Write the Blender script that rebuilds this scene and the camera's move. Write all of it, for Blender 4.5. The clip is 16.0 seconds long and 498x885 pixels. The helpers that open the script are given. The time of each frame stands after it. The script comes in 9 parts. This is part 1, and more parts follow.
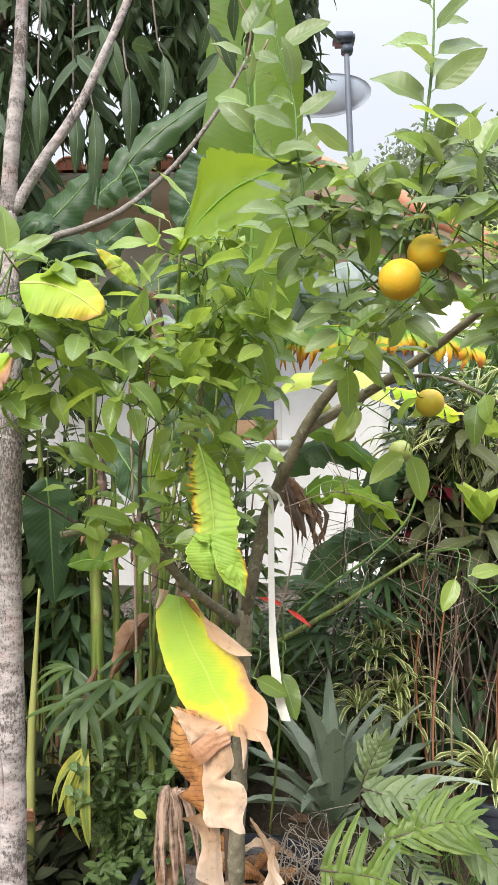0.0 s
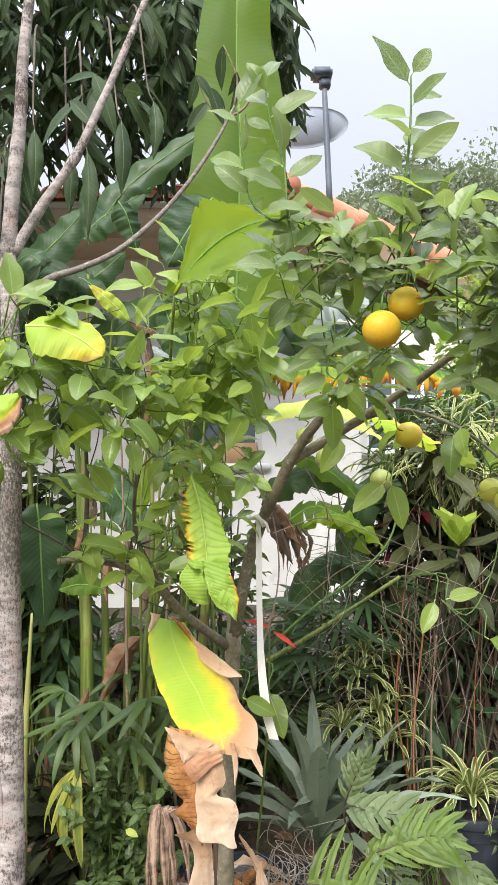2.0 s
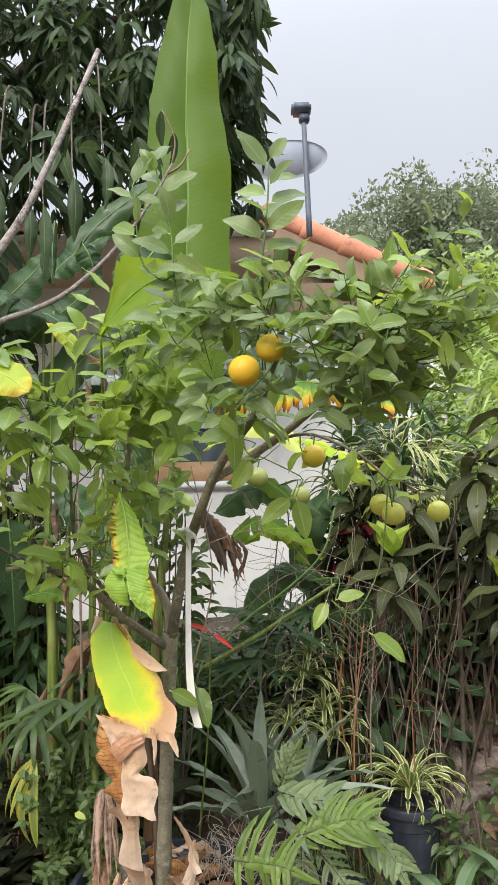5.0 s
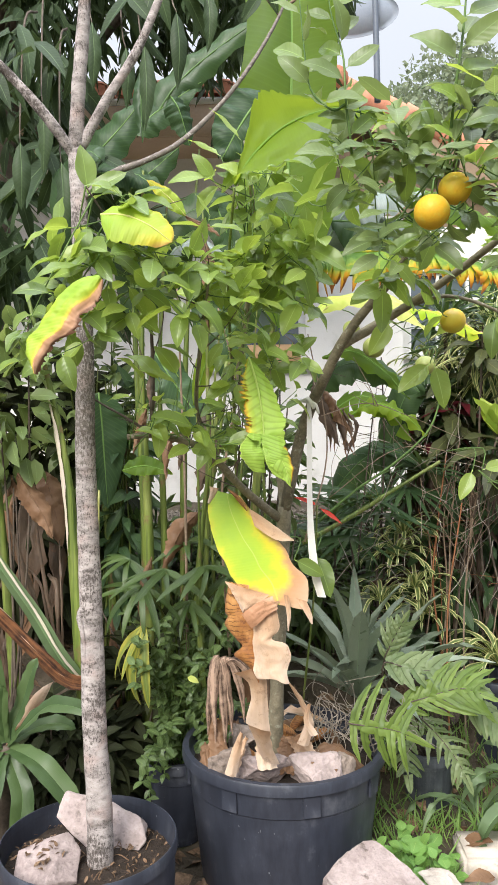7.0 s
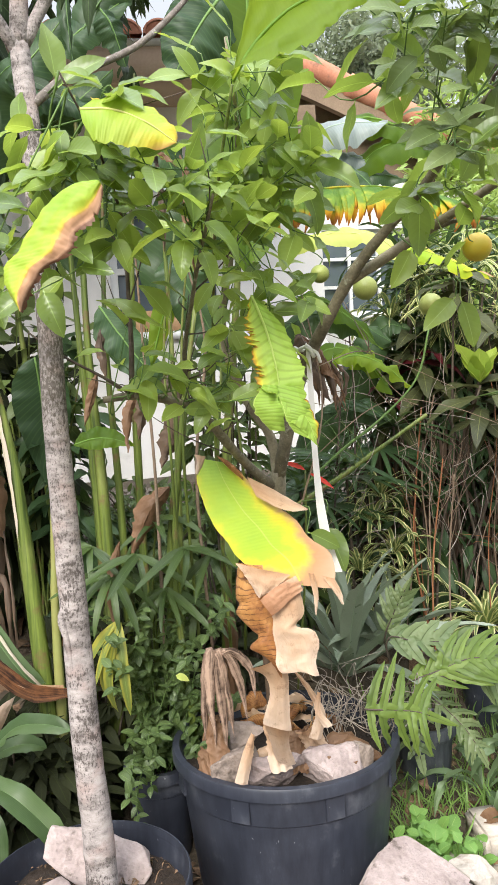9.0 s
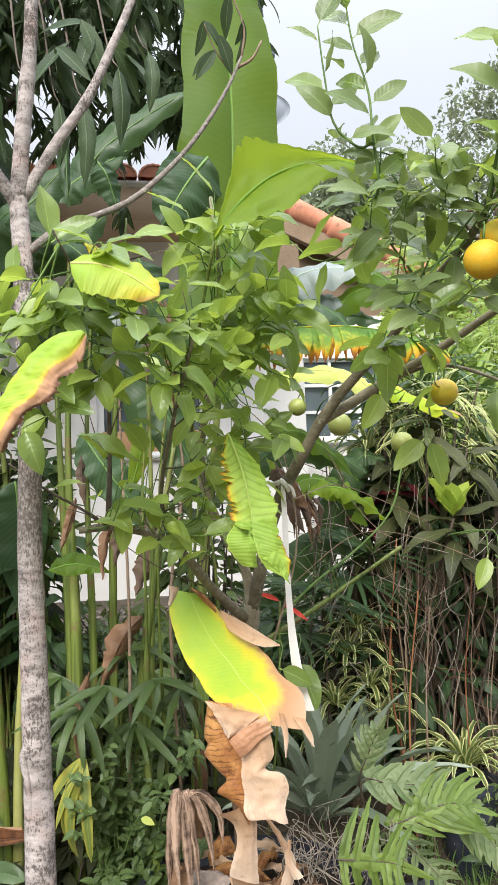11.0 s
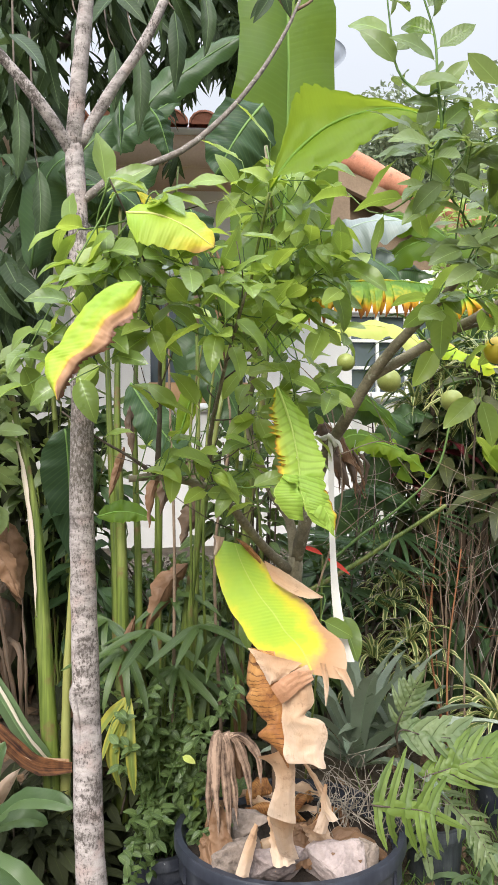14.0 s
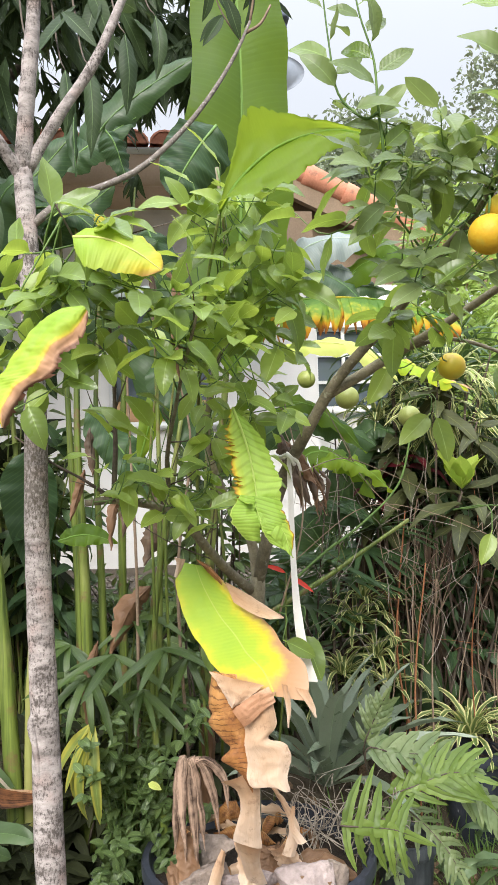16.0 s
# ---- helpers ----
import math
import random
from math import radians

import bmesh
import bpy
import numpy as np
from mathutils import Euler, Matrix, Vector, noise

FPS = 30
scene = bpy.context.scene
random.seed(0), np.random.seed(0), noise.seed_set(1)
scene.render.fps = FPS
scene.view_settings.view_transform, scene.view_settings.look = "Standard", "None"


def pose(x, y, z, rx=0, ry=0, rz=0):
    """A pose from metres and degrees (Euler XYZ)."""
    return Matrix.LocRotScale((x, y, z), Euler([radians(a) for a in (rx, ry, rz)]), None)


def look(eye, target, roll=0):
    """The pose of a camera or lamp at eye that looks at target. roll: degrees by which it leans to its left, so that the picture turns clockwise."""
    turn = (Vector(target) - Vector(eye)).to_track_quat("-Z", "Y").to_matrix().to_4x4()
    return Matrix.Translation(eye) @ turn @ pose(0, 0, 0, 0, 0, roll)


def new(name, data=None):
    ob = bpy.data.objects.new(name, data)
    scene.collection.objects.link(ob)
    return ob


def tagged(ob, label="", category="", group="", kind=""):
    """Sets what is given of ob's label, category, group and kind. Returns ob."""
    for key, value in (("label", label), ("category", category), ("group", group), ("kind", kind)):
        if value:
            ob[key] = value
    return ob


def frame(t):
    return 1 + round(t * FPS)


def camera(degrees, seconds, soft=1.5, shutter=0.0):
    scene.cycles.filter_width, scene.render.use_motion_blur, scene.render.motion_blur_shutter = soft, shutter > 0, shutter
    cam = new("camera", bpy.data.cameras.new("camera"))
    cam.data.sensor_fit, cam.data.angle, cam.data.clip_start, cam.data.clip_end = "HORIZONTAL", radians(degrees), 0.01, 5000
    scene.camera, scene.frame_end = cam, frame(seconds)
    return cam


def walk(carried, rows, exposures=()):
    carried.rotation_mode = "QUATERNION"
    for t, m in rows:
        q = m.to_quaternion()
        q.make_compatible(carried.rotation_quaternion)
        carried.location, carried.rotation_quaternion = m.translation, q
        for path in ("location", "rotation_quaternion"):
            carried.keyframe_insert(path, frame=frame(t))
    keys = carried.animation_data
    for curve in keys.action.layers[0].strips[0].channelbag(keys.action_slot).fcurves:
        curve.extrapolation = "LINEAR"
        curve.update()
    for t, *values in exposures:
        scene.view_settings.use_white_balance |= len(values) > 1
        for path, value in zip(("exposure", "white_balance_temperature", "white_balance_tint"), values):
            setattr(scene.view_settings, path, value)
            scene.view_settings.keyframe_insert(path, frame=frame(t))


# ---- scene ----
cam = camera(35.8, 16.0)
METRES, EYE, TILT, LEAN, TURN = 1.55, 1.53, 4.0, 0.7, 0.0
ROWS = [
    (0.0, 0.0, 0.0, 0.0, 0.0, 0.0, -0.0),
    (0.5, -0.0065, 0.0025, 0.0006, -0.04, 0.02, -0.24),
    (1.0, -0.0184, -0.0029, -0.003, -0.2, 0.28, -0.42),
    (1.5, -0.0332, -0.0289, 0.0042, -0.73, 0.82, -0.36),
    (2.0, -0.0185, -0.0635, 0.0177, -1.64, 1.44, 0.14),
    (2.5, 0.0697, -0.1377, 0.031, -2.54, 1.8, 1.19),
    (3.0, 0.149, -0.2058, 0.0299, -2.99, 2.07, 2.3),
    (3.2, 0.1601, -0.2195, 0.0284, -2.94, 2.22, 2.8),
    (4.25, 0.1520, -0.2350, 0.0260, -2.0, 3.1, 2.0),
    (5.3, 0.1391, -0.2339, 0.0186, 0.31, 1.95, -0.05),
    (5.5, 0.1361, -0.2334, 0.0192, 0.87, 1.1, -0.41),
    (6.0, 0.1254, -0.213, 0.0012, 1.96, -1.17, -0.9),
    (6.5, 0.0678, -0.1904, -0.0042, 2.18, -3.45, -0.72),
    (7.0, -0.0458, -0.1698, -0.0257, 1.23, -5.28, -0.04),
    (7.5, -0.1328, -0.1532, -0.0425, -0.55, -6.44, 0.78),
    (8.0, -0.1719, -0.0684, -0.0663, -2.83, -7.23, 1.53),
    (8.5, -0.1974, 0.0212, -0.074, -5.22, -7.61, 2.06),
    (9.0, -0.2171, 0.0382, -0.0682, -7.18, -7.34, 2.33),
    (9.5, -0.2212, 0.0298, -0.0643, -8.4, -5.94, 2.2),
    (10.0, -0.2149, 0.0285, -0.0664, -9.02, -3.43, 1.75),
    (10.2, -0.2112, 0.0210, -0.0465, -9.07, -2.24, 1.59),
    (11.25, -0.2070, 0.0140, -0.0400, -8.05, 1.6, 0.65),
    (12.3, -0.2042, 0.0088, -0.0320, -6.31, 0.43, 0.03),
    (12.5, -0.2034, 0.0139, -0.0408, -6.09, -0.34, -0.01),
    (13.0, -0.2001, 0.0136, -0.0418, -5.7, -1.8, -0.15),
    (13.5, -0.2091, 0.0086, -0.0392, -5.42, -2.29, -0.42),
    (14.0, -0.2172, 0.0103, -0.0411, -5.23, -2.16, -0.57),
    (14.5, -0.2171, 0.0088, -0.0393, -5.27, -1.8, -0.39),
    (15.0, -0.2048, 0.0158, -0.0438, -5.72, -1.44, 0.07),
    (15.5, -0.2026, 0.0137, -0.0397, -6.44, -1.15, 0.54),
    (16.0, -0.1933, 0.0122, -0.0331, -7.31, -1.03, 0.71),
]
walk(cam, [(t, pose(0, 0, EYE, TILT, LEAN, TURN) @ pose(METRES * x, METRES * y, METRES * z, 90 + pitch, roll, yaw)) for t, x, y, z, yaw, pitch, roll in ROWS],
     exposures=[(0.0, 0.33), (2.0, 0.31), (3.0, 0.20), (4.2, 0.11), (5.5, 0.06), (6.5, 0.25), (7.5, 0.35), (9.0, 0.36), (12.5, 0.24), (13.0, 0.26), (16.0, 0.30)])

# ---- world and light: bright overcast, clouds brightest overhead ----
world = bpy.data.worlds.new("overcast")
scene.world = world
world.use_nodes = True
wn, wl = world.node_tree.nodes, world.node_tree.links
wn.clear()
w_out, w_bg = wn.new("ShaderNodeOutputWorld"), wn.new("ShaderNodeBackground")
w_sky = wn.new("ShaderNodeTexSky")
w_sky.sky_type, w_sky.sun_disc = "NISHITA", False
w_sky.sun_elevation, w_sky.sun_rotation = radians(62), radians(200)
w_soft = wn.new("ShaderNodeHueSaturation")
w_soft.inputs["Saturation"].default_value, w_soft.inputs["Value"].default_value = 0.35, 0.02
wl.new(w_sky.outputs[0], w_soft.inputs["Color"])
w_co, w_sep, w_map = wn.new("ShaderNodeTexCoord"), wn.new("ShaderNodeSeparateXYZ"), wn.new("ShaderNodeMapRange")
wl.new(w_co.outputs["Generated"], w_sep.inputs[0])
w_up = wn.new("ShaderNodeMath")
w_up.operation = "MAXIMUM"
w_up.inputs[1].default_value = 0.0
wl.new(w_sep.outputs["Z"], w_up.inputs[0])
w_pow = wn.new("ShaderNodeMath")
w_pow.operation, w_pow.use_clamp = "POWER", True
w_pow.inputs[1].default_value = 6.0
wl.new(w_up.outputs[0], w_pow.inputs[0])
wl.new(w_pow.outputs[0], w_map.inputs["Value"])
w_map.inputs["From Min"].default_value, w_map.inputs["From Max"].default_value = 0.0, 1.0
w_map.inputs["To Min"].default_value, w_map.inputs["To Max"].default_value = 0.70, 5.5
w_cl = wn.new("ShaderNodeTexNoise")
w_cl.inputs["Scale"].default_value, w_cl.inputs["Detail"].default_value = 2.2, 4
w_cm = wn.new("ShaderNodeMapRange")
w_cm.inputs["To Min"].default_value, w_cm.inputs["To Max"].default_value = 0.88, 1.12
wl.new(w_cl.outputs["Fac"], w_cm.inputs["Value"])
w_mul = wn.new("ShaderNodeMath")
w_mul.operation = "MULTIPLY"
wl.new(w_map.outputs[0], w_mul.inputs[0])
wl.new(w_cm.outputs[0], w_mul.inputs[1])
w_white = wn.new("ShaderNodeMix")
w_white.data_type, w_white.blend_type = "RGBA", "MULTIPLY"
w_white.inputs["Factor"].default_value = 1.0
w_white.inputs["A"].default_value = (0.86, 0.91, 1.0, 1)
wl.new(w_mul.outputs[0], w_white.inputs["B"])
w_add = wn.new("ShaderNodeMix")
w_add.data_type, w_add.blend_type = "RGBA", "ADD"
w_add.inputs["Factor"].default_value = 1.0
wl.new(w_white.outputs["Result"], w_add.inputs["A"])
wl.new(w_soft.outputs[0], w_add.inputs["B"])
wl.new(w_add.outputs["Result"], w_bg.inputs["Color"])
w_bg.inputs["Strength"].default_value = 1.0
wl.new(w_bg.outputs[0], w_out.inputs["Surface"])

sun = new("sun", bpy.data.lights.new("sun", "SUN"))
sun.data.energy, sun.data.angle, sun.data.color = 4.7, radians(30), (1.0, 0.96, 0.89)
sun.matrix_world = look((-2.6, -5.0, 6.2), (0, 2, 0.8))


# ---- materials ----
def nodes_of(name):
    m = bpy.data.materials.new(name)
    m.use_nodes = True
    n, l = m.node_tree.nodes, m.node_tree.links
    n.clear()
    return m, n, l


def rgb(c):
    return (*c, 1.0)


def mixer(n, l, a, b, fac, blend="MIX"):
    x = n.new("ShaderNodeMix")
    x.data_type, x.blend_type = "RGBA", blend
    for sock, val in (("A", a), ("B", b)):
        if isinstance(val, tuple):
            x.inputs[sock].default_value = val
        else:
            l.new(val, x.inputs[sock])
    if isinstance(fac, float):
        x.inputs["Factor"].default_value = fac
    else:
        l.new(fac, x.inputs["Factor"])
    return x.outputs["Result"]


def calc(n, l, op, a, b=0.0, clamp=False):
    x = n.new("ShaderNodeMath")
    x.operation, x.use_clamp = op, clamp
    for k, val in ((0, a), (1, b)):
        if isinstance(val, (int, float)):
            x.inputs[k].default_value = val
        else:
            l.new(val, x.inputs[k])
    return x.outputs[0]


def noise_of(n, l, scale, detail=4.0, vec=None, rough=0.6):
    x = n.new("ShaderNodeTexNoise")
    x.inputs["Scale"].default_value, x.inputs["Detail"].default_value, x.inputs["Roughness"].default_value = scale, detail, rough
    if vec is None:
        co = n.new("ShaderNodeTexCoord")
        vec = co.outputs["Object"]
    l.new(vec, x.inputs["Vector"])
    return x.outputs["Fac"]


def span(n, l, val, f0, f1, t0=0.0, t1=1.0):
    x = n.new("ShaderNodeMapRange")
    x.inputs["From Min"].default_value, x.inputs["From Max"].default_value = f0, f1
    x.inputs["To Min"].default_value, x.inputs["To Max"].default_value = t0, t1
    l.new(val, x.inputs["Value"])
    return x.outputs[0]


def ramp(n, l, val, stops):
    x = n.new("ShaderNodeValToRGB")
    e = x.color_ramp.elements
    e[0].position, e[0].color = stops[0][0], rgb(stops[0][1])
    e[1].position, e[1].color = stops[-1][0], rgb(stops[-1][1])
    for p, c in stops[1:-1]:
        k = e.new(p)
        k.color = rgb(c)
    l.new(val, x.inputs["Fac"])
    return x.outputs["Color"]


def bump(n, l, height, strength, dist=0.002):
    x = n.new("ShaderNodeBump")
    x.inputs["Strength"].default_value, x.inputs["Distance"].default_value = strength, dist
    l.new(height, x.inputs["Height"])
    return x.outputs["Normal"]


def finish(m, n, l, col, rough, normal=None, translucent=None, amount=0.0, spec=0.5, metal=0.0):
    p, o = n.new("ShaderNodeBsdfPrincipled"), n.new("ShaderNodeOutputMaterial")
    if isinstance(col, tuple):
        p.inputs["Base Color"].default_value = col
    else:
        l.new(col, p.inputs["Base Color"])
    if isinstance(rough, float):
        p.inputs["Roughness"].default_value = rough
    else:
        l.new(rough, p.inputs["Roughness"])
    p.inputs["Specular IOR Level"].default_value, p.inputs["Metallic"].default_value = spec, metal
    if normal is not None:
        l.new(normal, p.inputs["Normal"])
    if amount > 0:
        tr, mx = n.new("ShaderNodeBsdfTranslucent"), n.new("ShaderNodeMixShader")
        if isinstance(translucent, tuple):
            tr.inputs["Color"].default_value = translucent
        else:
            l.new(translucent, tr.inputs["Color"])
        mx.inputs["Fac"].default_value = amount
        l.new(p.outputs[0], mx.inputs[1])
        l.new(tr.outputs[0], mx.inputs[2])
        l.new(mx.outputs[0], o.inputs["Surface"])
    else:
        l.new(p.outputs[0], o.inputs["Surface"])
    return m


def leaf_material(name, dark, light, back, veins=14.0, slant=4.0, rough=0.42, amount=0.4, rib=(0.30, 0.40, 0.12), ribw=0.025,
                  vein_tone=0.15, vein_depth=0.16, spots=0.0, spot=(0.25, 0.16, 0.05), edge=None, spec=0.5):
    """Blade with a paler midrib, side veins in relief, and a colour that differs from leaf to leaf."""
    m, n, l = nodes_of(name)
    dark, light, back = [tuple((0.91 * v + 0.09 * sum(c) / 3) * k for v, k in zip(c, (1.20, 0.98, 1.20))) for c in (dark, light, back)]
    uv = n.new("ShaderNodeUVMap")
    sep = n.new("ShaderNodeSeparateXYZ")
    l.new(uv.outputs[0], sep.inputs[0])
    side = calc(n, l, "ABSOLUTE", calc(n, l, "SUBTRACT", sep.outputs["X"], 0.5))
    geo, info = n.new("ShaderNodeNewGeometry"), n.new("ShaderNodeObjectInfo")
    each = calc(n, l, "FRACT", calc(n, l, "ADD", geo.outputs["Random Per Island"], info.outputs["Random"]))
    cloud = noise_of(n, l, 22.0, 3.0)
    mixv = calc(n, l, "ADD", calc(n, l, "MULTIPLY", each, 0.65), calc(n, l, "MULTIPLY", cloud, 0.5), True)
    col = mixer(n, l, rgb(dark), rgb(light), mixv)
    wave = calc(n, l, "SINE", calc(n, l, "MULTIPLY", calc(n, l, "SUBTRACT", calc(n, l, "MULTIPLY", sep.outputs["Y"], veins), calc(n, l, "MULTIPLY", side, slant)), 6.283))
    vein = span(n, l, wave, 0.55, 1.0)
    col = mixer(n, l, col, rgb(rib), calc(n, l, "MULTIPLY", vein, vein_tone))
    if edge:
        e = calc(n, l, "ADD", side, calc(n, l, "MULTIPLY", calc(n, l, "SUBTRACT", noise_of(n, l, 35.0), 0.5), 0.22))
        col = mixer(n, l, col, rgb(edge), span(n, l, e, 0.22, 0.34))
    if spots > 0:
        col = mixer(n, l, col, rgb(spot), span(n, l, noise_of(n, l, 60.0, 5.0), 0.72 - spots, 0.80 - spots))
    col = mixer(n, l, col, rgb(rib), span(n, l, side, ribw, ribw * 0.5))
    tcol = mixer(n, l, rgb(back), col, 0.25)
    h = calc(n, l, "ADD", calc(n, l, "MULTIPLY", wave, -0.5), calc(n, l, "MULTIPLY", noise_of(n, l, 90.0), 0.8))
    ro = span(n, l, cloud, 0.3, 0.7, rough - 0.08, rough + 0.14)
    return finish(m, n, l, col, ro, bump(n, l, h, vein_depth, 0.0015), tcol, amount, spec)


def fading_material(name, stops, edge_push=1.2, along=0.6, amount=0.3, seed=0.0, veins=26.0, rough=0.55, shift=0.0, tone=0.07, rib=(0.62, 0.62, 0.22), blotch=0.55, relief=0.3, tip=0.0, soil=0.56):
    """A dying leaf: its colour runs through the stops from the midrib and base to the edge and tip, unevenly."""
    m, n, l = nodes_of(name)
    uv = n.new("ShaderNodeUVMap")
    sep = n.new("ShaderNodeSeparateXYZ")
    l.new(uv.outputs[0], sep.inputs[0])
    side = calc(n, l, "ABSOLUTE", calc(n, l, "SUBTRACT", sep.outputs["X"], 0.5))
    rim = calc(n, l, "ABSOLUTE", calc(n, l, "ADD", calc(n, l, "SUBTRACT", sep.outputs["X"], 0.5), shift))
    co, off = n.new("ShaderNodeTexCoord"), n.new("ShaderNodeVectorMath")
    off.inputs[1].default_value = (seed, seed * 0.7, 0)
    l.new(co.outputs["Object"], off.inputs[0])
    big = noise_of(n, l, 11.0, 3.0, off.outputs[0])
    fine = noise_of(n, l, 55.0, 5.0, off.outputs[0])
    v = calc(n, l, "ADD", calc(n, l, "MULTIPLY", sep.outputs["Y"], along), calc(n, l, "MULTIPLY", calc(n, l, "POWER", rim, 2.0), edge_push))
    v = calc(n, l, "ADD", v, calc(n, l, "MULTIPLY", calc(n, l, "POWER", sep.outputs["Y"], 7.0), tip))
    v = calc(n, l, "ADD", v, calc(n, l, "MULTIPLY", calc(n, l, "SUBTRACT", big, 0.5), blotch))
    v = calc(n, l, "ADD", v, calc(n, l, "MULTIPLY", calc(n, l, "SUBTRACT", fine, 0.5), 0.16), True)
    col = ramp(n, l, v, stops)
    grain = n.new("ShaderNodeMapping")
    grain.inputs["Scale"].default_value = (34.0, 3.0, 1.0)
    l.new(uv.outputs[0], grain.inputs["Vector"])
    fibre = noise_of(n, l, 1.0, 5.0, grain.outputs[0], 0.7)
    wave = calc(n, l, "SINE", calc(n, l, "MULTIPLY", calc(n, l, "ADD", calc(n, l, "SUBTRACT", calc(n, l, "MULTIPLY", sep.outputs["Y"], veins), calc(n, l, "MULTIPLY", side, 3.0)), calc(n, l, "MULTIPLY", calc(n, l, "ADD", big, fine), 1.6 if rib is None else 0.0)), 6.283))
    col = mixer(n, l, col, mixer(n, l, col, (0.42, 0.36, 0.2, 1), 1.0, "MULTIPLY"), calc(n, l, "MULTIPLY", span(n, l, wave, 0.2, 1.0), tone))
    if rib:
        col = mixer(n, l, col, rgb(rib), span(n, l, side, 0.014, 0.006))
    elif rib is None:
        col = mixer(n, l, col, mixer(n, l, col, (0.45, 0.36, 0.28, 1), 1.0, "MULTIPLY"), span(n, l, fibre, 0.54, 0.76, 0.0, 0.45))
        dirt = noise_of(n, l, 28.0, 6.0, off.outputs[0], 0.75)
        col = mixer(n, l, col, (0.20, 0.10, 0.05, 1), span(n, l, dirt, soil, soil + 0.16, 0.0, 0.7))
    h = calc(n, l, "ADD", calc(n, l, "MULTIPLY", wave, 0.5), calc(n, l, "ADD", fine, fibre))
    return finish(m, n, l, col, rough, bump(n, l, h, relief, 0.0015), col, amount, 0.35)


def rough_material(name, a, b, scale=12.0, fine=90.0, rough=0.8, relief=0.5, dist=0.004, stain=None, spec=0.3, c=None):
    """Two colours at two scales of unevenness, with relief."""
    m, n, l = nodes_of(name)
    big, small = noise_of(n, l, scale, 5.0), noise_of(n, l, fine, 5.0)
    info = n.new("ShaderNodeObjectInfo")
    f = calc(n, l, "ADD", calc(n, l, "MULTIPLY", big, 0.7), calc(n, l, "MULTIPLY", small, 0.5))
    f = calc(n, l, "ADD", f, calc(n, l, "MULTIPLY", calc(n, l, "SUBTRACT", info.outputs["Random"], 0.5), 0.25))
    col = mixer(n, l, rgb(a), rgb(b), span(n, l, f, 0.38, 0.82))
    if c:
        col = mixer(n, l, col, rgb(c), span(n, l, noise_of(n, l, scale * 0.55, 3.0), 0.55, 0.68))
    if stain:
        col = mixer(n, l, col, rgb(stain), span(n, l, noise_of(n, l, scale * 1.7, 6.0), 0.58, 0.72))
    h = calc(n, l, "ADD", calc(n, l, "MULTIPLY", big, 0.6), calc(n, l, "MULTIPLY", small, 0.5))
    return finish(m, n, l, col, span(n, l, small, 0.3, 0.7, max(0.05, rough - 0.12), min(1.0, rough + 0.1)), bump(n, l, h, relief, dist), spec=spec)


def banded_bark(name):
    """Pale grey young bark with ring scars and dark lenticels."""
    m, n, l = nodes_of(name)
    co = n.new("ShaderNodeTexCoord")
    st = n.new("ShaderNodeMapping")
    st.inputs["Scale"].default_value = (16.0, 16.0, 34.0)
    l.new(co.outputs["Object"], st.inputs["Vector"])
    rings = noise_of(n, l, 1.0, 6.0, st.outputs[0], 0.75)
    fleck = n.new("ShaderNodeMapping")
    fleck.inputs["Scale"].default_value = (210.0, 210.0, 105.0)
    l.new(co.outputs["Object"], fleck.inputs["Vector"])
    dots = noise_of(n, l, 1.0, 4.0, fleck.outputs[0], 0.7)
    patch = noise_of(n, l, 5.5, 4.0, None, 0.7)
    base = mixer(n, l, (0.160, 0.140, 0.132, 1), (0.44, 0.39, 0.372, 1), span(n, l, rings, 0.36, 0.62))
    base = mixer(n, l, base, (0.40, 0.28, 0.25, 1), span(n, l, noise_of(n, l, 9.0, 3.0), 0.52, 0.68, 0.0, 0.6))
    # dark flecks gather in the scars and in stained stretches
    mark = calc(n, l, "ADD", dots, calc(n, l, "MULTIPLY", calc(n, l, "SUBTRACT", 0.5, rings), 0.55))
    mark = calc(n, l, "ADD", mark, calc(n, l, "MULTIPLY", calc(n, l, "SUBTRACT", patch, 0.5), 0.75))
    col = mixer(n, l, base, (0.075, 0.062, 0.055, 1), span(n, l, mark, 0.50, 0.64, 0.0, 0.92))
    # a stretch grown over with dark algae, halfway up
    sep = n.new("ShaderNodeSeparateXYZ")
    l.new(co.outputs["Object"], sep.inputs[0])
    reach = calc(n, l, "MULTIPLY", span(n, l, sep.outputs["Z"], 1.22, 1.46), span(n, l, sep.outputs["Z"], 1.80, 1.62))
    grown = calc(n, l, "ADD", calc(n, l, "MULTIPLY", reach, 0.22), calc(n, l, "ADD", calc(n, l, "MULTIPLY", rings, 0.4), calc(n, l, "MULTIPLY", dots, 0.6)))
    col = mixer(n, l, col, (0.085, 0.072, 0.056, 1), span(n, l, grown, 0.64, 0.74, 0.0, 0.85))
    h = calc(n, l, "SUBTRACT", calc(n, l, "MULTIPLY", rings, 0.6), calc(n, l, "MULTIPLY", dots, 0.9))
    return finish(m, n, l, col, 0.85, bump(n, l, h, 0.9, 0.003), spec=0.25)


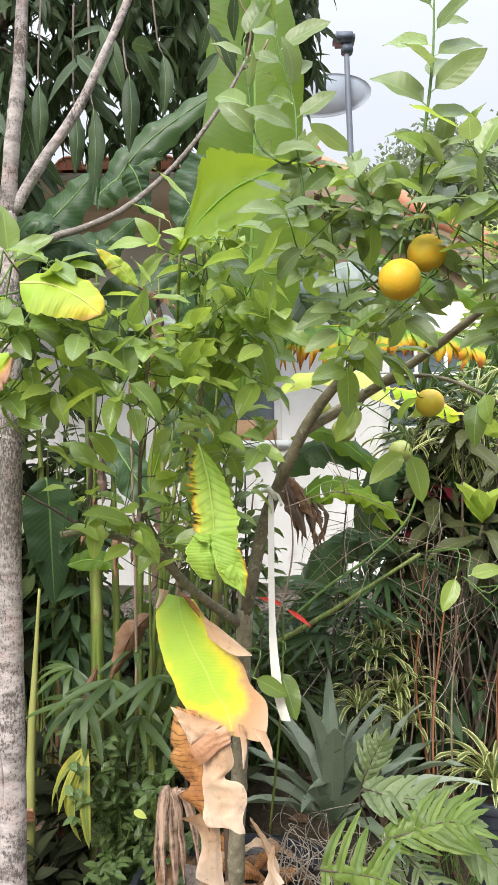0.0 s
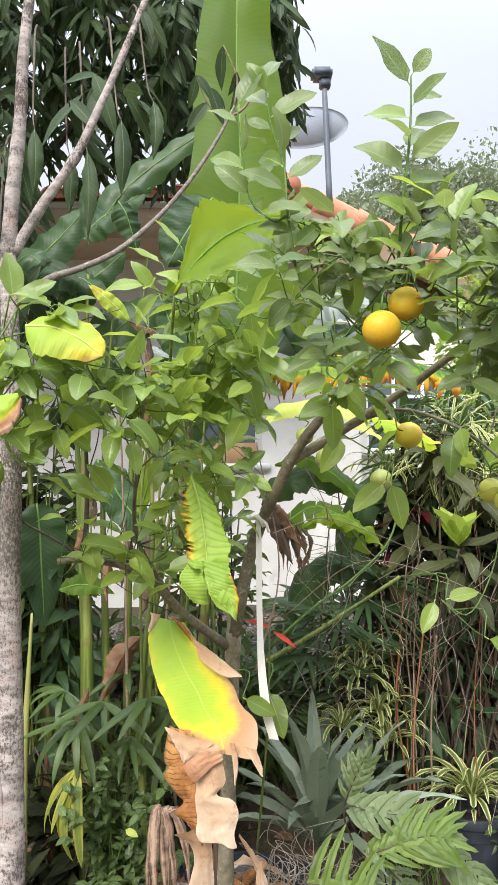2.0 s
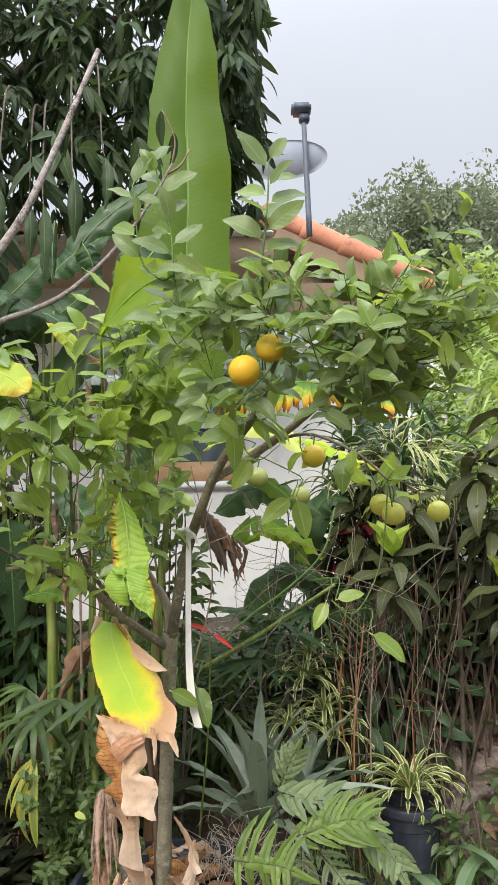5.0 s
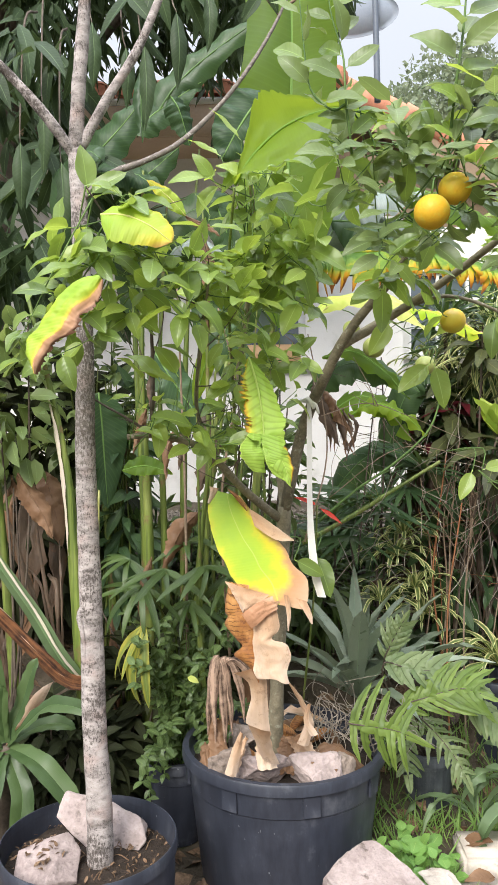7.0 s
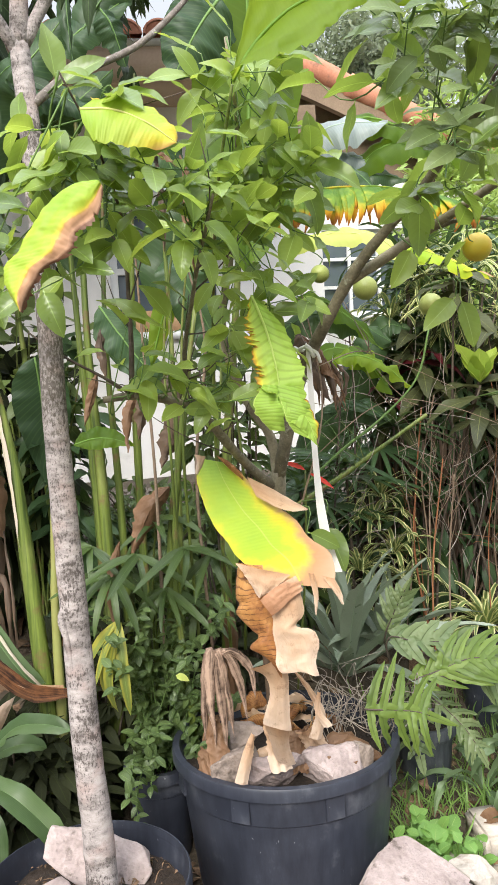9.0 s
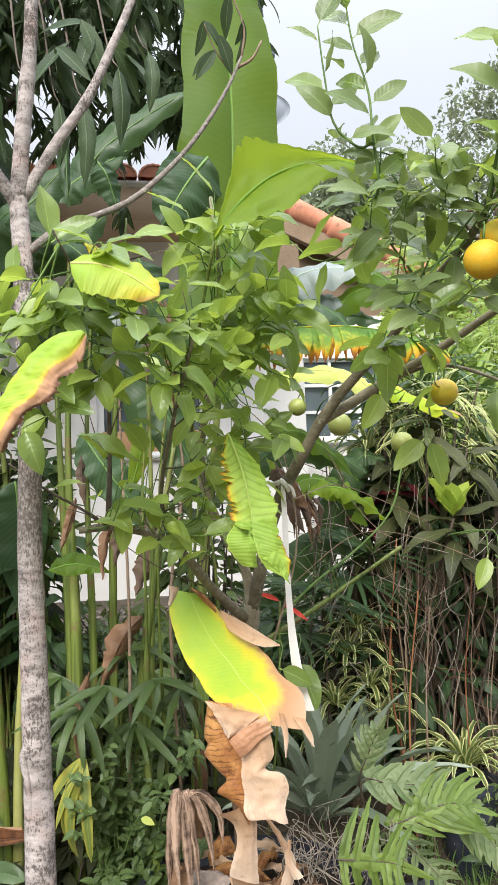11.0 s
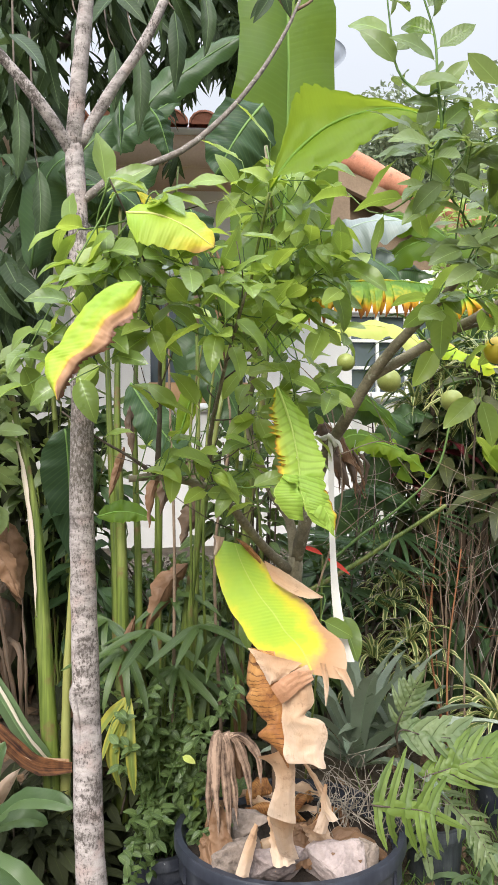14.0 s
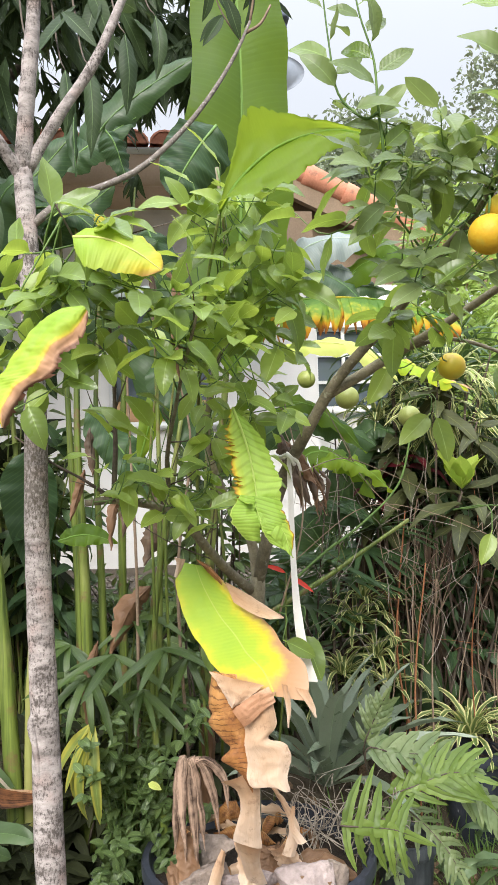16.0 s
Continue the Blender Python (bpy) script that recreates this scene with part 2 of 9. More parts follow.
M_CITRUS = leaf_material("citrus_leaf", (0.034, 0.095, 0.017), (0.175, 0.315, 0.045), (0.40, 0.66, 0.04), 8, 3, 0.33, 0.40, spec=0.6, rib=(0.30, 0.44, 0.11), vein_depth=0.14, vein_tone=0.08)
M_CITRUS_DULL = leaf_material("dull_citrus_leaf", (0.056, 0.124, 0.030), (0.160, 0.265, 0.066), (0.32, 0.50, 0.08), 8, 3, 0.40, 0.36, spec=0.5, rib=(0.24, 0.34, 0.13), vein_depth=0.14, vein_tone=0.10)
M_CITRUS_NEW = leaf_material("young_citrus_leaf", (0.10, 0.24, 0.022), (0.28, 0.46, 0.06), (0.46, 0.70, 0.04), 8, 3, 0.33, 0.45, rib=(0.45, 0.58, 0.18), spec=0.6, vein_depth=0.14, vein_tone=0.08)
M_BANANA = leaf_material("banana_leaf", (0.034, 0.105, 0.008), (0.085, 0.195, 0.013), (0.36, 0.62, 0.016), 90, 6, 0.50, 0.55, rib=(0.24, 0.40, 0.10), ribw=0.014, spec=0.3, vein_tone=0.10, vein_depth=0.3)
M_BANANA_NEW = leaf_material("young_banana_leaf", (0.085, 0.195, 0.006), (0.165, 0.31, 0.010), (0.46, 0.70, 0.01), 44, 5, 0.5, 0.5, rib=(0.20, 0.36, 0.07), ribw=0.014, spec=0.25, vein_tone=0.08)
M_HELICONIA = leaf_material("heliconia_leaf", (0.018, 0.055, 0.018), (0.048, 0.115, 0.032), (0.14, 0.27, 0.03), 46, 5, 0.40, 0.25, rib=(0.12, 0.22, 0.07), ribw=0.018, vein_depth=0.10, spec=0.35)
M_BROAD = leaf_material("broad_dark_leaf", (0.016, 0.055, 0.020), (0.046, 0.112, 0.036), (0.14, 0.27, 0.03), 22, 7, 0.46, 0.22, rib=(0.20, 0.34, 0.10), ribw=0.022, vein_depth=0.10, vein_tone=0.14, spec=0.3)
M_LIMB = rough_material("brown_grey_bark", (0.060, 0.050, 0.042), (0.25, 0.215, 0.19), 60, 150, 0.85, 0.8, 0.004, (0.46, 0.43, 0.40))
M_MANGO = leaf_material("mango_leaf", (0.014, 0.034, 0.013), (0.042, 0.086, 0.028), (0.12, 0.22, 0.04), 16, 3, 0.5, 0.2, rib=(0.12, 0.18, 0.08), ribw=0.03, spec=0.2)
M_SHRUB = leaf_material("shrub_leaf", (0.026, 0.070, 0.018), (0.10, 0.19, 0.045), (0.24, 0.38, 0.05), 7, 3, 0.42, 0.32)
M_PALM = leaf_material("palm_leaflet", (0.015, 0.043, 0.007), (0.056, 0.115, 0.018), (0.20, 0.34, 0.03), 0, 14, 0.40, 0.24, spots=0.02, rib=(0.09, 0.15, 0.04), spec=0.45, vein_tone=0.28)
M_PALM_PALE = leaf_material("yellowing_palm_leaflet", (0.09, 0.19, 0.02), (0.24, 0.34, 0.05), (0.5, 0.6, 0.1), 0, 14, 0.45, 0.35, spots=0.06, vein_tone=0.3, edge=(0.38, 0.36, 0.06))
M_SILVER = leaf_material("silvery_leaf", (0.13, 0.22, 0.165), (0.22, 0.31, 0.25), (0.3, 0.45, 0.25), 44, 5, 0.42, 0.15, rib=(0.36, 0.46, 0.34), ribw=0.015)
M_FERN = leaf_material("fern_frond", (0.055, 0.130, 0.015), (0.150, 0.275, 0.036), (0.38, 0.60, 0.05), 3, 3, 0.44, 0.40, rib=(0.06, 0.09, 0.03), spec=0.4, vein_tone=0.05, ribw=0.05)
M_FERN_GREY = leaf_material("grey_green_fern_frond", (0.060, 0.132, 0.034), (0.185, 0.290, 0.100), (0.34, 0.52, 0.11), 3, 3, 0.42, 0.38, rib=(0.06, 0.09, 0.03), spec=0.45, vein_tone=0.05, ribw=0.05)
M_AGAVE = leaf_material("agave_leaf", (0.018, 0.050, 0.011), (0.066, 0.128, 0.032), (0.12, 0.22, 0.04), 0, 18, 0.40, 0.12, spec=0.28, rib=(0.10, 0.17, 0.06), ribw=0.01, vein_tone=0.12, vein_depth=0.05)
M_BLUE = leaf_material("bluish_agave_leaf", (0.085, 0.150, 0.080), (0.220, 0.315, 0.185), (0.24, 0.36, 0.15), 0, 26, 0.33, 0.18, rib=(0.28, 0.39, 0.24), ribw=0.012, vein_tone=0.40, spec=0.6)
M_STRIPED = leaf_material("striped_leaf", (0.06, 0.15, 0.035), (0.15, 0.26, 0.05), (0.34, 0.5, 0.12), 1, 0, 0.38, 0.34, rib=(0.10, 0.2, 0.05), edge=(0.80, 0.76, 0.36))
M_STRAP = leaf_material("strap_leaf", (0.065, 0.14, 0.05), (0.13, 0.235, 0.085), (0.2, 0.38, 0.1), 3, 0, 0.42, 0.3, rib=(0.22, 0.36, 0.16))
M_CROTON = leaf_material("croton_leaf", (0.012, 0.019, 0.007), (0.062, 0.088, 0.024), (0.15, 0.18, 0.04), 10, 4, 0.46, 0.14, rib=(0.14, 0.15, 0.05), spec=0.28, spots=0.05, spot=(0.10, 0.045, 0.02))
# near-black leaf colour stands in for the shade deep among the plants
M_SHADELEAF = leaf_material("shade_darkened_leaf", (0.009, 0.014, 0.006), (0.032, 0.046, 0.015), (0.10, 0.15, 0.03), 8, 4, 0.6, 0.10, rib=(0.05, 0.065, 0.02), spec=0.12)
M_CROTON_NEW = leaf_material("young_croton_leaf", (0.15, 0.33, 0.025), (0.30, 0.47, 0.035), (0.5, 0.75, 0.05), 10, 4, 0.42, 0.4, rib=(0.42, 0.48, 0.12))
M_RED = leaf_material("red_leaf", (0.020, 0.003, 0.005), (0.075, 0.006, 0.010), (0.2, 0.014, 0.03), 8, 4, 0.45, 0.2, rib=(0.14, 0.02, 0.02), spec=0.25)
M_FLOWER = leaf_material("red_bract", (0.5, 0.03, 0.01), (0.75, 0.06, 0.02), (0.8, 0.08, 0.02), 1, 0, 0.4, 0.3, rib=(0.6, 0.08, 0.02))
M_WEED = leaf_material("weed_leaf", (0.07, 0.22, 0.03), (0.16, 0.38, 0.06), (0.3, 0.6, 0.06), 6, 3, 0.5, 0.35)
M_GRASS = leaf_material("grass_blade", (0.06, 0.17, 0.02), (0.16, 0.33, 0.05), (0.25, 0.5, 0.05), 1, 0, 0.5, 0.3)
# leaf colour paled and cooled to hold the haze of distance
M_FAR_HAZE = leaf_material("hazy_far_foliage", (0.075, 0.135, 0.07), (0.18, 0.26, 0.13), (0.26, 0.38, 0.15), 1, 0, 0.55, 0.3)
M_BRIGHT = leaf_material("bright_hedge_leaf", (0.14, 0.30, 0.04), (0.28, 0.46, 0.08), (0.4, 0.65, 0.08), 2, 0, 0.45, 0.4)
M_DEAD = fading_material("dead_leaf", [(0.0, (0.135, 0.072, 0.038)), (0.5, (0.26, 0.150, 0.086)), (1.0, (0.42, 0.27, 0.17))], 0.8, 0.3, 0.16, 3.0, 8.0, rib=None, relief=0.5, soil=0.53)
M_DARKDEAD = fading_material("dark_dead_leaf", [(0.0, (0.07, 0.05, 0.035)), (0.5, (0.17, 0.11, 0.075)), (1.0, (0.30, 0.21, 0.15))], 0.8, 0.3, 0.1, 5.0, 8.0, rib=None)
M_FADE = fading_material("yellowing_leaf", [(0.0, (0.31, 0.48, 0.05)), (0.24, (0.40, 0.53, 0.045)), (0.40, (0.64, 0.56, 0.04)), (0.53, (0.54, 0.36, 0.11)), (0.60, (0.47, 0.26, 0.13)), (1.0, (0.52, 0.34, 0.22))], 1.40, 0.24, 0.28, blotch=0.46, shift=0.11, tone=0.015, veins=36.0, relief=0.2, rib=(0.45, 0.55, 0.10), tip=0.44)
M_DRAPE = fading_material("tan_withered_leaf", [(0.0, (0.46, 0.27, 0.15)), (0.35, (0.58, 0.40, 0.27)), (0.6, (0.66, 0.50, 0.38)), (1.0, (0.70, 0.58, 0.47))], 0.6, 0.6, 0.22, 2.0, 2.5, rib=None, relief=0.35, tone=0.03)
M_SALMON = fading_material("salmon_withered_leaf", [(0.0, (0.38, 0.19, 0.10)), (0.5, (0.54, 0.30, 0.18)), (1.0, (0.62, 0.43, 0.31))], 0.6, 0.6, 0.22, 3.0, 2.5, rib=None, relief=0.25, tone=0.03)


def rust_material():
    """Rust-brown dead blade: thin broken vein lines, dark blotches, a dark midrib along one edge."""
    m, n, l = nodes_of("rust_withered_leaf")
    uv, sep = n.new("ShaderNodeUVMap"), n.new("ShaderNodeSeparateXYZ")
    l.new(uv.outputs[0], sep.inputs[0])
    x, y = sep.outputs["X"], sep.outputs["Y"]
    big, mid, fine = noise_of(n, l, 13.0, 4.0), noise_of(n, l, 34.0, 6.0, None, 0.7), noise_of(n, l, 150.0, 5.0)
    col = mixer(n, l, (0.38, 0.155, 0.045, 1), (0.52, 0.27, 0.09, 1), span(n, l, big, 0.35, 0.65))
    col = mixer(n, l, col, (0.27, 0.11, 0.04, 1), span(n, l, calc(n, l, "ADD", mid, calc(n, l, "MULTIPLY", y, 0.12)), 0.50, 0.66, 0.0, 0.9))
    col = mixer(n, l, col, (0.10, 0.045, 0.022, 1), span(n, l, calc(n, l, "ADD", mid, calc(n, l, "MULTIPLY", big, 0.35)), 0.76, 0.86, 0.0, 0.85))
    bend = calc(n, l, "ADD", calc(n, l, "MULTIPLY", y, 24.0), calc(n, l, "ADD", calc(n, l, "MULTIPLY", x, -2.6), calc(n, l, "MULTIPLY", mid, 1.5)))
    line = calc(n, l, "SINE", calc(n, l, "MULTIPLY", bend, 6.283))
    thin = calc(n, l, "MULTIPLY", span(n, l, line, 0.62, 0.98), span(n, l, noise_of(n, l, 22.0, 3.0), 0.38, 0.54))
    col = mixer(n, l, col, (0.10, 0.04, 0.018, 1), calc(n, l, "MULTIPLY", thin, 0.8))
    col = mixer(n, l, col, (0.50, 0.31, 0.15, 1), span(n, l, x, 0.93, 0.95))
    col = mixer(n, l, col, (0.13, 0.06, 0.03, 1), span(n, l, x, 0.10, 0.0, 0.0, 0.7))
    h = calc(n, l, "ADD", calc(n, l, "MULTIPLY", line, 0.25), fine)
    return finish(m, n, l, col, 0.62, bump(n, l, h, 0.25, 0.0012), col, 0.22, 0.35)


def streaked_material(name, dark, pale, across):
    """Dry leaf drawn into lengthwise pale and dark fibres."""
    m, n, l = nodes_of(name)
    uv, st = n.new("ShaderNodeUVMap"), n.new("ShaderNodeMapping")
    st.inputs["Scale"].default_value = (across, 0.9, 1.0)
    l.new(uv.outputs[0], st.inputs["Vector"])
    fibre, mid = noise_of(n, l, 1.0, 5.0, st.outputs[0], 0.7), noise_of(n, l, 26.0, 5.0)
    f = calc(n, l, "ADD", fibre, calc(n, l, "MULTIPLY", calc(n, l, "SUBTRACT", mid, 0.5), 0.5))
    col = mixer(n, l, rgb(dark), rgb(pale), span(n, l, f, 0.38, 0.60))
    return finish(m, n, l, col, 0.75, bump(n, l, fibre, 0.5, 0.0015), col, 0.1, 0.3)


M_RUST = rust_material()
M_STREAK = streaked_material("streaked_dry_leaf", (0.032, 0.017, 0.011), (0.38, 0.26, 0.19), 4.0)
M_SCORCH = fading_material("scorched_leaf", [(0.0, (0.34, 0.54, 0.03)), (0.34, (0.50, 0.62, 0.04)), (0.46, (0.74, 0.66, 0.05)), (0.495, (0.50, 0.28, 0.07)), (0.53, (0.68, 0.42, 0.20)), (0.80, (0.70, 0.44, 0.28)), (1.0, (0.26, 0.12, 0.06))], 2.0, 0.30, 0.4, 7.0, shift=-0.20, tone=0.02, blotch=0.55, relief=0.12, rib=(0.50, 0.60, 0.10))
M_SINGED = fading_material("singed_leaf", [(0.0, (0.23, 0.37, 0.03)), (0.30, (0.34, 0.45, 0.035)), (0.42, (0.56, 0.47, 0.045)), (0.48, (0.52, 0.31, 0.09)), (0.54, (0.54, 0.30, 0.16)), (0.84, (0.56, 0.33, 0.21)), (1.0, (0.15, 0.07, 0.04))], 1.65, 0.28, 0.18, 7.0, shift=0.30, tone=0.05, blotch=0.65, relief=0.2, rib=())
M_PALE = fading_material("pale_yellow_leaf", [(0.0, (0.27, 0.42, 0.045)), (0.5, (0.38, 0.47, 0.055)), (0.66, (0.58, 0.50, 0.04)), (0.80, (0.50, 0.29, 0.09)), (1.0, (0.30, 0.14, 0.06))], 0.62, 0.66, 0.3, 12.0, blotch=0.55, tone=0.05, relief=0.2)
M_CRINKLE = fading_material("crinkled_green_leaf", [(0.0, (0.28, 0.44, 0.065)), (0.36, (0.37, 0.52, 0.08)), (0.56, (0.50, 0.58, 0.07)), (0.68, (0.70, 0.62, 0.05)), (0.82, (0.62, 0.34, 0.04)), (1.0, (0.16, 0.07, 0.03))], 1.75, 0.12, 0.35, 9.0, 13.0, shift=-0.20, tone=0.32, rib=(0.44, 0.56, 0.14))
M_FRINGE = fading_material("orange_fringed_leaf", [(0.0, (0.085, 0.19, 0.02)), (0.16, (0.17, 0.29, 0.025)), (0.27, (0.46, 0.42, 0.03)), (0.42, (0.66, 0.34, 0.02)), (0.62, (0.42, 0.16, 0.03)), (1.0, (0.11, 0.05, 0.03))], 0.80, 0.0, 0.35, 1.0, 1.0, shift=0.5, blotch=1.1, rib=(), tone=0.1)
M_YELLOW = fading_material("yellow_leaf", [(0.0, (0.44, 0.54, 0.09)), (0.6, (0.60, 0.62, 0.20)), (1.0, (0.66, 0.55, 0.28))], 1.0, 0.4, 0.35, 4.0, 20.0, tone=0.03, relief=0.15)
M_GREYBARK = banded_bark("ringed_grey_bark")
M_BARK = rough_material("citrus_bark", (0.12, 0.105, 0.07), (0.31, 0.27, 0.19), 30, 160, 0.85, 0.7, 0.004, (0.34, 0.34, 0.26))
M_TWIG = rough_material("green_twig", (0.06, 0.12, 0.03), (0.14, 0.22, 0.06), 40, 160, 0.6, 0.3, 0.001)
M_WOODY = rough_material("woody_twig", (0.16, 0.11, 0.075), (0.34, 0.25, 0.18), 30, 140, 0.85, 0.5, 0.002)
M_DRYSTEM = rough_material("grey_dry_stem", (0.18, 0.15, 0.12), (0.46, 0.40, 0.34), 30, 140, 0.85, 0.5, 0.002)
M_REDTWIG = rough_material("reddish_vine", (0.22, 0.08, 0.035), (0.42, 0.2, 0.10), 30, 140, 0.75, 0.4, 0.002)
M_DARKSTEM = rough_material("dark_stem", (0.04, 0.03, 0.022), (0.14, 0.11, 0.085), 26, 120, 0.85, 0.6, 0.003)


def stalk_material():
    """Green stalk with lengthwise streaks and brown scars."""
    m, n, l = nodes_of("banana_stalk")
    co, st = n.new("ShaderNodeTexCoord"), n.new("ShaderNodeMapping")
    st.inputs["Scale"].default_value = (90.0, 90.0, 3.0)
    l.new(co.outputs["Object"], st.inputs["Vector"])
    streak = noise_of(n, l, 1.0, 4.0, st.outputs[0], 0.65)
    col = mixer(n, l, (0.040, 0.066, 0.012, 1), (0.170, 0.220, 0.040, 1), span(n, l, streak, 0.32, 0.68))
    col = mixer(n, l, col, (0.28, 0.29, 0.10, 1), span(n, l, noise_of(n, l, 4.0, 3.0), 0.52, 0.72, 0.0, 0.5))
    col = mixer(n, l, col, (0.15, 0.085, 0.045, 1), span(n, l, noise_of(n, l, 14.0, 6.0), 0.56, 0.66, 0.0, 0.85))
    return finish(m, n, l, col, 0.5, bump(n, l, streak, 0.4, 0.003), spec=0.4)


M_STEM = stalk_material()
M_CREAM = leaf_material("pale_sheath", (0.40, 0.43, 0.26), (0.56, 0.58, 0.40), (0.62, 0.66, 0.46), 3, 0, 0.5, 0.2)
M_REDSTALK = streaked_material("red_brown_stalk", (0.026, 0.012, 0.008), (0.20, 0.085, 0.036), 6.0)
M_SPEAR = leaf_material("young_spear", (0.20, 0.27, 0.05), (0.34, 0.40, 0.10), (0.46, 0.50, 0.16), 4, 0, 0.45, 0.2)

M_ORANGE = rough_material("orange_peel", (0.54, 0.30, 0.014), (0.62, 0.41, 0.025), 16, 240, 0.58, 0.6, 0.0016, spec=0.35, c=(0.44, 0.42, 0.05), stain=(0.46, 0.40, 0.06))
M_YFRUIT = rough_material("yellow_peel", (0.60, 0.40, 0.02), (0.68, 0.52, 0.05), 16, 240, 0.42, 0.35, 0.0012, spec=0.5, c=(0.56, 0.50, 0.06))
M_GFRUIT = rough_material("green_peel", (0.19, 0.24, 0.05), (0.33, 0.36, 0.10), 18, 240, 0.42, 0.35, 0.0012, spec=0.5)
M_LFRUIT = rough_material("lime_peel", (0.44, 0.45, 0.06), (0.58, 0.56, 0.10), 18, 240, 0.42, 0.35, 0.0012, spec=0.5)


def pot_material(name, dark, pale):
    """Weathered black plastic: run-down streaks, dust and small pale scratches."""
    m, n, l = nodes_of(name)
    co, st, sc = n.new("ShaderNodeTexCoord"), n.new("ShaderNodeMapping"), n.new("ShaderNodeMapping")
    st.inputs["Scale"].default_value, sc.inputs["Scale"].default_value = (26.0, 26.0, 5.0), (90.0, 90.0, 34.0)
    l.new(co.outputs["Object"], st.inputs["Vector"])
    l.new(co.outputs["Object"], sc.inputs["Vector"])
    run, dust, nick = noise_of(n, l, 1.0, 5.0, st.outputs[0], 0.7), noise_of(n, l, 7.0, 5.0, None, 0.65), noise_of(n, l, 1.0, 3.0, sc.outputs[0], 0.5)
    col = mixer(n, l, rgb(dark), rgb(pale), span(n, l, calc(n, l, "ADD", calc(n, l, "MULTIPLY", run, 0.6), calc(n, l, "MULTIPLY", dust, 0.5)), 0.46, 0.70))
    col = mixer(n, l, col, (0.12, 0.125, 0.14, 1), span(n, l, calc(n, l, "ADD", dust, calc(n, l, "MULTIPLY", run, 0.3)), 0.72, 0.90, 0.0, 0.6))
    col = mixer(n, l, col, (0.36, 0.37, 0.38, 1), span(n, l, nick, 0.735, 0.78, 0.0, 0.8))
    return finish(m, n, l, col, span(n, l, dust, 0.3, 0.7, 0.34, 0.58), bump(n, l, calc(n, l, "ADD", run, nick), 0.12, 0.001), spec=0.4)


M_POT = pot_material("black_nursery_plastic", (0.023, 0.026, 0.037), (0.041, 0.046, 0.064))
M_POTGREY = pot_material("grey_nursery_plastic", (0.036, 0.041, 0.050), (0.11, 0.118, 0.13))
M_SOIL = rough_material("potting_soil", (0.018, 0.013, 0.010), (0.065, 0.045, 0.033), 40, 180, 0.95, 1.0, 0.012)
M_ROCK = rough_material("pinkish_limestone", (0.20, 0.155, 0.145), (0.44, 0.36, 0.34), 13, 80, 0.88, 1.0, 0.010, (0.085, 0.066, 0.055))
M_CORAL = rough_material("weathered_coral_rock", (0.085, 0.066, 0.055), (0.34, 0.27, 0.23), 10, 60, 0.9, 1.0, 0.015, (0.04, 0.033, 0.026))
M_PAVER = rough_material("concrete_paver", (0.34, 0.29, 0.25), (0.56, 0.50, 0.44), 8, 120, 0.9, 0.6, 0.004, (0.22, 0.18, 0.15))
M_GRAVEL = rough_material("gravel", (0.09, 0.075, 0.06), (0.34, 0.30, 0.26), 45, 160, 0.9, 0.8, 0.006)
M_GROUND = rough_material("garden_soil", (0.034, 0.025, 0.018), (0.12, 0.095, 0.068), 5, 60, 0.95, 1.0, 0.02, (0.05, 0.07, 0.025))
M_WALL = rough_material("white_stucco", (0.70, 0.68, 0.66), (0.82, 0.80, 0.79), 3, 130, 0.9, 0.25, 0.003, (0.62, 0.60, 0.57))
M_FASCIA = rough_material("tan_painted_fascia", (0.50, 0.36, 0.26), (0.62, 0.47, 0.35), 4, 60, 0.7, 0.2, 0.002)
M_TILE = rough_material("terracotta_roof_tile", (0.38, 0.145, 0.085), (0.58, 0.265, 0.17), 6, 60, 0.85, 0.4, 0.004, (0.19, 0.11, 0.085))
# tan fascia paint darkened to brown: the roof overhang's shade in the colour
M_EAVE_SHADE = rough_material("eave_shade_board", (0.17, 0.12, 0.080), (0.29, 0.21, 0.145), 4, 60, 0.75, 0.25, 0.002)
M_WHITE = rough_material("white_painted_aluminium", (0.72, 0.72, 0.72), (0.82, 0.82, 0.82), 6, 90, 0.45, 0.1, 0.001)
M_BLIND = rough_material("tan_window_panel", (0.50, 0.30, 0.16), (0.62, 0.40, 0.23), 6, 60, 0.7, 0.15, 0.002)
M_DISH = rough_material("grey_dish_metal", (0.27, 0.31, 0.38), (0.36, 0.40, 0.48), 5, 60, 0.7, 0.1, 0.001)
M_POLE = rough_material("dark_grey_metal", (0.07, 0.09, 0.12), (0.14, 0.16, 0.20), 8, 90, 0.5, 0.15, 0.001)
M_RIBBON = rough_material("white_cloth_ribbon", (0.58, 0.56, 0.53), (0.68, 0.66, 0.63), 20, 300, 0.85, 0.3, 0.0008)
M_LITTER = rough_material("leaf_litter", (0.10, 0.06, 0.035), (0.34, 0.22, 0.14), 30, 120, 0.9, 0.7, 0.004)


def glass_material():
    m, n, l = nodes_of("dark_window_glass")
    return finish(m, n, l, (0.10, 0.125, 0.15, 1), 0.06, spec=0.8)


M_GLASS = glass_material()


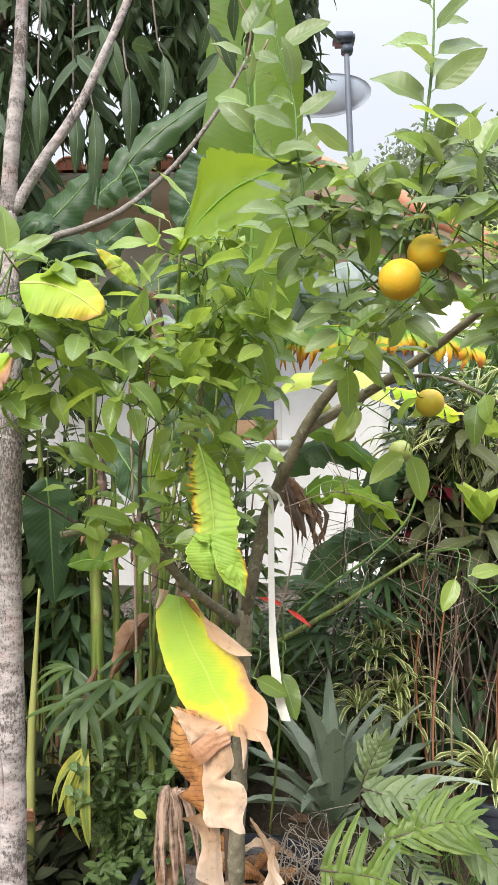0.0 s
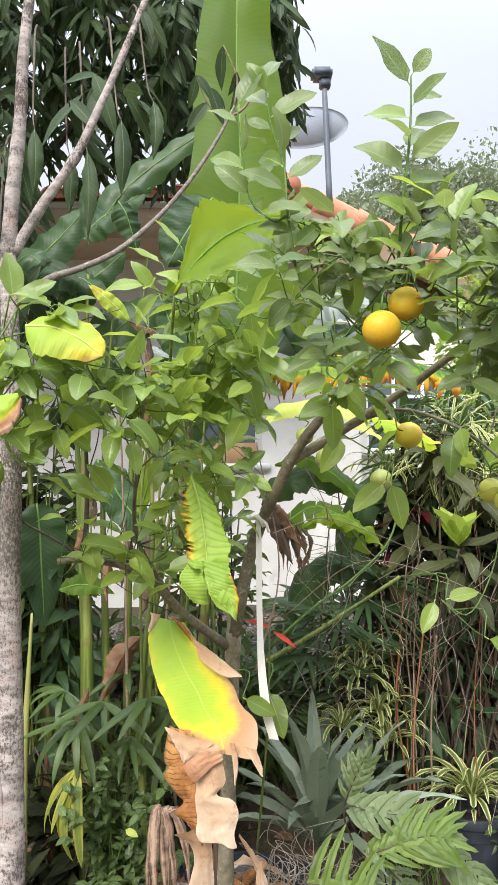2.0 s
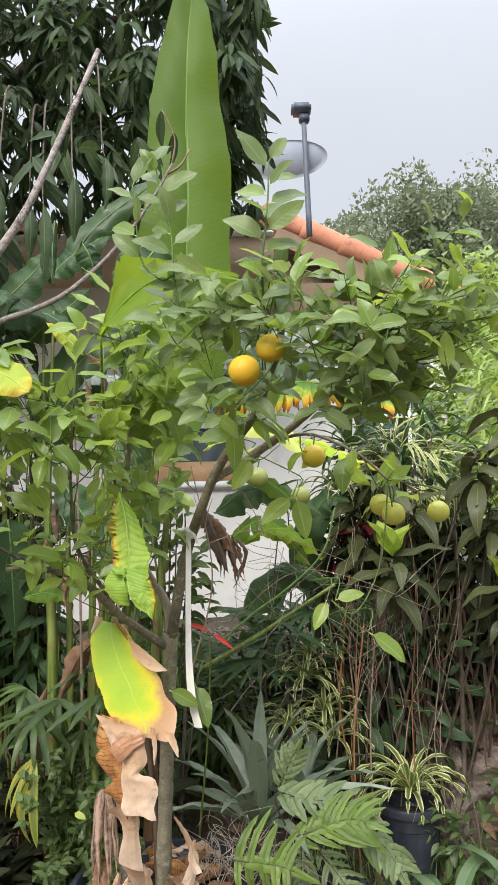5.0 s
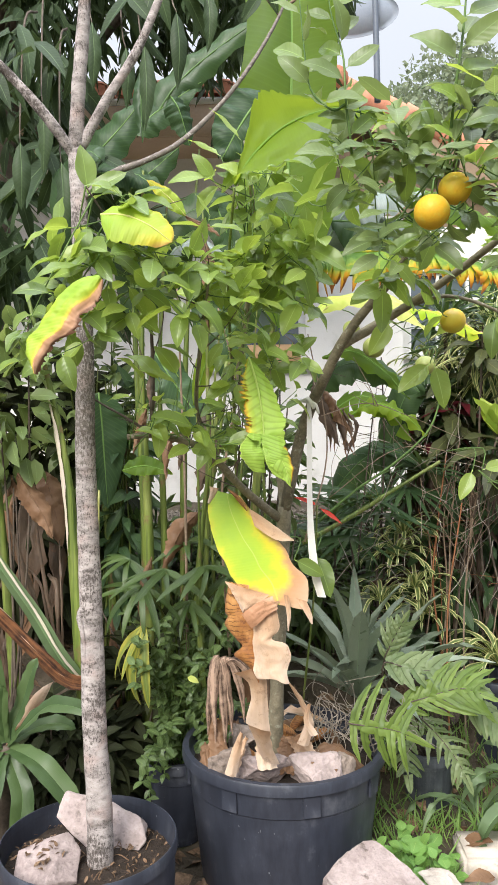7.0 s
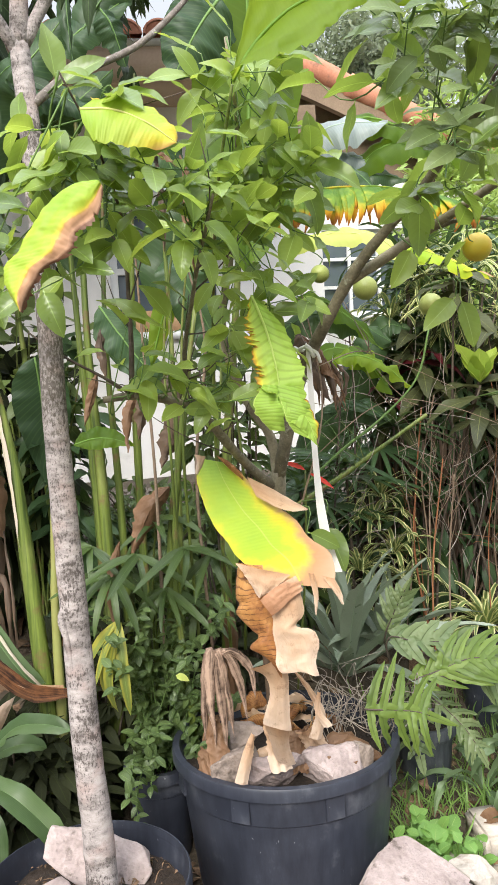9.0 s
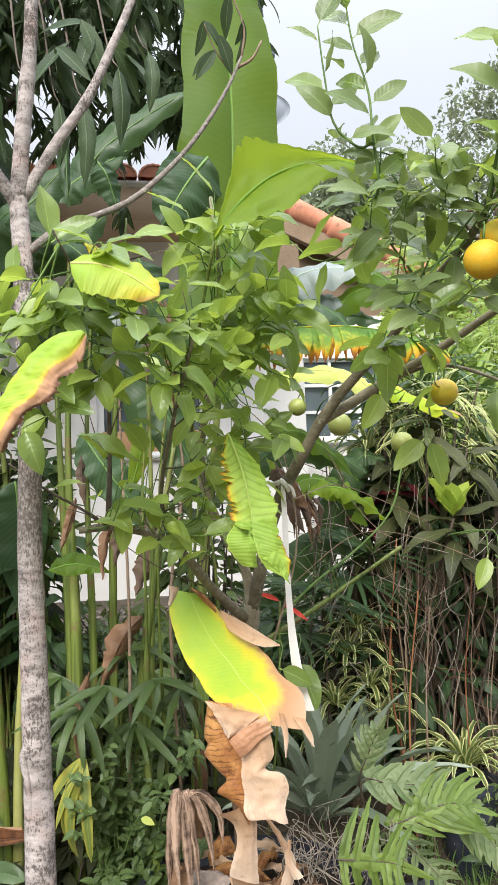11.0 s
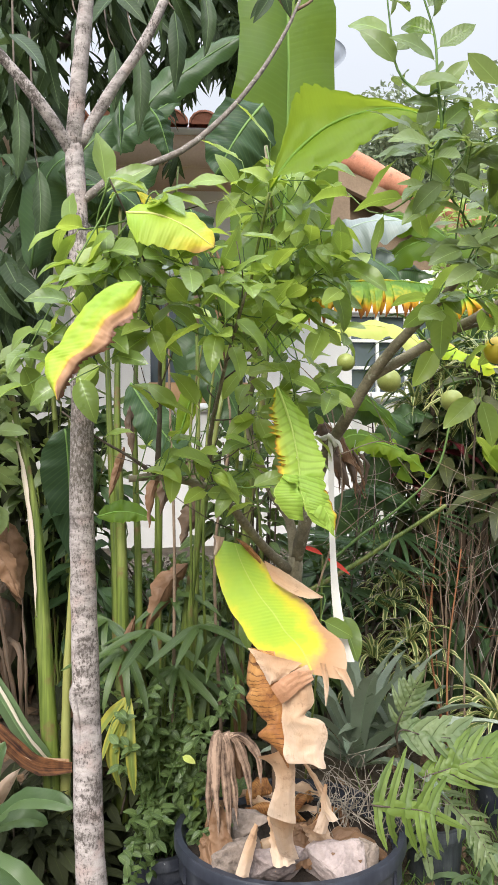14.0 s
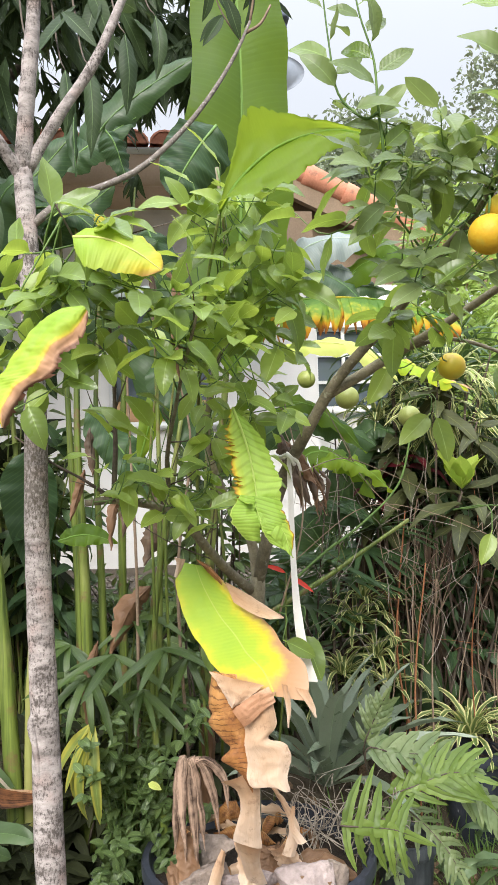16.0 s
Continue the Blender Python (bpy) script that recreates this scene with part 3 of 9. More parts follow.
# ---- geometry helpers ----
class Geo:
    """Vertices, faces and leaf coordinates that become one mesh."""

    def __init__(self):
        self.v, self.f, self.uv, self.k = [], [], [], 0

    def add(self, verts, faces, uvs=None, m=None):
        verts = np.asarray(verts, dtype=float)
        if m is not None:
            a = np.array(m)
            verts = verts @ a[:3, :3].T + a[:3, 3]
        self.v.append(verts)
        self.uv.append(np.zeros((len(verts), 2)) if uvs is None else np.asarray(uvs, dtype=float))
        self.f.extend([tuple(i + self.k for i in face) for face in faces])
        self.k += len(verts)
        return self

    def mesh(self, name, smooth=True):
        me = bpy.data.meshes.new(name)
        v, uv = np.concatenate(self.v), np.concatenate(self.uv)
        me.from_pydata(v.tolist(), [], self.f)
        layer = me.uv_layers.new(name="UVMap")
        loops = np.empty(len(me.loops), dtype=np.int32)
        me.loops.foreach_get("vertex_index", loops)
        layer.data.foreach_set("uv", uv[loops].astype(np.float32).ravel())
        me.polygons.foreach_set("use_smooth", [smooth] * len(me.polygons))
        me.update()
        return me


def thing(name, at, label, category, group="", kind=""):
    ob = new(name)
    ob.empty_display_size = 0.05
    ob.matrix_world = Matrix.Translation(at)
    return tagged(ob, label, category, group, kind)


def part(name, geo, material, parent, label="", kind="", smooth=True, m=None, hard=False):
    me = geo.mesh(name, smooth) if isinstance(geo, Geo) else geo
    if hard:
        me.set_sharp_from_angle(angle=radians(32))
    if not me.materials:
        me.materials.append(material)
    ob = new(name, me)
    if parent is not None:
        ob.parent = parent
        ob.matrix_parent_inverse = Matrix.Translation(-parent.matrix_basis.translation) if parent.data is None else Matrix.Identity(4)
    if m is not None:
        ob.matrix_basis = m
    return tagged(ob, label, "", "", kind)


def solo(name, geo, material, label, category, group="", kind="", smooth=True):
    ob = part(name, geo, material, None, smooth=smooth)
    return tagged(ob, label, category, group, kind)


def spline(pts, n):
    """n + 1 points along a smooth curve through pts."""
    p = [Vector(q) for q in pts]
    if len(p) == 2:
        return [p[0].lerp(p[1], i / n) for i in range(n + 1)]
    p = [p[0] * 2 - p[1]] + p + [p[-1] * 2 - p[-2]]
    out, spans = [], len(p) - 3
    for i in range(n + 1):
        x = i / n * spans
        k = min(int(x), spans - 1)
        t = x - k
        a, b, c, d = p[k:k + 4]
        out.append(0.5 * ((2 * b) + (c - a) * t + (2 * a - 5 * b + 4 * c - d) * t * t + (3 * b - a - 3 * c + d) * t ** 3))
    return out


def tube(geo, pts, r0, r1, n=12, sides=7, knob=0.0, seed=0, close=True):
    """A tapered round stem along the curve through pts."""
    q = spline(pts, n)
    rng = random.Random(seed)
    verts, faces, uvs = [], [], []
    ref = Vector((0.31, 0.83, 0.46)).normalized()
    for i, c in enumerate(q):
        t = (q[min(i + 1, n)] - q[max(i - 1, 0)]).normalized()
        a = t.cross(ref)
        if a.length < 0.1:
            a = t.cross(Vector((1, 0, 0)))
        a.normalize()
        b = t.cross(a)
        r = (r0 + (r1 - r0) * i / n) * (1 + knob * rng.uniform(-1, 1))
        for j in range(sides):
            w = 2 * math.pi * j / sides
            verts.append(c + (a * math.cos(w) + b * math.sin(w)) * r * (1 + knob * 0.5 * rng.uniform(-1, 1)))
            uvs.append((j / sides, i / n))
    for i in range(n):
        for j in range(sides):
            k = (j + 1) % sides
            faces.append((i * sides + j, i * sides + k, (i + 1) * sides + k, (i + 1) * sides + j))
    if close:
        faces.append(tuple(reversed(range(sides))))
        faces.append(tuple(range(n * sides, (n + 1) * sides)))
    geo.add([tuple(v) for v in verts], faces, uvs)
    return q


PROFILE = {
    "ovate": lambda s: math.sin(math.pi * s ** 0.82) ** 0.72 * (1.0 - 0.12 * s) + 0.02,
    "lance": lambda s: math.sin(math.pi * s ** 0.85) ** 0.9 + 0.01,
    "strap": lambda s: min(1.0, 0.55 + s * 2.2) * (1 - s ** 3.5) ** 0.7 + 0.01,
    "agave": lambda s: (0.52 + 1.25 * s - 0.62 * s * s) * (1 - s ** 6) ** 0.8 * 0.9 + 0.01,
    "paddle": lambda s: min(1.0, (max(s, 0.0) / 0.2) ** 0.6) * max(0.0, 1 - max(s, 0.0) ** 3.6) ** 0.75 + 0.01,
    "flag": lambda s: 0.72 + 0.28 * math.sin(3.2 * s + 0.4) - 0.25 * s ** 6,
    "rag": lambda s: 0.6 + 0.4 * math.sin(7 * s + 0.6) * (1 - 0.5 * s),
}


def template(L, W, prof="ovate", n=6, m=1, droop=0.5, fold=0.25, wave=0.0, twist=0.0, stalk=0.0):
    """A small leaf from the origin along +y, its face to +z."""
    f = PROFILE[prof]
    verts, faces, uvs = [], [], []
    y = z = 0.0
    if stalk > 0:
        r = W * 0.03
        verts += [(-r, 0, 0), (r, 0, 0), (r, stalk, 0), (-r, stalk, 0)]
        uvs += [(0.5, 0)] * 4
        faces.append((0, 1, 2, 3))
        y = stalk
    k0 = len(verts)
    for i in range(n + 1):
        s = i / n
        w = 0.5 * W * f(s)
        tw = twist * s
        for j in range(-m, m + 1):
            u = j / m
            x, dz = u * w, abs(u) * w * fold + wave * W * math.sin(s * 11 + (1.3 if u > 0 else 0)) * abs(u)
            verts.append((x * math.cos(tw) - dz * math.sin(tw), y, z + x * math.sin(tw) + dz * math.cos(tw)))
            uvs.append((0.5 + 0.5 * u, s))
        a = droop * (s + 0.5 / n)
        y += L / n * math.cos(a)
        z -= L / n * math.sin(a)
    c = 2 * m + 1
    for i in range(n):
        for j in range(2 * m):
            k = k0 + i * c + j
            faces.append((k, k + 1, k + c + 1, k + c))
    return np.array(verts), faces, np.array(uvs)


def aim(at, way, up=(0, 0, 1), size=1.0):
    """The matrix that sets a leaf at a place, along a way, with its face towards up."""
    y = Vector(way).normalized()
    x = y.cross(Vector(up))
    if x.length < 1e-3:
        x = Vector((1, 0, 0))
    x.normalize()
    z = x.cross(y)
    m = Matrix((x, y, z)).transposed().to_4x4()
    return Matrix.Translation(at) @ m @ Matrix.Diagonal((size, size, size, 1))


def big_leaf(geo, pts, W, up, prof="paddle", n=22, sag=0.3, torn=0, wave=0.02, seed=0, left=1.0, right=1.0, ragged=0.0, gap=0.35, rib=0.0, crumple=0.0):
    """A long leaf along a midrib; torn: strips to each side, that part towards the edge."""
    q = spline(pts, n)
    f = PROFILE[prof]
    rng = random.Random(seed)
    up = Vector(up)

    def frame_at(s):
        x = min(max(s, 0.0), 1.0) * n
        i = min(int(x), n - 1)
        c = q[i].lerp(q[i + 1], x - i)
        t = (q[min(i + 2, n)] - q[max(i - 1, 0)]).normalized()
        side = t.cross(up).normalized()
        return c, t, side, side.cross(t)

    def edge_point(s, u, width, fall, push=0.0):
        c, t, side, nor = frame_at(s)
        a = abs(u)
        sg = 1 if u > 0 else -1
        out = width * a
        dz = -math.sin(fall) * out * (0.4 + 0.6 * a) + math.sin(0.35) * out * (1 - a)
        dz += wave * a * math.sin(s * 23 + sg * 1.1 + seed) + wave * 0.6 * a * math.sin(s * 51 + seed * 2)
        p = c + side * sg * out * math.cos(fall * 0.7) + nor * dz + t * push * a
        if crumple:
            w = Vector((p.x * 21, p.z * 17, seed))
            p += nor * crumple * (1.2 * noise.noise(w) + 2.2 * abs(noise.noise(w * 1.4)) + 1.5 * abs(noise.noise(w * 3.1)) - 0.8) + side * crumple * 0.6 * noise.noise(w * 3.1 + Vector((5, 5, 5)))
        return p

    for sg, scale in ((-1, left), (1, right)):
        if scale <= 0:
            continue
        if not torn:
            m = 8 if crumple > 0.007 else 4
            verts, uvs, faces = [], [], []
            for i in range(n + 1):
                s = i / n
                w = 0.5 * W * f(s) * scale * (1 + ragged * (1.5 * noise.noise(Vector((s * 7, seed * 3.1, sg * 2))) + 0.9 * noise.noise(Vector((s * 23, seed, sg * 5)))))
                for j in range(m + 1):
                    u = j / m * sg
                    verts.append(tuple(edge_point(s, u if j else 1e-4 * sg, w, sag)))
                    uvs.append((0.5 + 0.5 * u, s))
            for i in range(n):
                for j in range(m):
                    k = i * (m + 1) + j
                    faces.append((k, k + 1, k + m + 2, k + m + 1))
            geo.add(verts, faces, uvs)
        else:
            for e in range(torn):
                a0, a1 = e / torn, (e + 1) / torn
                mid, half = (a0 + a1) / 2, (a1 - a0) / 2
                loose = min(1.0, gap / 0.14)
                fall, push = sag + rng.uniform(-0.18, 0.3) * loose, rng.uniform(-0.02, 0.03) * loose
                wide = 1 + ragged * rng.uniform(-1, 0.5)
                verts, uvs, faces = [], [], []
                for j in range(4):
                    u = j / 3
                    squeeze = 1 - gap * u ** 1.5
                    for i in range(3):
                        s = mid + (i - 1) * half * squeeze
                        w = 0.5 * W * f(s) * scale * wide * (1.0 if i == 1 or j < 3 else 0.9)
                        verts.append(tuple(edge_point(s, (u if j else 1e-4) * sg, w, fall, push)))
                        uvs.append((0.5 + 0.5 * u * sg, s))
                for j in range(3):
                    for i in range(2):
                        k = j * 3 + i
                        faces.append((k, k + 1, k + 4, k + 3))
                geo.add(verts, faces, uvs)
    if rib > 0:
        tube(geo, [q[0], q[n // 3], q[2 * n // 3], q[n]], rib, rib * 0.3, 10, 5)
        geo.uv[-1][:] = (0.5, 0.3)
    return q


def sheet(geo, left, right, n=26, m=8, bulge=0.0, crumple=0.004, seed=0, curl=0.0, teeth=0.0):
    """A limp piece of leaf between two edges; bulge: its middle stands forward; crumple: its unevenness."""
    a, b = spline(left, n), spline(right, n)
    verts, uvs, faces = [], [], []
    for i in range(n + 1):
        s = i / n
        across = b[i] - a[i]
        for j in range(m + 1):
            u = j / m
            p = a[i] + across * u
            p.y -= bulge * math.sin(math.pi * u) + curl * (u - 0.5) ** 2 * 4
            w = Vector((p.x * 26, p.z * 22, seed))
            fold = Vector((u * 3.4 + 0.5 * noise.noise(w * 0.4), s * 1.6, seed))
            p.y += crumple * (1.0 * noise.noise(w) + 2.6 * abs(noise.noise(fold)) + 1.6 * abs(noise.noise(w * 1.3)) + 1.1 * abs(noise.noise(w * 2.9)) - 0.9)
            if j == m and teeth:
                bite = noise.noise(Vector((s * 19, seed, 3))) + 0.7 * noise.noise(Vector((s * 47, seed, 9)))
                p += across * teeth * (1.5 * bite - (1.6 if abs(noise.noise(Vector((s * 29, seed, 14)))) < 0.05 else 0.0))
            if j in (0, m):
                e = 0.8 * crumple * noise.noise(Vector((s * 9, seed + j, 1))) + 0.4 * crumple * noise.noise(Vector((s * 33, seed + j, 2)))
                p += across.normalized() * e
            verts.append(tuple(p))
            uvs.append((u, s))
    for i in range(n):
        for j in range(m):
            k = i * (m + 1) + j
            faces.append((k, k + 1, k + m + 2, k + m + 1))
    geo.add(verts, faces, uvs)


PROFILE["lobe"] = lambda s: (1.15 - 0.55 * s + 0.75 * s * s) * max(0.0, 1.0 - max(s, 0.0) ** 2.6) ** 0.9 + 0.01


def lobed_frond(geo, pts, W, up, lobes=7, seed=0, forward=0.32, broad=0.5):
    """A frond cut nearly to the midrib into long, narrow, wavy fingers."""
    rng = random.Random(seed)
    n = lobes * 2 + 2
    q = spline(pts, n)
    up = Vector(up)
    big_leaf(geo, q[::2], W * 0.14, up, "lance", 24, 0.05, 0, 0.003, seed, ragged=0.25)
    gap = (q[n] - q[0]).length / lobes
    for i in range(lobes):
        at = q[2 * i + 1]
        t = (q[2 * i + 2] - q[2 * i]).normalized()
        side = t.cross(up).normalized()
        nor = side.cross(t)
        s = (i + 0.5) / lobes
        reach = 0.5 * W * (0.55 + 0.45 * math.sin(math.pi * (0.15 + 0.75 * s)))
        for sg in (-1, 1):
            way = (side * sg + t * (forward + rng.uniform(-0.12, 0.12)) + nor * rng.uniform(-0.3, 0.12)).normalized()
            r = reach * rng.uniform(0.62, 1.18)
            bend = nor * rng.uniform(-0.40, -0.02) * r + t * 0.16 * r
            big_leaf(geo, [at, at + way * r * 0.5, at + way * r + bend], gap * broad * rng.uniform(0.75, 1.1), nor + rnd_dir(rng) * 0.25, "lobe", 12, -0.15, 0, 0.003, seed * 9 + i, ragged=0.16)
    t = (q[n] - q[n - 1]).normalized()
    big_leaf(geo, [q[n - 1], q[n] + t * W * 0.12, q[n] + t * W * 0.3], gap * 0.6, up, "lobe", 9, 0.1, 0, 0.004, seed)


def stone(geo, at, size, seed, cuts=2, rough=0.12, spin=0.0):
    """A broken, flat-faced stone."""
    rng = random.Random(seed)
    bm = bmesh.new()
    for _ in range(12):
        v = Vector((rng.uniform(-1, 1), rng.uniform(-1, 1), rng.uniform(-1, 1)))
        v /= max(abs(v.x), abs(v.y), abs(v.z)) ** 0.75
        bm.verts.new((v.x * size[0] / 2, v.y * size[1] / 2, v.z * size[2] / 2))
    hull = bmesh.ops.convex_hull(bm, input=bm.verts)
    bmesh.ops.delete(bm, geom=[g for g in hull["geom_interior"] if isinstance(g, bmesh.types.BMVert)], context="VERTS")
    bmesh.ops.bevel(bm, geom=list(bm.edges), offset=min(size) * 0.03, segments=1, affect="EDGES")
    bmesh.ops.triangulate(bm, faces=bm.faces)
    for _ in range(cuts):
        bmesh.ops.subdivide_edges(bm, edges=[e for e in bm.edges if e.calc_length() > min(size) * 0.16], cuts=1)
        bmesh.ops.triangulate(bm, faces=bm.faces)
    bm.normal_update()
    s = min(size)
    for v in bm.verts:
        k = noise.noise(v.co * (3.2 / s) + Vector((seed, 0, 0))) + 0.5 * noise.noise(v.co * (9 / s))
        v.co += v.normal * k * s * rough * 0.5
    bm.verts.index_update()
    m = Matrix.Translation(at) @ Matrix.Rotation(spin, 4, "Z")
    geo.add([tuple(v.co) for v in bm.verts], [tuple(v.index for v in f.verts) for f in bm.faces], None, m)
    bm.free()


def box(geo, lo, hi):
    (a, b, c), (d, e, f) = lo, hi
    v = [(a, b, c), (d, b, c), (d, e, c), (a, e, c), (a, b, f), (d, b, f), (d, e, f), (a, e, f)]
    geo.add(v, [(3, 2, 1, 0), (4, 5, 6, 7), (0, 1, 5, 4), (1, 2, 6, 5), (2, 3, 7, 6), (3, 0, 4, 7)])
    return geo


def soft_box(lo, hi, r=0.01, seed=0, rough=0.0):
    """A block with bevelled, slightly worn edges."""
    bm = bmesh.new()
    bmesh.ops.create_cube(bm, size=1.0)
    for v in bm.verts:
        v.co = Vector([lo[i] + (v.co[i] + 0.5) * (hi[i] - lo[i]) for i in range(3)])
    bmesh.ops.bevel(bm, geom=list(bm.edges), offset=r, segments=2, affect="EDGES")
    if rough:
        bmesh.ops.triangulate(bm, faces=bm.faces)
        bmesh.ops.subdivide_edges(bm, edges=list(bm.edges), cuts=3)
        bm.normal_update()
        for v in bm.verts:
            v.co += v.normal * rough * noise.noise(v.co * 25 + Vector((seed, 0, 0)))
    bm.verts.index_update()
    g = Geo().add([tuple(v.co) for v in bm.verts], [tuple(v.index for v in f.verts) for f in bm.faces])
    bm.free()
    return g


def lathe(profile, at, sides=40, wobble=0.0, seed=0, lean=(0.0, 0.0)):
    """A turned body: rings of (radius, height)."""
    g = Geo()

    def ring(r, h):
        out = []
        for j in range(sides):
            w = 2 * math.pi * j / sides
            k = 1 + wobble * noise.noise(Vector((math.cos(w) * 1.3, math.sin(w) * 1.3, h * 2 + seed)))
            out.append((at[0] + r * k * math.cos(w) + lean[0] * h, at[1] + r * k * math.sin(w) + lean[1] * h, at[2] + h))
        return out

    def band(i):
        return [(i * sides + j, i * sides + (j + 1) % sides, (i + 1) * sides + (j + 1) % sides, (i + 1) * sides + j) for j in range(sides)]

    g.add(sum((ring(*p) for p in profile), []), sum((band(i) for i in range(len(profile) - 1)), []))
    return g


def rnd_dir(rng, up=0.0, spread=1.0):
    return Vector((rng.gauss(0, spread), rng.gauss(0, spread), rng.gauss(0, spread) + up)).normalized()


# ---- ground ----
def ground_z(x, y):
    """The yard is level; behind the pots a bank rises to the house."""
    t = min(max((y - 2.5) / 1.2, 0.0), 1.0)
    t = t * t * (3 - 2 * t) * 0.6 + t * 0.4
    far = min(max((y - 3.8) / 2.2, 0.0), 1.0)
    return 0.74 * t + 0.10 * far + 0.018 * noise.noise(Vector((x * 1.7, y * 1.7, 0))) + 0.008 * noise.noise(Vector((x * 7, y * 7, 3)))


def build_ground():
    xs = [-400, -90, -30, -12, -6] + [-4 + 0.1 * i for i in range(91)] + [6, 12, 30, 90, 400]
    ys = [-300, -60, -15, -5] + [-1.5 + 0.1 * i for i in range(86)] + [9, 14, 30, 90, 400]
    verts = [(x, y, ground_z(x, y)) for y in ys for x in xs]
    w = len(xs)
    faces = [(j * w + i, j * w + i + 1, (j + 1) * w + i + 1, (j + 1) * w + i) for j in range(len(ys) - 1) for i in range(w - 1)]
    solo("ground", Geo().add(verts, faces), M_GROUND, "bare brown garden soil rising in a bank to the house", "ground", kind="structure")


build_ground()


# ---- house ----
def build_house():
    wy, base = 6.2, 0.55
    house = thing("house", (0, wy, base), "white stucco house with a terracotta tile roof behind the plants", "house")
    holes = (-0.61, 0.27, 1.98, 2.95)
    x0, x1, z0, z1 = holes
    rx0, rx1, rz0, rz1 = 1.43, 2.35, 2.2, 3.05
    for lo, hi in (((-6.0, wy, base), (x0, wy + 0.2, 3.72)), ((x1, wy, base), (1.08, wy + 0.2, 3.2)), ((x0, wy, base), (x1, wy + 0.2, z0)), ((x0, wy, z1), (x1, wy + 0.2, 3.72)),
                   ((0.88, wy + 0.2, base), (1.08, 7.8, 3.2)), ((1.08, 7.8, base), (rx0, 8.0, 3.5)), ((rx1, 7.8, base), (3.1, 8.0, 3.5)), ((rx0, 7.8, base), (rx1, 8.0, rz0)), ((rx0, 7.8, rz1), (rx1, 8.0, 3.5))):
        part("wall", box(Geo(), lo, hi), M_WALL, house, smooth=False)
    for wx0, wx1, wz0, wz1, y, cols, rows, panel in ((x0, x1, z0, z1, wy, 1, 2, True), (rx0, rx1, rz0, rz1, 7.8, 3, 3, False)):
        win = part("window", soft_box((wx0 - 0.06, y - 0.06, wz0 - 0.07), (wx1 + 0.06, y + 0.06, wz0 - 0.004), 0.01), M_WHITE, house, "white window with a projecting sill")
        bar = Geo()
        for i in range(cols + 1):
            c = wx0 + (wx1 - wx0) * i / cols
            k = (0.03 if cols > 1 else 0.055) if i in (0, cols) else 0.016
            box(bar, (max(wx0, c - k), y + 0.05, wz0), (min(wx1, c + k), y + 0.10, wz1))
        for i in range(rows + 1):
            c = wz0 + (wz1 - wz0) * i / rows
            k = 0.03 if i in (0, rows) else 0.016 if cols > 1 else 0.024
            box(bar, (wx0 + 0.03, y + 0.052, max(wz0, c - k)), (wx1 - 0.03, y + 0.098, min(wz1, c + k)))
        part("window_frame", bar, M_WHITE, win, smooth=False)
        for i in range(cols):
            a, b = wx0 + (wx1 - wx0) * i / cols, wx0 + (wx1 - wx0) * (i + 1) / cols
            part("pane", box(Geo(), (a, y + 0.115, wz0), (b, y + 0.123, wz1)), M_GLASS, win, smooth=False)
        if panel:
            part("panel", soft_box((wx0 + 0.04, y + 0.03, wz0 + 0.004), (wx1 - 0.04, y + 0.048, wz0 + 0.17), 0.004), M_BLIND, win, "tan panel across the bottom of the window")
    # added strip over the wall top; its brown stands in for eave shade
    part("eave_board", box(Geo(), (x1, wy - 0.004, 3.2), (1.084, wy + 0.2, 3.70)), M_EAVE_SHADE, house, "added strip under the eave, coloured with the eave's shade", smooth=False)
    part("soffit", box(Geo(), (-6.0, 5.72, 3.70), (0.50, 6.2, 3.74)), M_FASCIA, house, smooth=False)
    part("fascia", soft_box((-6.0, 5.68, 3.70), (0.52, 5.72, 3.95), 0.006), M_FASCIA, house)
    part("gutter", soft_box((-6.0, 5.62, 3.93), (0.52, 5.70, 3.965), 0.01), M_WHITE, house, "thin white drip edge under the tiles")
    deck = Geo().add([(-6, 5.66, 3.97), (0.5, 5.66, 3.97), (0.5, 9.2, 4.95), (-6, 9.2, 4.95), (-6, 5.66, 3.94), (0.5, 5.66, 3.94), (0.5, 9.2, 4.92), (-6, 9.2, 4.92)],
                     [(0, 1, 2, 3), (7, 6, 5, 4), (0, 4, 5, 1), (1, 5, 6, 2), (2, 6, 7, 3), (3, 7, 4, 0)])
    roof = part("roof", deck, M_TILE, house, smooth=False)
    # barrel tiles
    tile = Geo()
    rings = 8
    for k, (r, y, z) in enumerate(((0.115, 0.0, 0.0), (0.095, 0.44, 0.10))):
        for j in range(rings + 1):
            w = math.pi * j / rings
            tile.v.append(np.array([[r * math.cos(w), y, z + r * math.sin(w) * 0.9]]))
            tile.uv.append(np.zeros((1, 2)))
    tile.k = 2 * (rings + 1)
    tile.f = [(j, j + 1, rings + 2 + j, rings + 1 + j) for j in range(rings)]
    inner = 2 * (rings + 1)
    for j in range(rings + 1):
        w = math.pi * j / rings
        tile.v.append(np.array([[0.098 * math.cos(w), 0.0, 0.088 * math.sin(w)]]))
        tile.uv.append(np.zeros((1, 2)))
    tile.f += [(j + 1, j, inner + j, inner + j + 1) for j in range(rings)]
    for j in range(rings + 1):
        w = math.pi * j / rings
        tile.v.append(np.array([[0.098 * math.cos(w), 0.006, 0.088 * math.sin(w) - 0.002]]))
        tile.uv.append(np.zeros((1, 2)))
    tile.f.append(tuple(range(inner + rings + 1, inner + 2 * rings + 2)))
    me = tile.mesh("tile")
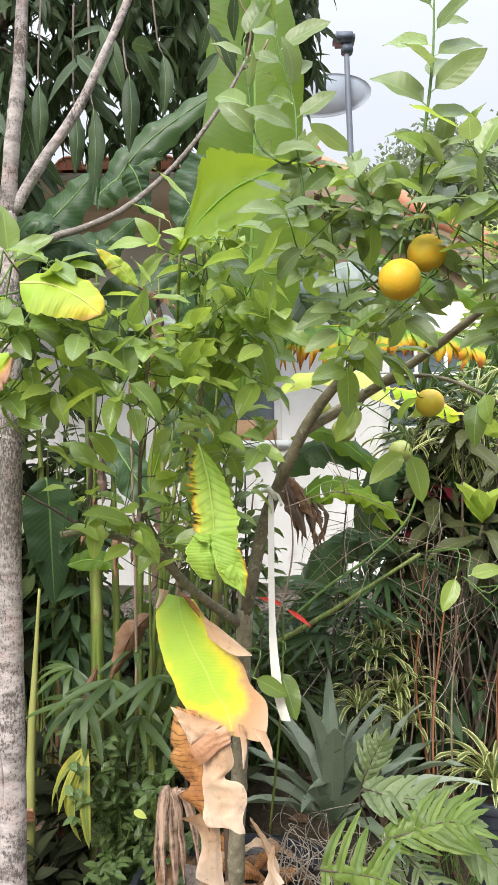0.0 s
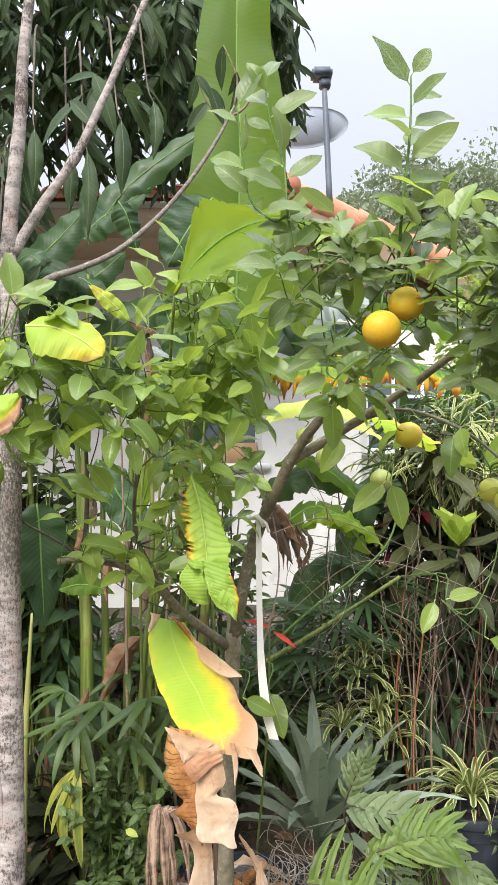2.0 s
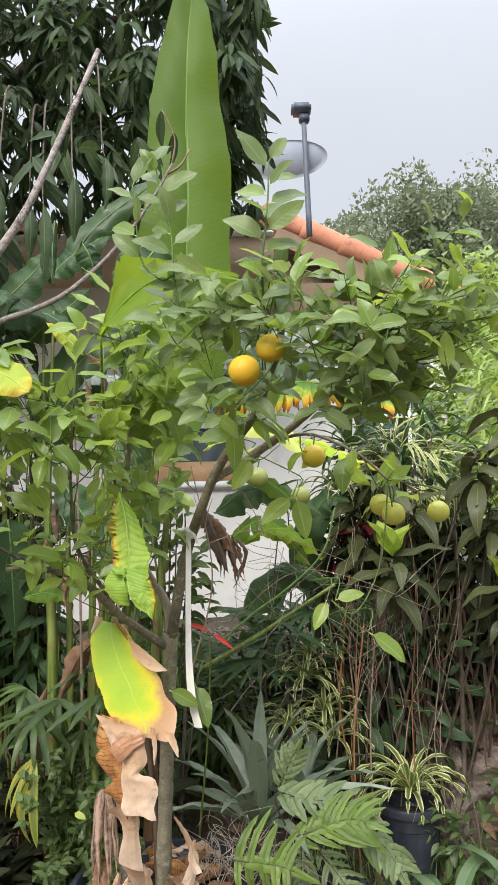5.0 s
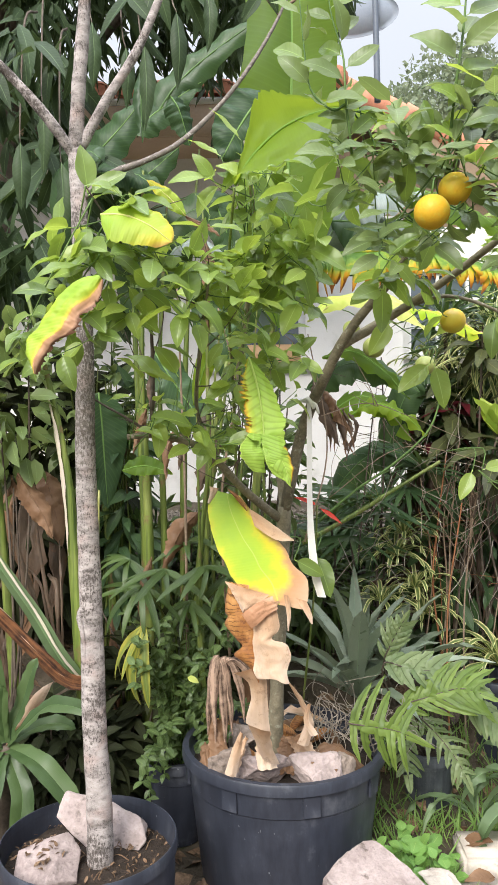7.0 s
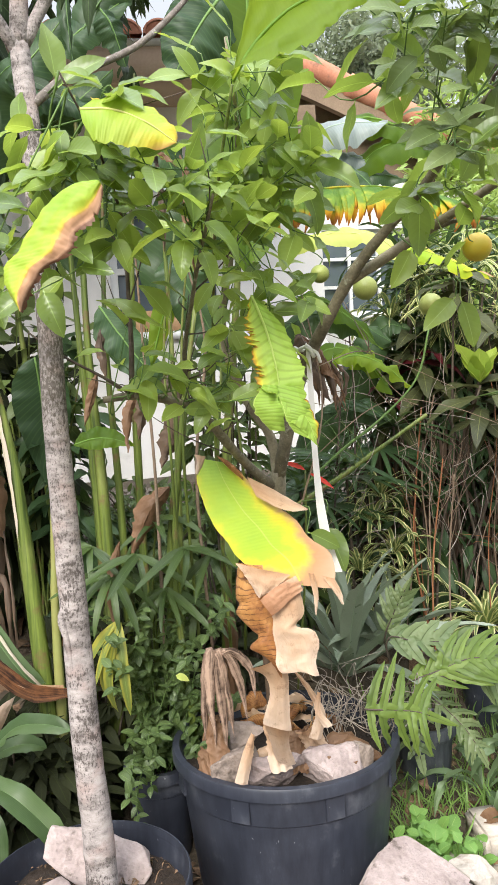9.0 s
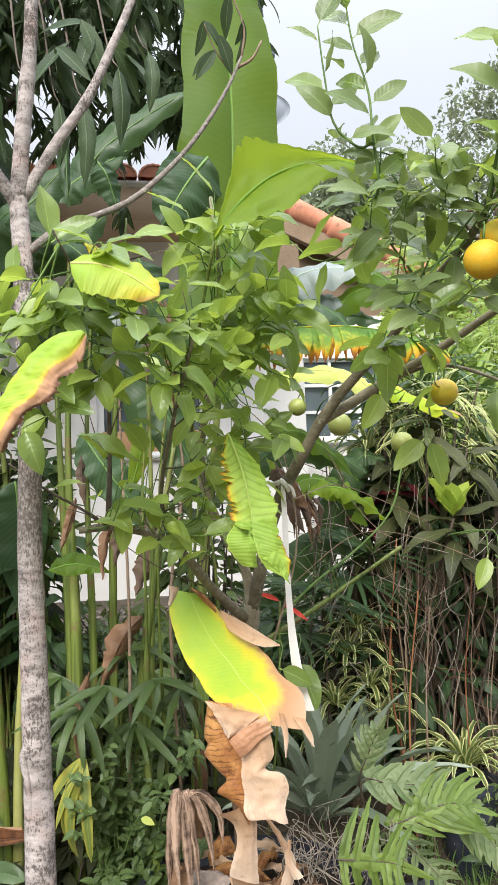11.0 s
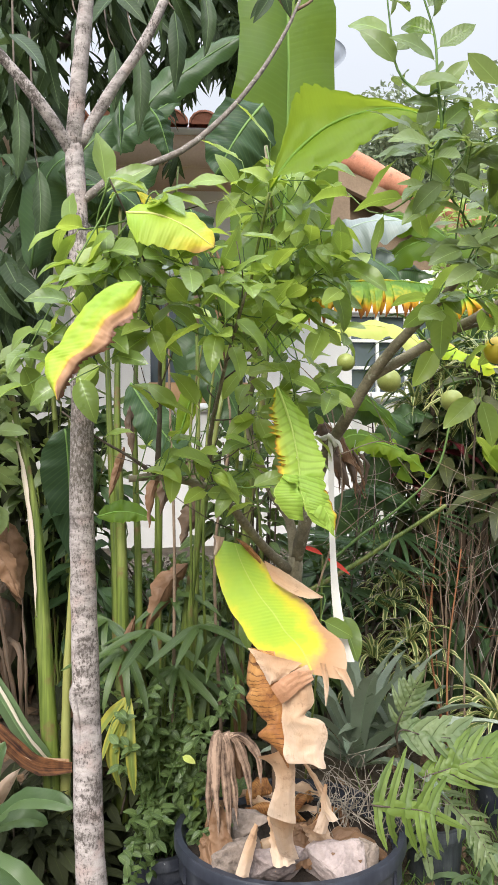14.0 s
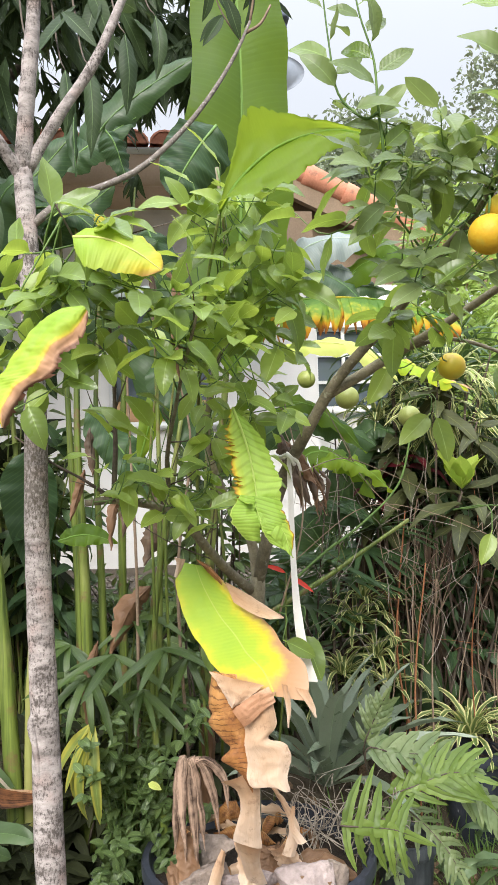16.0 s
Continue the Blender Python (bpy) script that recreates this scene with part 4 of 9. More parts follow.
    me.materials.append(M_TILE)
    rng = random.Random(4)
    for row in range(5):
        for c in range(26):
            at = Vector((-4.85 + c * 0.236 + rng.uniform(-0.006, 0.006), 5.58 + row * 0.36, 3.955 + row * 0.10 + 0.02))
            if at.x > 0.45:
                continue
            part("tile", me, M_TILE, roof, m=Matrix.Translation(at) @ Matrix.Rotation(rng.uniform(-0.03, 0.03), 4, "Z"))
    # the side wing's sloping roof edge
    wing = Geo()
    a, b = Vector((0.55, 7.5, 4.92)), Vector((3.3, 7.5, 3.62))
    wing.add([tuple(a), tuple(b), (3.3, 10.5, 3.62), (0.55, 10.5, 4.92), tuple(a + Vector((0, 0, -0.05))), tuple(b + Vector((0, 0, -0.05))), (3.3, 10.5, 3.57), (0.55, 10.5, 4.87)],
             [(0, 1, 2, 3), (7, 6, 5, 4), (0, 4, 5, 1), (1, 5, 6, 2), (2, 6, 7, 3), (3, 7, 4, 0)])
    side = part("roof", wing, M_TILE, house, smooth=False)
    six = [(0, 1, 2, 3), (7, 6, 5, 4), (0, 4, 5, 1), (1, 5, 6, 2), (2, 6, 7, 3), (3, 7, 4, 0)]
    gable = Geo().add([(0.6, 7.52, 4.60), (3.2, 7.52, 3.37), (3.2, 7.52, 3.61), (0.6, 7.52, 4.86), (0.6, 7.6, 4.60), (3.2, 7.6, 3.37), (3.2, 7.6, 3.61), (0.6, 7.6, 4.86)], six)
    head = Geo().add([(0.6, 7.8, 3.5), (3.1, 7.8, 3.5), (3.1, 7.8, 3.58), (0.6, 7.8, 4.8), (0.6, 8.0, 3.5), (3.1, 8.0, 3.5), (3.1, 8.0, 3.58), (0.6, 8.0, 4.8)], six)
    # gable and rake board hold the overhang's shade as a darker colour
    part("gable", head, M_EAVE_SHADE, house, "gable with the overhang's shade in its brown colour", smooth=False)
    ridge = Geo()
    tube(ridge, [(0.50, 5.80, 4.16), (0.50, 6.4, 4.32), (0.50, 7.4, 4.6)], 0.10, 0.10, 8, 14)
    part("ridge_cap", ridge, M_TILE, house, "rounded terracotta ridge tile end")
    part("fascia", gable, M_EAVE_SHADE, house, "rake board with the overhang's shade in its brown colour", smooth=False)
    way = (b - a).normalized()
    for i in range(7):
        p = a + way * (0.44 * i - 0.02) + Vector((0, 0.06, 0.015))
        g = Geo()
        tube(g, [p, p + way * 0.16, p + way * 0.33, p + way * 0.50 + Vector((0, 0, -0.012))], 0.125, 0.105, 6, 16, 0.02, i)
        part("tile", g, M_TILE, side)
    return house


build_house()


def build_dish():
    dish = thing("satellite_dish", (0.84, 5.92, 4.08), "grey satellite dish on a metal pole on the roof", "satellite dish")
    pole = Geo()
    tube(pole, [(0.84, 5.92, 4.02), (0.83, 5.92, 4.6), (0.82, 5.92, 5.10)], 0.026, 0.022, 6, 10)
    part("pole", pole, M_POLE, dish, "dark metal pole")
    head = soft_box((0.715, 5.84, 5.115), (0.885, 5.99, 5.195), 0.02)
    part("receiver", head, M_POLE, dish, "grey receiver box on top of the pole")
    part("bracket", soft_box((0.78, 5.88, 5.04), (0.87, 5.96, 5.115), 0.01), M_POLE, dish)
    pan = Geo()
    verts, faces, n, k = [], [], 36, 6
    for side in (0, 1):
        for i in range(k + 1):
            r = 0.37 * i / k if i else 0.004
            for j in range(n):
                w = 2 * math.pi * j / n
                verts.append((r * math.cos(w), 0.05 * (i / k) ** 2 - 0.012 * side, r * 0.44 * math.sin(w)))
    c = (k + 1) * n
    for side in (0, 1):
        for i in range(k):
            for j in range(n):
                q = (j + 1) % n
                f = (side * c + i * n + j, side * c + i * n + q, side * c + (i + 1) * n + q, side * c + (i + 1) * n + j)
                faces.append(f if side else f[::-1])
    for j in range(n):
        q = (j + 1) % n
        faces.append((k * n + j, k * n + q, c + k * n + q, c + k * n + j))
    pan.add(verts, faces, None, Matrix.Translation((0.664, 5.99, 4.745)) @ Euler((radians(18), radians(-6), 0)).to_matrix().to_4x4())
    part("reflector", pan, M_DISH, dish, "pale grey elliptical reflector")


build_dish()


# ---- pots, stones and paving ----
def nursery_pot(name, at, r, h, soil, label, material, group, ridge=True, taper=0.84, lip=0.012, sides=56, lean=(0.0, 0.0)):
    pot = thing(name, at, label, "plant pot", group)
    b = r * taper
    outer = [(b * 0.9, 0.0), (b, 0.006), (b + (r - b) * 0.3, h * 0.3), (b + (r - b) * 0.31, h * 0.305), (b + (r - b) * 0.72, h * 0.74)]
    outer += [(b + (r - b) * 0.73 + 0.004, h * 0.75), (r - 0.002, h - 0.035)] if ridge else [(r - 0.004, h - 0.02)]
    thick = 0.012 if ridge else 0.004
    inner = [(r - thick, h - 0.034), (b + (r - b) * 0.5 - thick, soil - 0.02)]
    part("body", lathe(outer + inner, at, sides, 0.012 if not ridge else 0.004, at[0], lean), material, pot, hard=True)
    band = [(r - 0.004, h - 0.036), (r + lip, h - 0.034), (r + lip, h - 0.006), (r + lip - 0.003, h), (r - thick + 0.002, h), (r - thick - 0.001, h - 0.036)]
    part("rim", lathe(band, at, sides, 0.012 if not ridge else 0.004, at[0], lean), material, pot, hard=True)
    if ridge and r > 0.2:
        for i in range(8):
            w = 2 * math.pi * (i + 0.3) / 8
            g = soft_box((-0.026, -0.010, -0.032), (0.026, -0.0015, 0.03), 0.0012)
            m = Matrix.Translation((at[0] + (r + 0.002) * math.cos(w), at[1] + (r + 0.002) * math.sin(w), at[2] + h - 0.07)) @ Matrix.Rotation(w - math.pi / 2, 4, "Z")
            part("lug", g, material, pot, m=m, smooth=False)
    top = [(0.001, soil + 0.01), (r * 0.3, soil + 0.012), (r * 0.6, soil), (b + (r - b) * (soil / h) - 0.006, soil - 0.006)]
    g = lathe(top, at, 40)
    for v in g.v:
        for k in range(len(v)):
            v[k][2] += 0.012 * noise.noise(Vector(v[k]) * 24)
    part("soil", g, M_SOIL, pot, "dark potting soil with litter")
    return pot


nursery_pot("nursery_pot", (-0.022, 2.265, 0.0), 0.322, 0.435, 0.385, "large black plastic nursery pot holding the citrus tree", M_POT, "nursery pots", lip=0.011)
nursery_pot("nursery_pot", (-0.565, 1.82, 0.0), 0.238, 0.35, 0.285, "black plastic pot with pale stones round a grey trunk", M_POT, "nursery pots", ridge=False, taper=0.95, lip=0.004)
nursery_pot("nursery_pot", (-0.40, 2.47, 0.0), 0.10, 0.30, 0.26, "small black plastic pot holding a leafy shrub", M_POT, "nursery pots", sides=32)
nursery_pot("nursery_pot", (0.535, 2.66, 0.04), 0.102, 0.205, 0.17, "small grey plastic pot holding a fern", M_POTGREY, "nursery pots", sides=32)
nursery_pot("nursery_pot", (0.87, 2.86, 0.12), 0.11, 0.33, 0.29, "black plastic pot under a striped plant", M_POT, "nursery pots", sides=32)


def place_stone(name, at, size, seed, material, label, category="stone", group="", spin=0.0, rough=0.12, cuts=3):
    g = Geo()
    stone(g, at, size, seed, cuts, rough, spin)
    return solo(name, g, material, label, category, group, smooth=False)


for at, size, seed, spin, mat in (((-0.075, 2.045, 0.425), (0.20, 0.11, 0.10), 3, 0.2, M_ROCK), ((0.065, 2.045, 0.425), (0.17, 0.12, 0.11), 5, -0.1, M_ROCK),
                                  ((0.15, 2.09, 0.42), (0.09, 0.08, 0.10), 8, 0.5, M_CORAL), ((-0.20, 2.10, 0.44), (0.15, 0.11, 0.12), 9, 0.3, M_CORAL),
                                  ((-0.14, 2.25, 0.44), (0.13, 0.09, 0.10), 12, 0.1, M_CORAL)):
    place_stone("stone", at, size, seed, mat, "rough pinkish stone on the soil of the large pot", group="stones in the pots", spin=spin)


def broken_block(corners, label, seed, name="stone", group="stones in the pots", wear=1.0):
    """A block broken out of pale limestone, with flat faces and worn edges."""
    bm = bmesh.new()
    for c in corners:
        bm.verts.new(c)
    r = bmesh.ops.convex_hull(bm, input=bm.verts)
    loose = [v for v in bm.verts if not v.link_faces]
    bmesh.ops.delete(bm, geom=loose, context="VERTS")
    bmesh.ops.dissolve_limit(bm, angle_limit=0.2, verts=bm.verts, edges=bm.edges)
    bmesh.ops.bevel(bm, geom=bm.edges[:], offset=0.007, segments=2, profile=0.6, affect="EDGES")
    bmesh.ops.triangulate(bm, faces=bm.faces)
    bmesh.ops.subdivide_edges(bm, edges=bm.edges, cuts=3, use_grid_fill=True)
    g = Geo()
    verts = []
    for v in bm.verts:
        w = v.co * 18 + Vector((seed, 0, 0))
        verts.append(tuple(v.co + v.normal * wear * (0.005 * noise.noise(w) + 0.003 * noise.noise(w * 3.3))))
    bm.verts.index_update()
    g.add(verts, [tuple(v.index for v in f.verts) for f in bm.faces], None)
    bm.free()
    return solo(name, g, M_ROCK, label, name, group)


broken_block([(-0.655, 1.92, 0.430), (-0.676, 1.88, 0.372), (-0.575, 1.855, 0.290), (-0.45, 1.86, 0.268), (-0.42, 1.885, 0.305), (-0.442, 1.93, 0.352), (-0.55, 1.945, 0.395),
              (-0.65, 1.965, 0.400), (-0.66, 1.93, 0.335), (-0.56, 1.90, 0.26), (-0.45, 1.91, 0.25), (-0.43, 1.965, 0.31)], "flat pale stone slab leaning behind the trunk", 2)
broken_block([(-0.738, 1.75, 0.353), (-0.619, 1.82, 0.370), (-0.578, 1.78, 0.335), (-0.568, 1.70, 0.300), (-0.644, 1.655, 0.315), (-0.735, 1.675, 0.307),
              (-0.745, 1.75, 0.26), (-0.62, 1.84, 0.26), (-0.575, 1.70, 0.26), (-0.65, 1.66, 0.26), (-0.735, 1.68, 0.26)], "pale stone with dark stains beside the trunk", 6)
broken_block([(0.083, 1.80, 0.232), (0.133, 1.77, 0.215), (0.21, 1.75, 0.196), (0.285, 1.75, 0.176), (0.379, 1.84, 0.185), (0.225, 1.96, 0.268), (0.166, 1.93, 0.256), (0.068, 1.85, 0.222),
              (0.065, 1.80, 0.05), (0.09, 1.78, -0.02), (0.20, 1.765, -0.02), (0.30, 1.765, -0.02), (0.385, 1.83, -0.02), (0.37, 1.98, -0.02), (0.20, 2.0, -0.02), (0.08, 1.92, -0.02)],
             "large pale limestone rock on the ground beside the pot", 9, "rock", "", 2.2)


def rock_crust():
    """The thin broken crust that lies on the large rock, with its ragged edge towards the front."""
    rock = bpy.data.objects["rock"]
    g = Geo()
    sheet(g, [(0.085, 1.83, 0.240), (0.15, 1.90, 0.262), (0.225, 1.94, 0.275), (0.30, 1.90, 0.238), (0.36, 1.845, 0.200)],
          [(0.082, 1.815, 0.243), (0.10, 1.785, 0.236), (0.125, 1.79, 0.230), (0.15, 1.765, 0.223), (0.18, 1.77, 0.216), (0.205, 1.757, 0.208), (0.24, 1.765, 0.202), (0.262, 1.758, 0.196), (0.29, 1.785, 0.197), (0.33, 1.80, 0.194)], 60, 14, 0.0, 0.004, 12)
    return part("crust", g, M_ROCK, rock)


rock_crust()
place_stone("flat_stone", (0.42, 2.03, 0.06), (0.16, 0.16, 0.15), 33, M_PAVER, "grey broken stone behind the large rock", "stone", spin=0.5, rough=0.06)
place_stone("flat_stone", (0.50, 2.16, 0.02), (0.26, 0.20, 0.06), 25, M_PAVER, "flat weathered stone lying on the ground", "stone", spin=0.2, rough=0.06)
solo("paver", soft_box((0.55, 2.18, 0.0), (0.82, 2.36, 0.085), 0.012, 3, 0.006), M_PAVER, "worn concrete paver block on the ground", "paver")
solo("paver", soft_box((0.50, 1.98, 0.0), (0.78, 2.14, 0.05), 0.012, 7, 0.006), M_PAVER, "worn concrete paver block on the ground", "paver")


def rubble():
    rng = random.Random(31)
    for i in range(34):
        x = 0.72 + (i % 12) * 0.11 + rng.uniform(-0.04, 0.04)
        k = i // 12
        y = 2.86 + k * 0.13 + rng.uniform(-0.03, 0.03) + 0.1 * (x > 1.1)
        s = rng.uniform(0.10, 0.18)
        place_stone("coral_rock", (x, y + 0.12, ground_z(x, y + 0.12) + s * 0.28), (s * 1.2, s, s * 0.9), 100 + i, M_CORAL, "weathered coral rock in the edge of the bank", "rock", "coral rocks of the bank", rng.uniform(0, 3), 0.22, 2)


rubble()


def gravel():
    rng = random.Random(8)
    g = Geo()
    octa = np.array([(1, 0, 0), (-1, 0, 0), (0, 1, 0), (0, -1, 0), (0, 0, 1), (0, 0, -1)], dtype=float)
    fa = [(0, 2, 4), (2, 1, 4), (1, 3, 4), (3, 0, 4), (2, 0, 5), (1, 2, 5), (3, 1, 5), (0, 3, 5)]
    for _ in range(6000):
        x, y = rng.uniform(-0.9, 1.6), rng.uniform(3.15, 5.6)
        s = rng.uniform(0.008, 0.02)
        v = octa * np.array([s * rng.uniform(0.7, 1.4), s * rng.uniform(0.7, 1.4), s * 0.7]) + np.array([rng.uniform(-0.4, 0.4) * s for _ in range(18)]).reshape(6, 3)
        g.add(v, fa, None, Matrix.Translation((x, y, ground_z(x, y) + s * 0.3)) @ Matrix.Rotation(rng.uniform(0, 6), 4, "Z"))
    solo("gravel", g, M_GRAVEL, "pale loose gravel on the bank", "gravel", kind="stuff", smooth=False)
    g = Geo()
    t = template(0.09, 0.045, "lance", 3, 1, 0.8, 0.4, 0.05)
    for _ in range(1300):
        x, y = rng.uniform(-1.6, 1.6), rng.uniform(1.4, 3.6)
        g.add(*t, aim((x, y, ground_z(x, y) + rng.uniform(0.004, 0.02)), rnd_dir(rng, 0, 1.0) * Vector((1, 1, 0.25)), (rng.gauss(0, 0.3), rng.gauss(0, 0.3), 1), rng.uniform(0.5, 1.5)))
    solo("leaf_litter", g, M_LITTER, "dry brown leaf litter on the soil", "leaf litter", kind="stuff")


gravel()


def pot_litter():
    """Dry scraps and twigs on the soil of the front pot."""
    rng = random.Random(44)
    g = Geo()
    t = template(0.05, 0.022, "lance", 4, 1, 0.9, 0.5, 0.08)
    for _ in range(230):
        w, r = rng.uniform(0, 6.283), 0.215 * math.sqrt(rng.random())
        g.add(*t, aim((-0.565 + r * math.cos(w), 1.82 + r * math.sin(w), 0.292 + rng.uniform(0, 0.012)), rnd_dir(rng) * Vector((1, 1, 0.3)), (rng.gauss(0, 0.5), rng.gauss(0, 0.5), 1), rng.uniform(0.18, 0.42)))
    for k in range(26):
        x, y = -0.665 + rng.gauss(0, 0.022), 1.735 + rng.gauss(0, 0.022)
        g.add(*t, aim((x, y, 0.352 + 0.35 * (y - 1.75) + 0.1 * (-0.66 - x)), rnd_dir(rng) * Vector((1, 1, 0.4)), (rng.gauss(0, 0.6), rng.gauss(0, 0.6), 1), rng.uniform(0.3, 0.7)))
    for _ in range(16):
        w, r = rng.uniform(0, 6.283), 0.16 * math.sqrt(rng.random())
        a = Vector((-0.565 + r * math.cos(w), 1.82 + r * math.sin(w), 0.302))
        b = a + rnd_dir(rng) * Vector((0.07, 0.07, 0.02))
        tube(g, [a, a.lerp(b, 0.5) + Vector((0, 0, 0.012)), b], 0.002, 0.001, 6, 4)
    solo("leaf_litter", g, M_LITTER, "dry brown scraps and twigs on the potting soil", "leaf litter", kind="stuff")


pot_litter()

# ---- the slim grey tree in the front pot ----
TRUNK = [(-0.53, 1.79, 0.22), (-0.53, 1.79, 0.44), (-0.54, 1.79, 0.67), (-0.545, 1.80, 0.90), (-0.552, 1.80, 1.20), (-0.556, 1.80, 1.42), (-0.554, 1.80, 1.65), (-0.561, 1.80, 2.0), (-0.575, 1.82, 2.23)]


def slim_tree():
    tree = thing("slim_tree", (-0.53, 1.79, 0.23), "young tree with a pale ringed grey trunk, forked above", "tree")
    g = Geo()
    q = tube(g, TRUNK, 0.037, 0.021, 60, 14, 0.03, 2)
    # a healed scar low on the trunk
    tube(g, [(-0.550, 1.778, 0.78), (-0.557, 1.775, 0.86), (-0.566, 1.776, 0.93), (-0.574, 1.782, 0.97), (-0.562, 1.79, 0.99)], 0.004, 0.011, 10, 8, 0.1, 4)
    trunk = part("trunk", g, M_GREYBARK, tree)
    limbs = (([(-0.575, 1.82, 2.21), (-0.56, 1.80, 2.37), (-0.54, 1.79, 2.57), (-0.53, 1.78, 2.75), (-0.50, 1.8, 3.1)], 0.021, 0.012),
             ([(-0.57, 1.82, 2.21), (-0.49, 1.82, 2.35), (-0.41, 1.83, 2.48), (-0.35, 1.84, 2.62), (-0.29, 1.86, 2.78), (-0.2, 1.9, 3.05)], 0.015, 0.008),
             ([(-0.575, 1.82, 2.20), (-0.64, 1.77, 2.29), (-0.72, 1.74, 2.38), (-0.80, 1.70, 2.45), (-1.0, 1.66, 2.62)], 0.016, 0.009),
             ([(-0.55, 1.80, 2.085), (-0.48, 1.85, 2.165), (-0.41, 1.89, 2.205), (-0.31, 1.93, 2.27), (-0.20, 1.98, 2.39), (-0.11, 2.02, 2.52), (-0.04, 2.06, 2.65), (0.01, 2.10, 2.77)], 0.0105, 0.004))
    for k, (pts, r0, r1) in enumerate(limbs):
        g = Geo()
        tube(g, pts, r0, r1, 22, 9, 0.05, k)
        limb = part("limb", g, M_LIMB if k == 3 else M_GREYBARK, tree)
        if k == 3:
            g = Geo()
            tube(g, [(-0.005, 2.09, 2.73), (0.04, 2.1, 2.765), (0.07, 2.1, 2.82)], 0.005, 0.003, 6, 6)
            tube(g, [(0.01, 2.10, 2.77), (0.02, 2.1, 2.86), (-0.02, 2.08, 2.95)], 0.004, 0.002, 6, 6)
            tube(g, [(-0.02, 2.08, 2.70), (-0.07, 2.06, 2.76), (-0.10, 2.05, 2.83)], 0.003, 0.0015, 6, 6)
            part("twig", g, M_WOODY, limb)
    # a few hanging leaves high on the limbs
    t = template(0.17, 0.05, "lance", 8, 2, 0.5, 0.25, 0.03)
    rng = random.Random(5)
    me = Geo().add(*t).mesh("leaf")
    for at in ((-0.07, 2.06, 2.76), (-0.10, 2.05, 2.84), (-0.06, 2.05, 2.8), (0.02, 2.1, 2.88), (-0.02, 2.08, 2.95), (-0.5, 1.8, 2.95), (-0.24, 1.88, 2.92), (-0.30, 1.86, 2.8)):
        for _ in range(2):
            part("leaf", me, M_MANGO, tree, m=aim(at, Vector((rng.gauss(0, 0.5), rng.gauss(0, 0.3), -1)), (rng.gauss(0, 0.5), -1, 0.3), rng.uniform(0.4, 0.75)))


slim_tree()


# ---- citrus tree ----
def citrus():
    tree = thing("citrus_tree", (-0.05, 2.20, 0.40), "citrus tree with green leaves and ripening fruit in a black pot", "tree")
    g = Geo()
    tube(g, [(-0.05, 2.20, 0.37), (-0.045, 2.18, 0.59), (-0.03, 2.16, 0.90), (-0.015, 2.15, 1.22)], 0.025, 0.021, 30, 11, 0.06, 1)
    part("trunk", g, M_BARK, tree)
    limbs = {
        "up": ([(-0.015, 2.15, 1.2), (0.04, 2.06, 1.46), (0.10, 1.94, 1.61), (0.16, 1.83, 1.73), (0.26, 1.70, 1.85), (0.30, 1.55, 1.93), (0.32, 1.35, 1.98), (0.30, 1.22, 2.03)], 0.019, 0.005),
        "right": ([(0.14, 1.87, 1.69), (0.28, 1.83, 1.77), (0.38, 1.70, 1.83), (0.45, 1.55, 1.88), (0.50, 1.35, 1.92), (0.52, 1.12, 1.94)], 0.014, 0.005),
        "stem": ([(-0.015, 2.15, 1.2), (-0.03, 2.15, 1.32), (-0.09, 2.13, 1.42), (-0.15, 2.08, 1.6), (-0.12, 1.98, 1.82), (-0.10, 1.9, 2.05), (-0.12, 1.86, 2.25)], 0.016, 0.005),
        "left": ([(-0.03, 2.15, 1.18), (-0.10, 2.06, 1.245), (-0.158, 1.96, 1.31), (-0.214, 1.90, 1.38), (-0.28, 1.87, 1.427), (-0.378, 1.865, 1.449), (-0.454, 1.86, 1.444)], 0.0135, 0.0085),
        "leftup": ([(-0.388, 1.86, 1.445), (-0.381, 1.86, 1.57), (-0.379, 1.84, 1.70), (-0.375, 1.74, 1.80), (-0.41, 1.55, 1.91), (-0.46, 1.43, 2.0)], 0.0072, 0.0016),
        "side": ([(-0.386, 1.86, 1.452), (-0.456, 1.84, 1.500), (-0.522, 1.82, 1.54), (-0.60, 1.80, 1.60)], 0.0042, 0.002),
        "low": ([(-0.2, 2.06, 1.35), (-0.26, 1.9, 1.5), (-0.24, 1.72, 1.66), (-0.2, 1.55, 1.82)], 0.007, 0.003),
        "mid": ([(0.30, 1.56, 1.925), (0.24, 1.50, 1.96), (0.16, 1.42, 2.02), (0.12, 1.28, 2.1)], 0.003, 0.0015),
        "droop": ([(0.28, 1.82, 1.775), (0.40, 1.74, 1.80), (0.52, 1.66, 1.74), (0.60, 1.62, 1.66)], 0.006, 0.003),
        "sprig": ([(0.28, 1.24, 1.94), (0.272, 1.14, 2.06), (0.280, 1.12, 2.14), (0.287, 1.12, 2.21), (0.29, 1.12, 2.28)], 0.0032, 0.0014),
        "shoot": ([(0.11, 1.34, 2.02), (0.098, 1.24, 2.01), (0.086, 1.22, 2.09), (0.082, 1.22, 2.17), (0.06, 1.22, 2.25), (0.05, 1.22, 2.33)], 0.0030, 0.0012),
        "side_shoot": ([(0.086, 1.22, 2.08), (0.060, 1.22, 2.07), (0.020, 1.22, 2.11), (0.008, 1.22, 2.19), (0.00, 1.22, 2.28)], 0.0026, 0.0012),
    }
    ends = {}
    for k, (name, (pts, r0, r1)) in enumerate(limbs.items()):
        g = Geo()
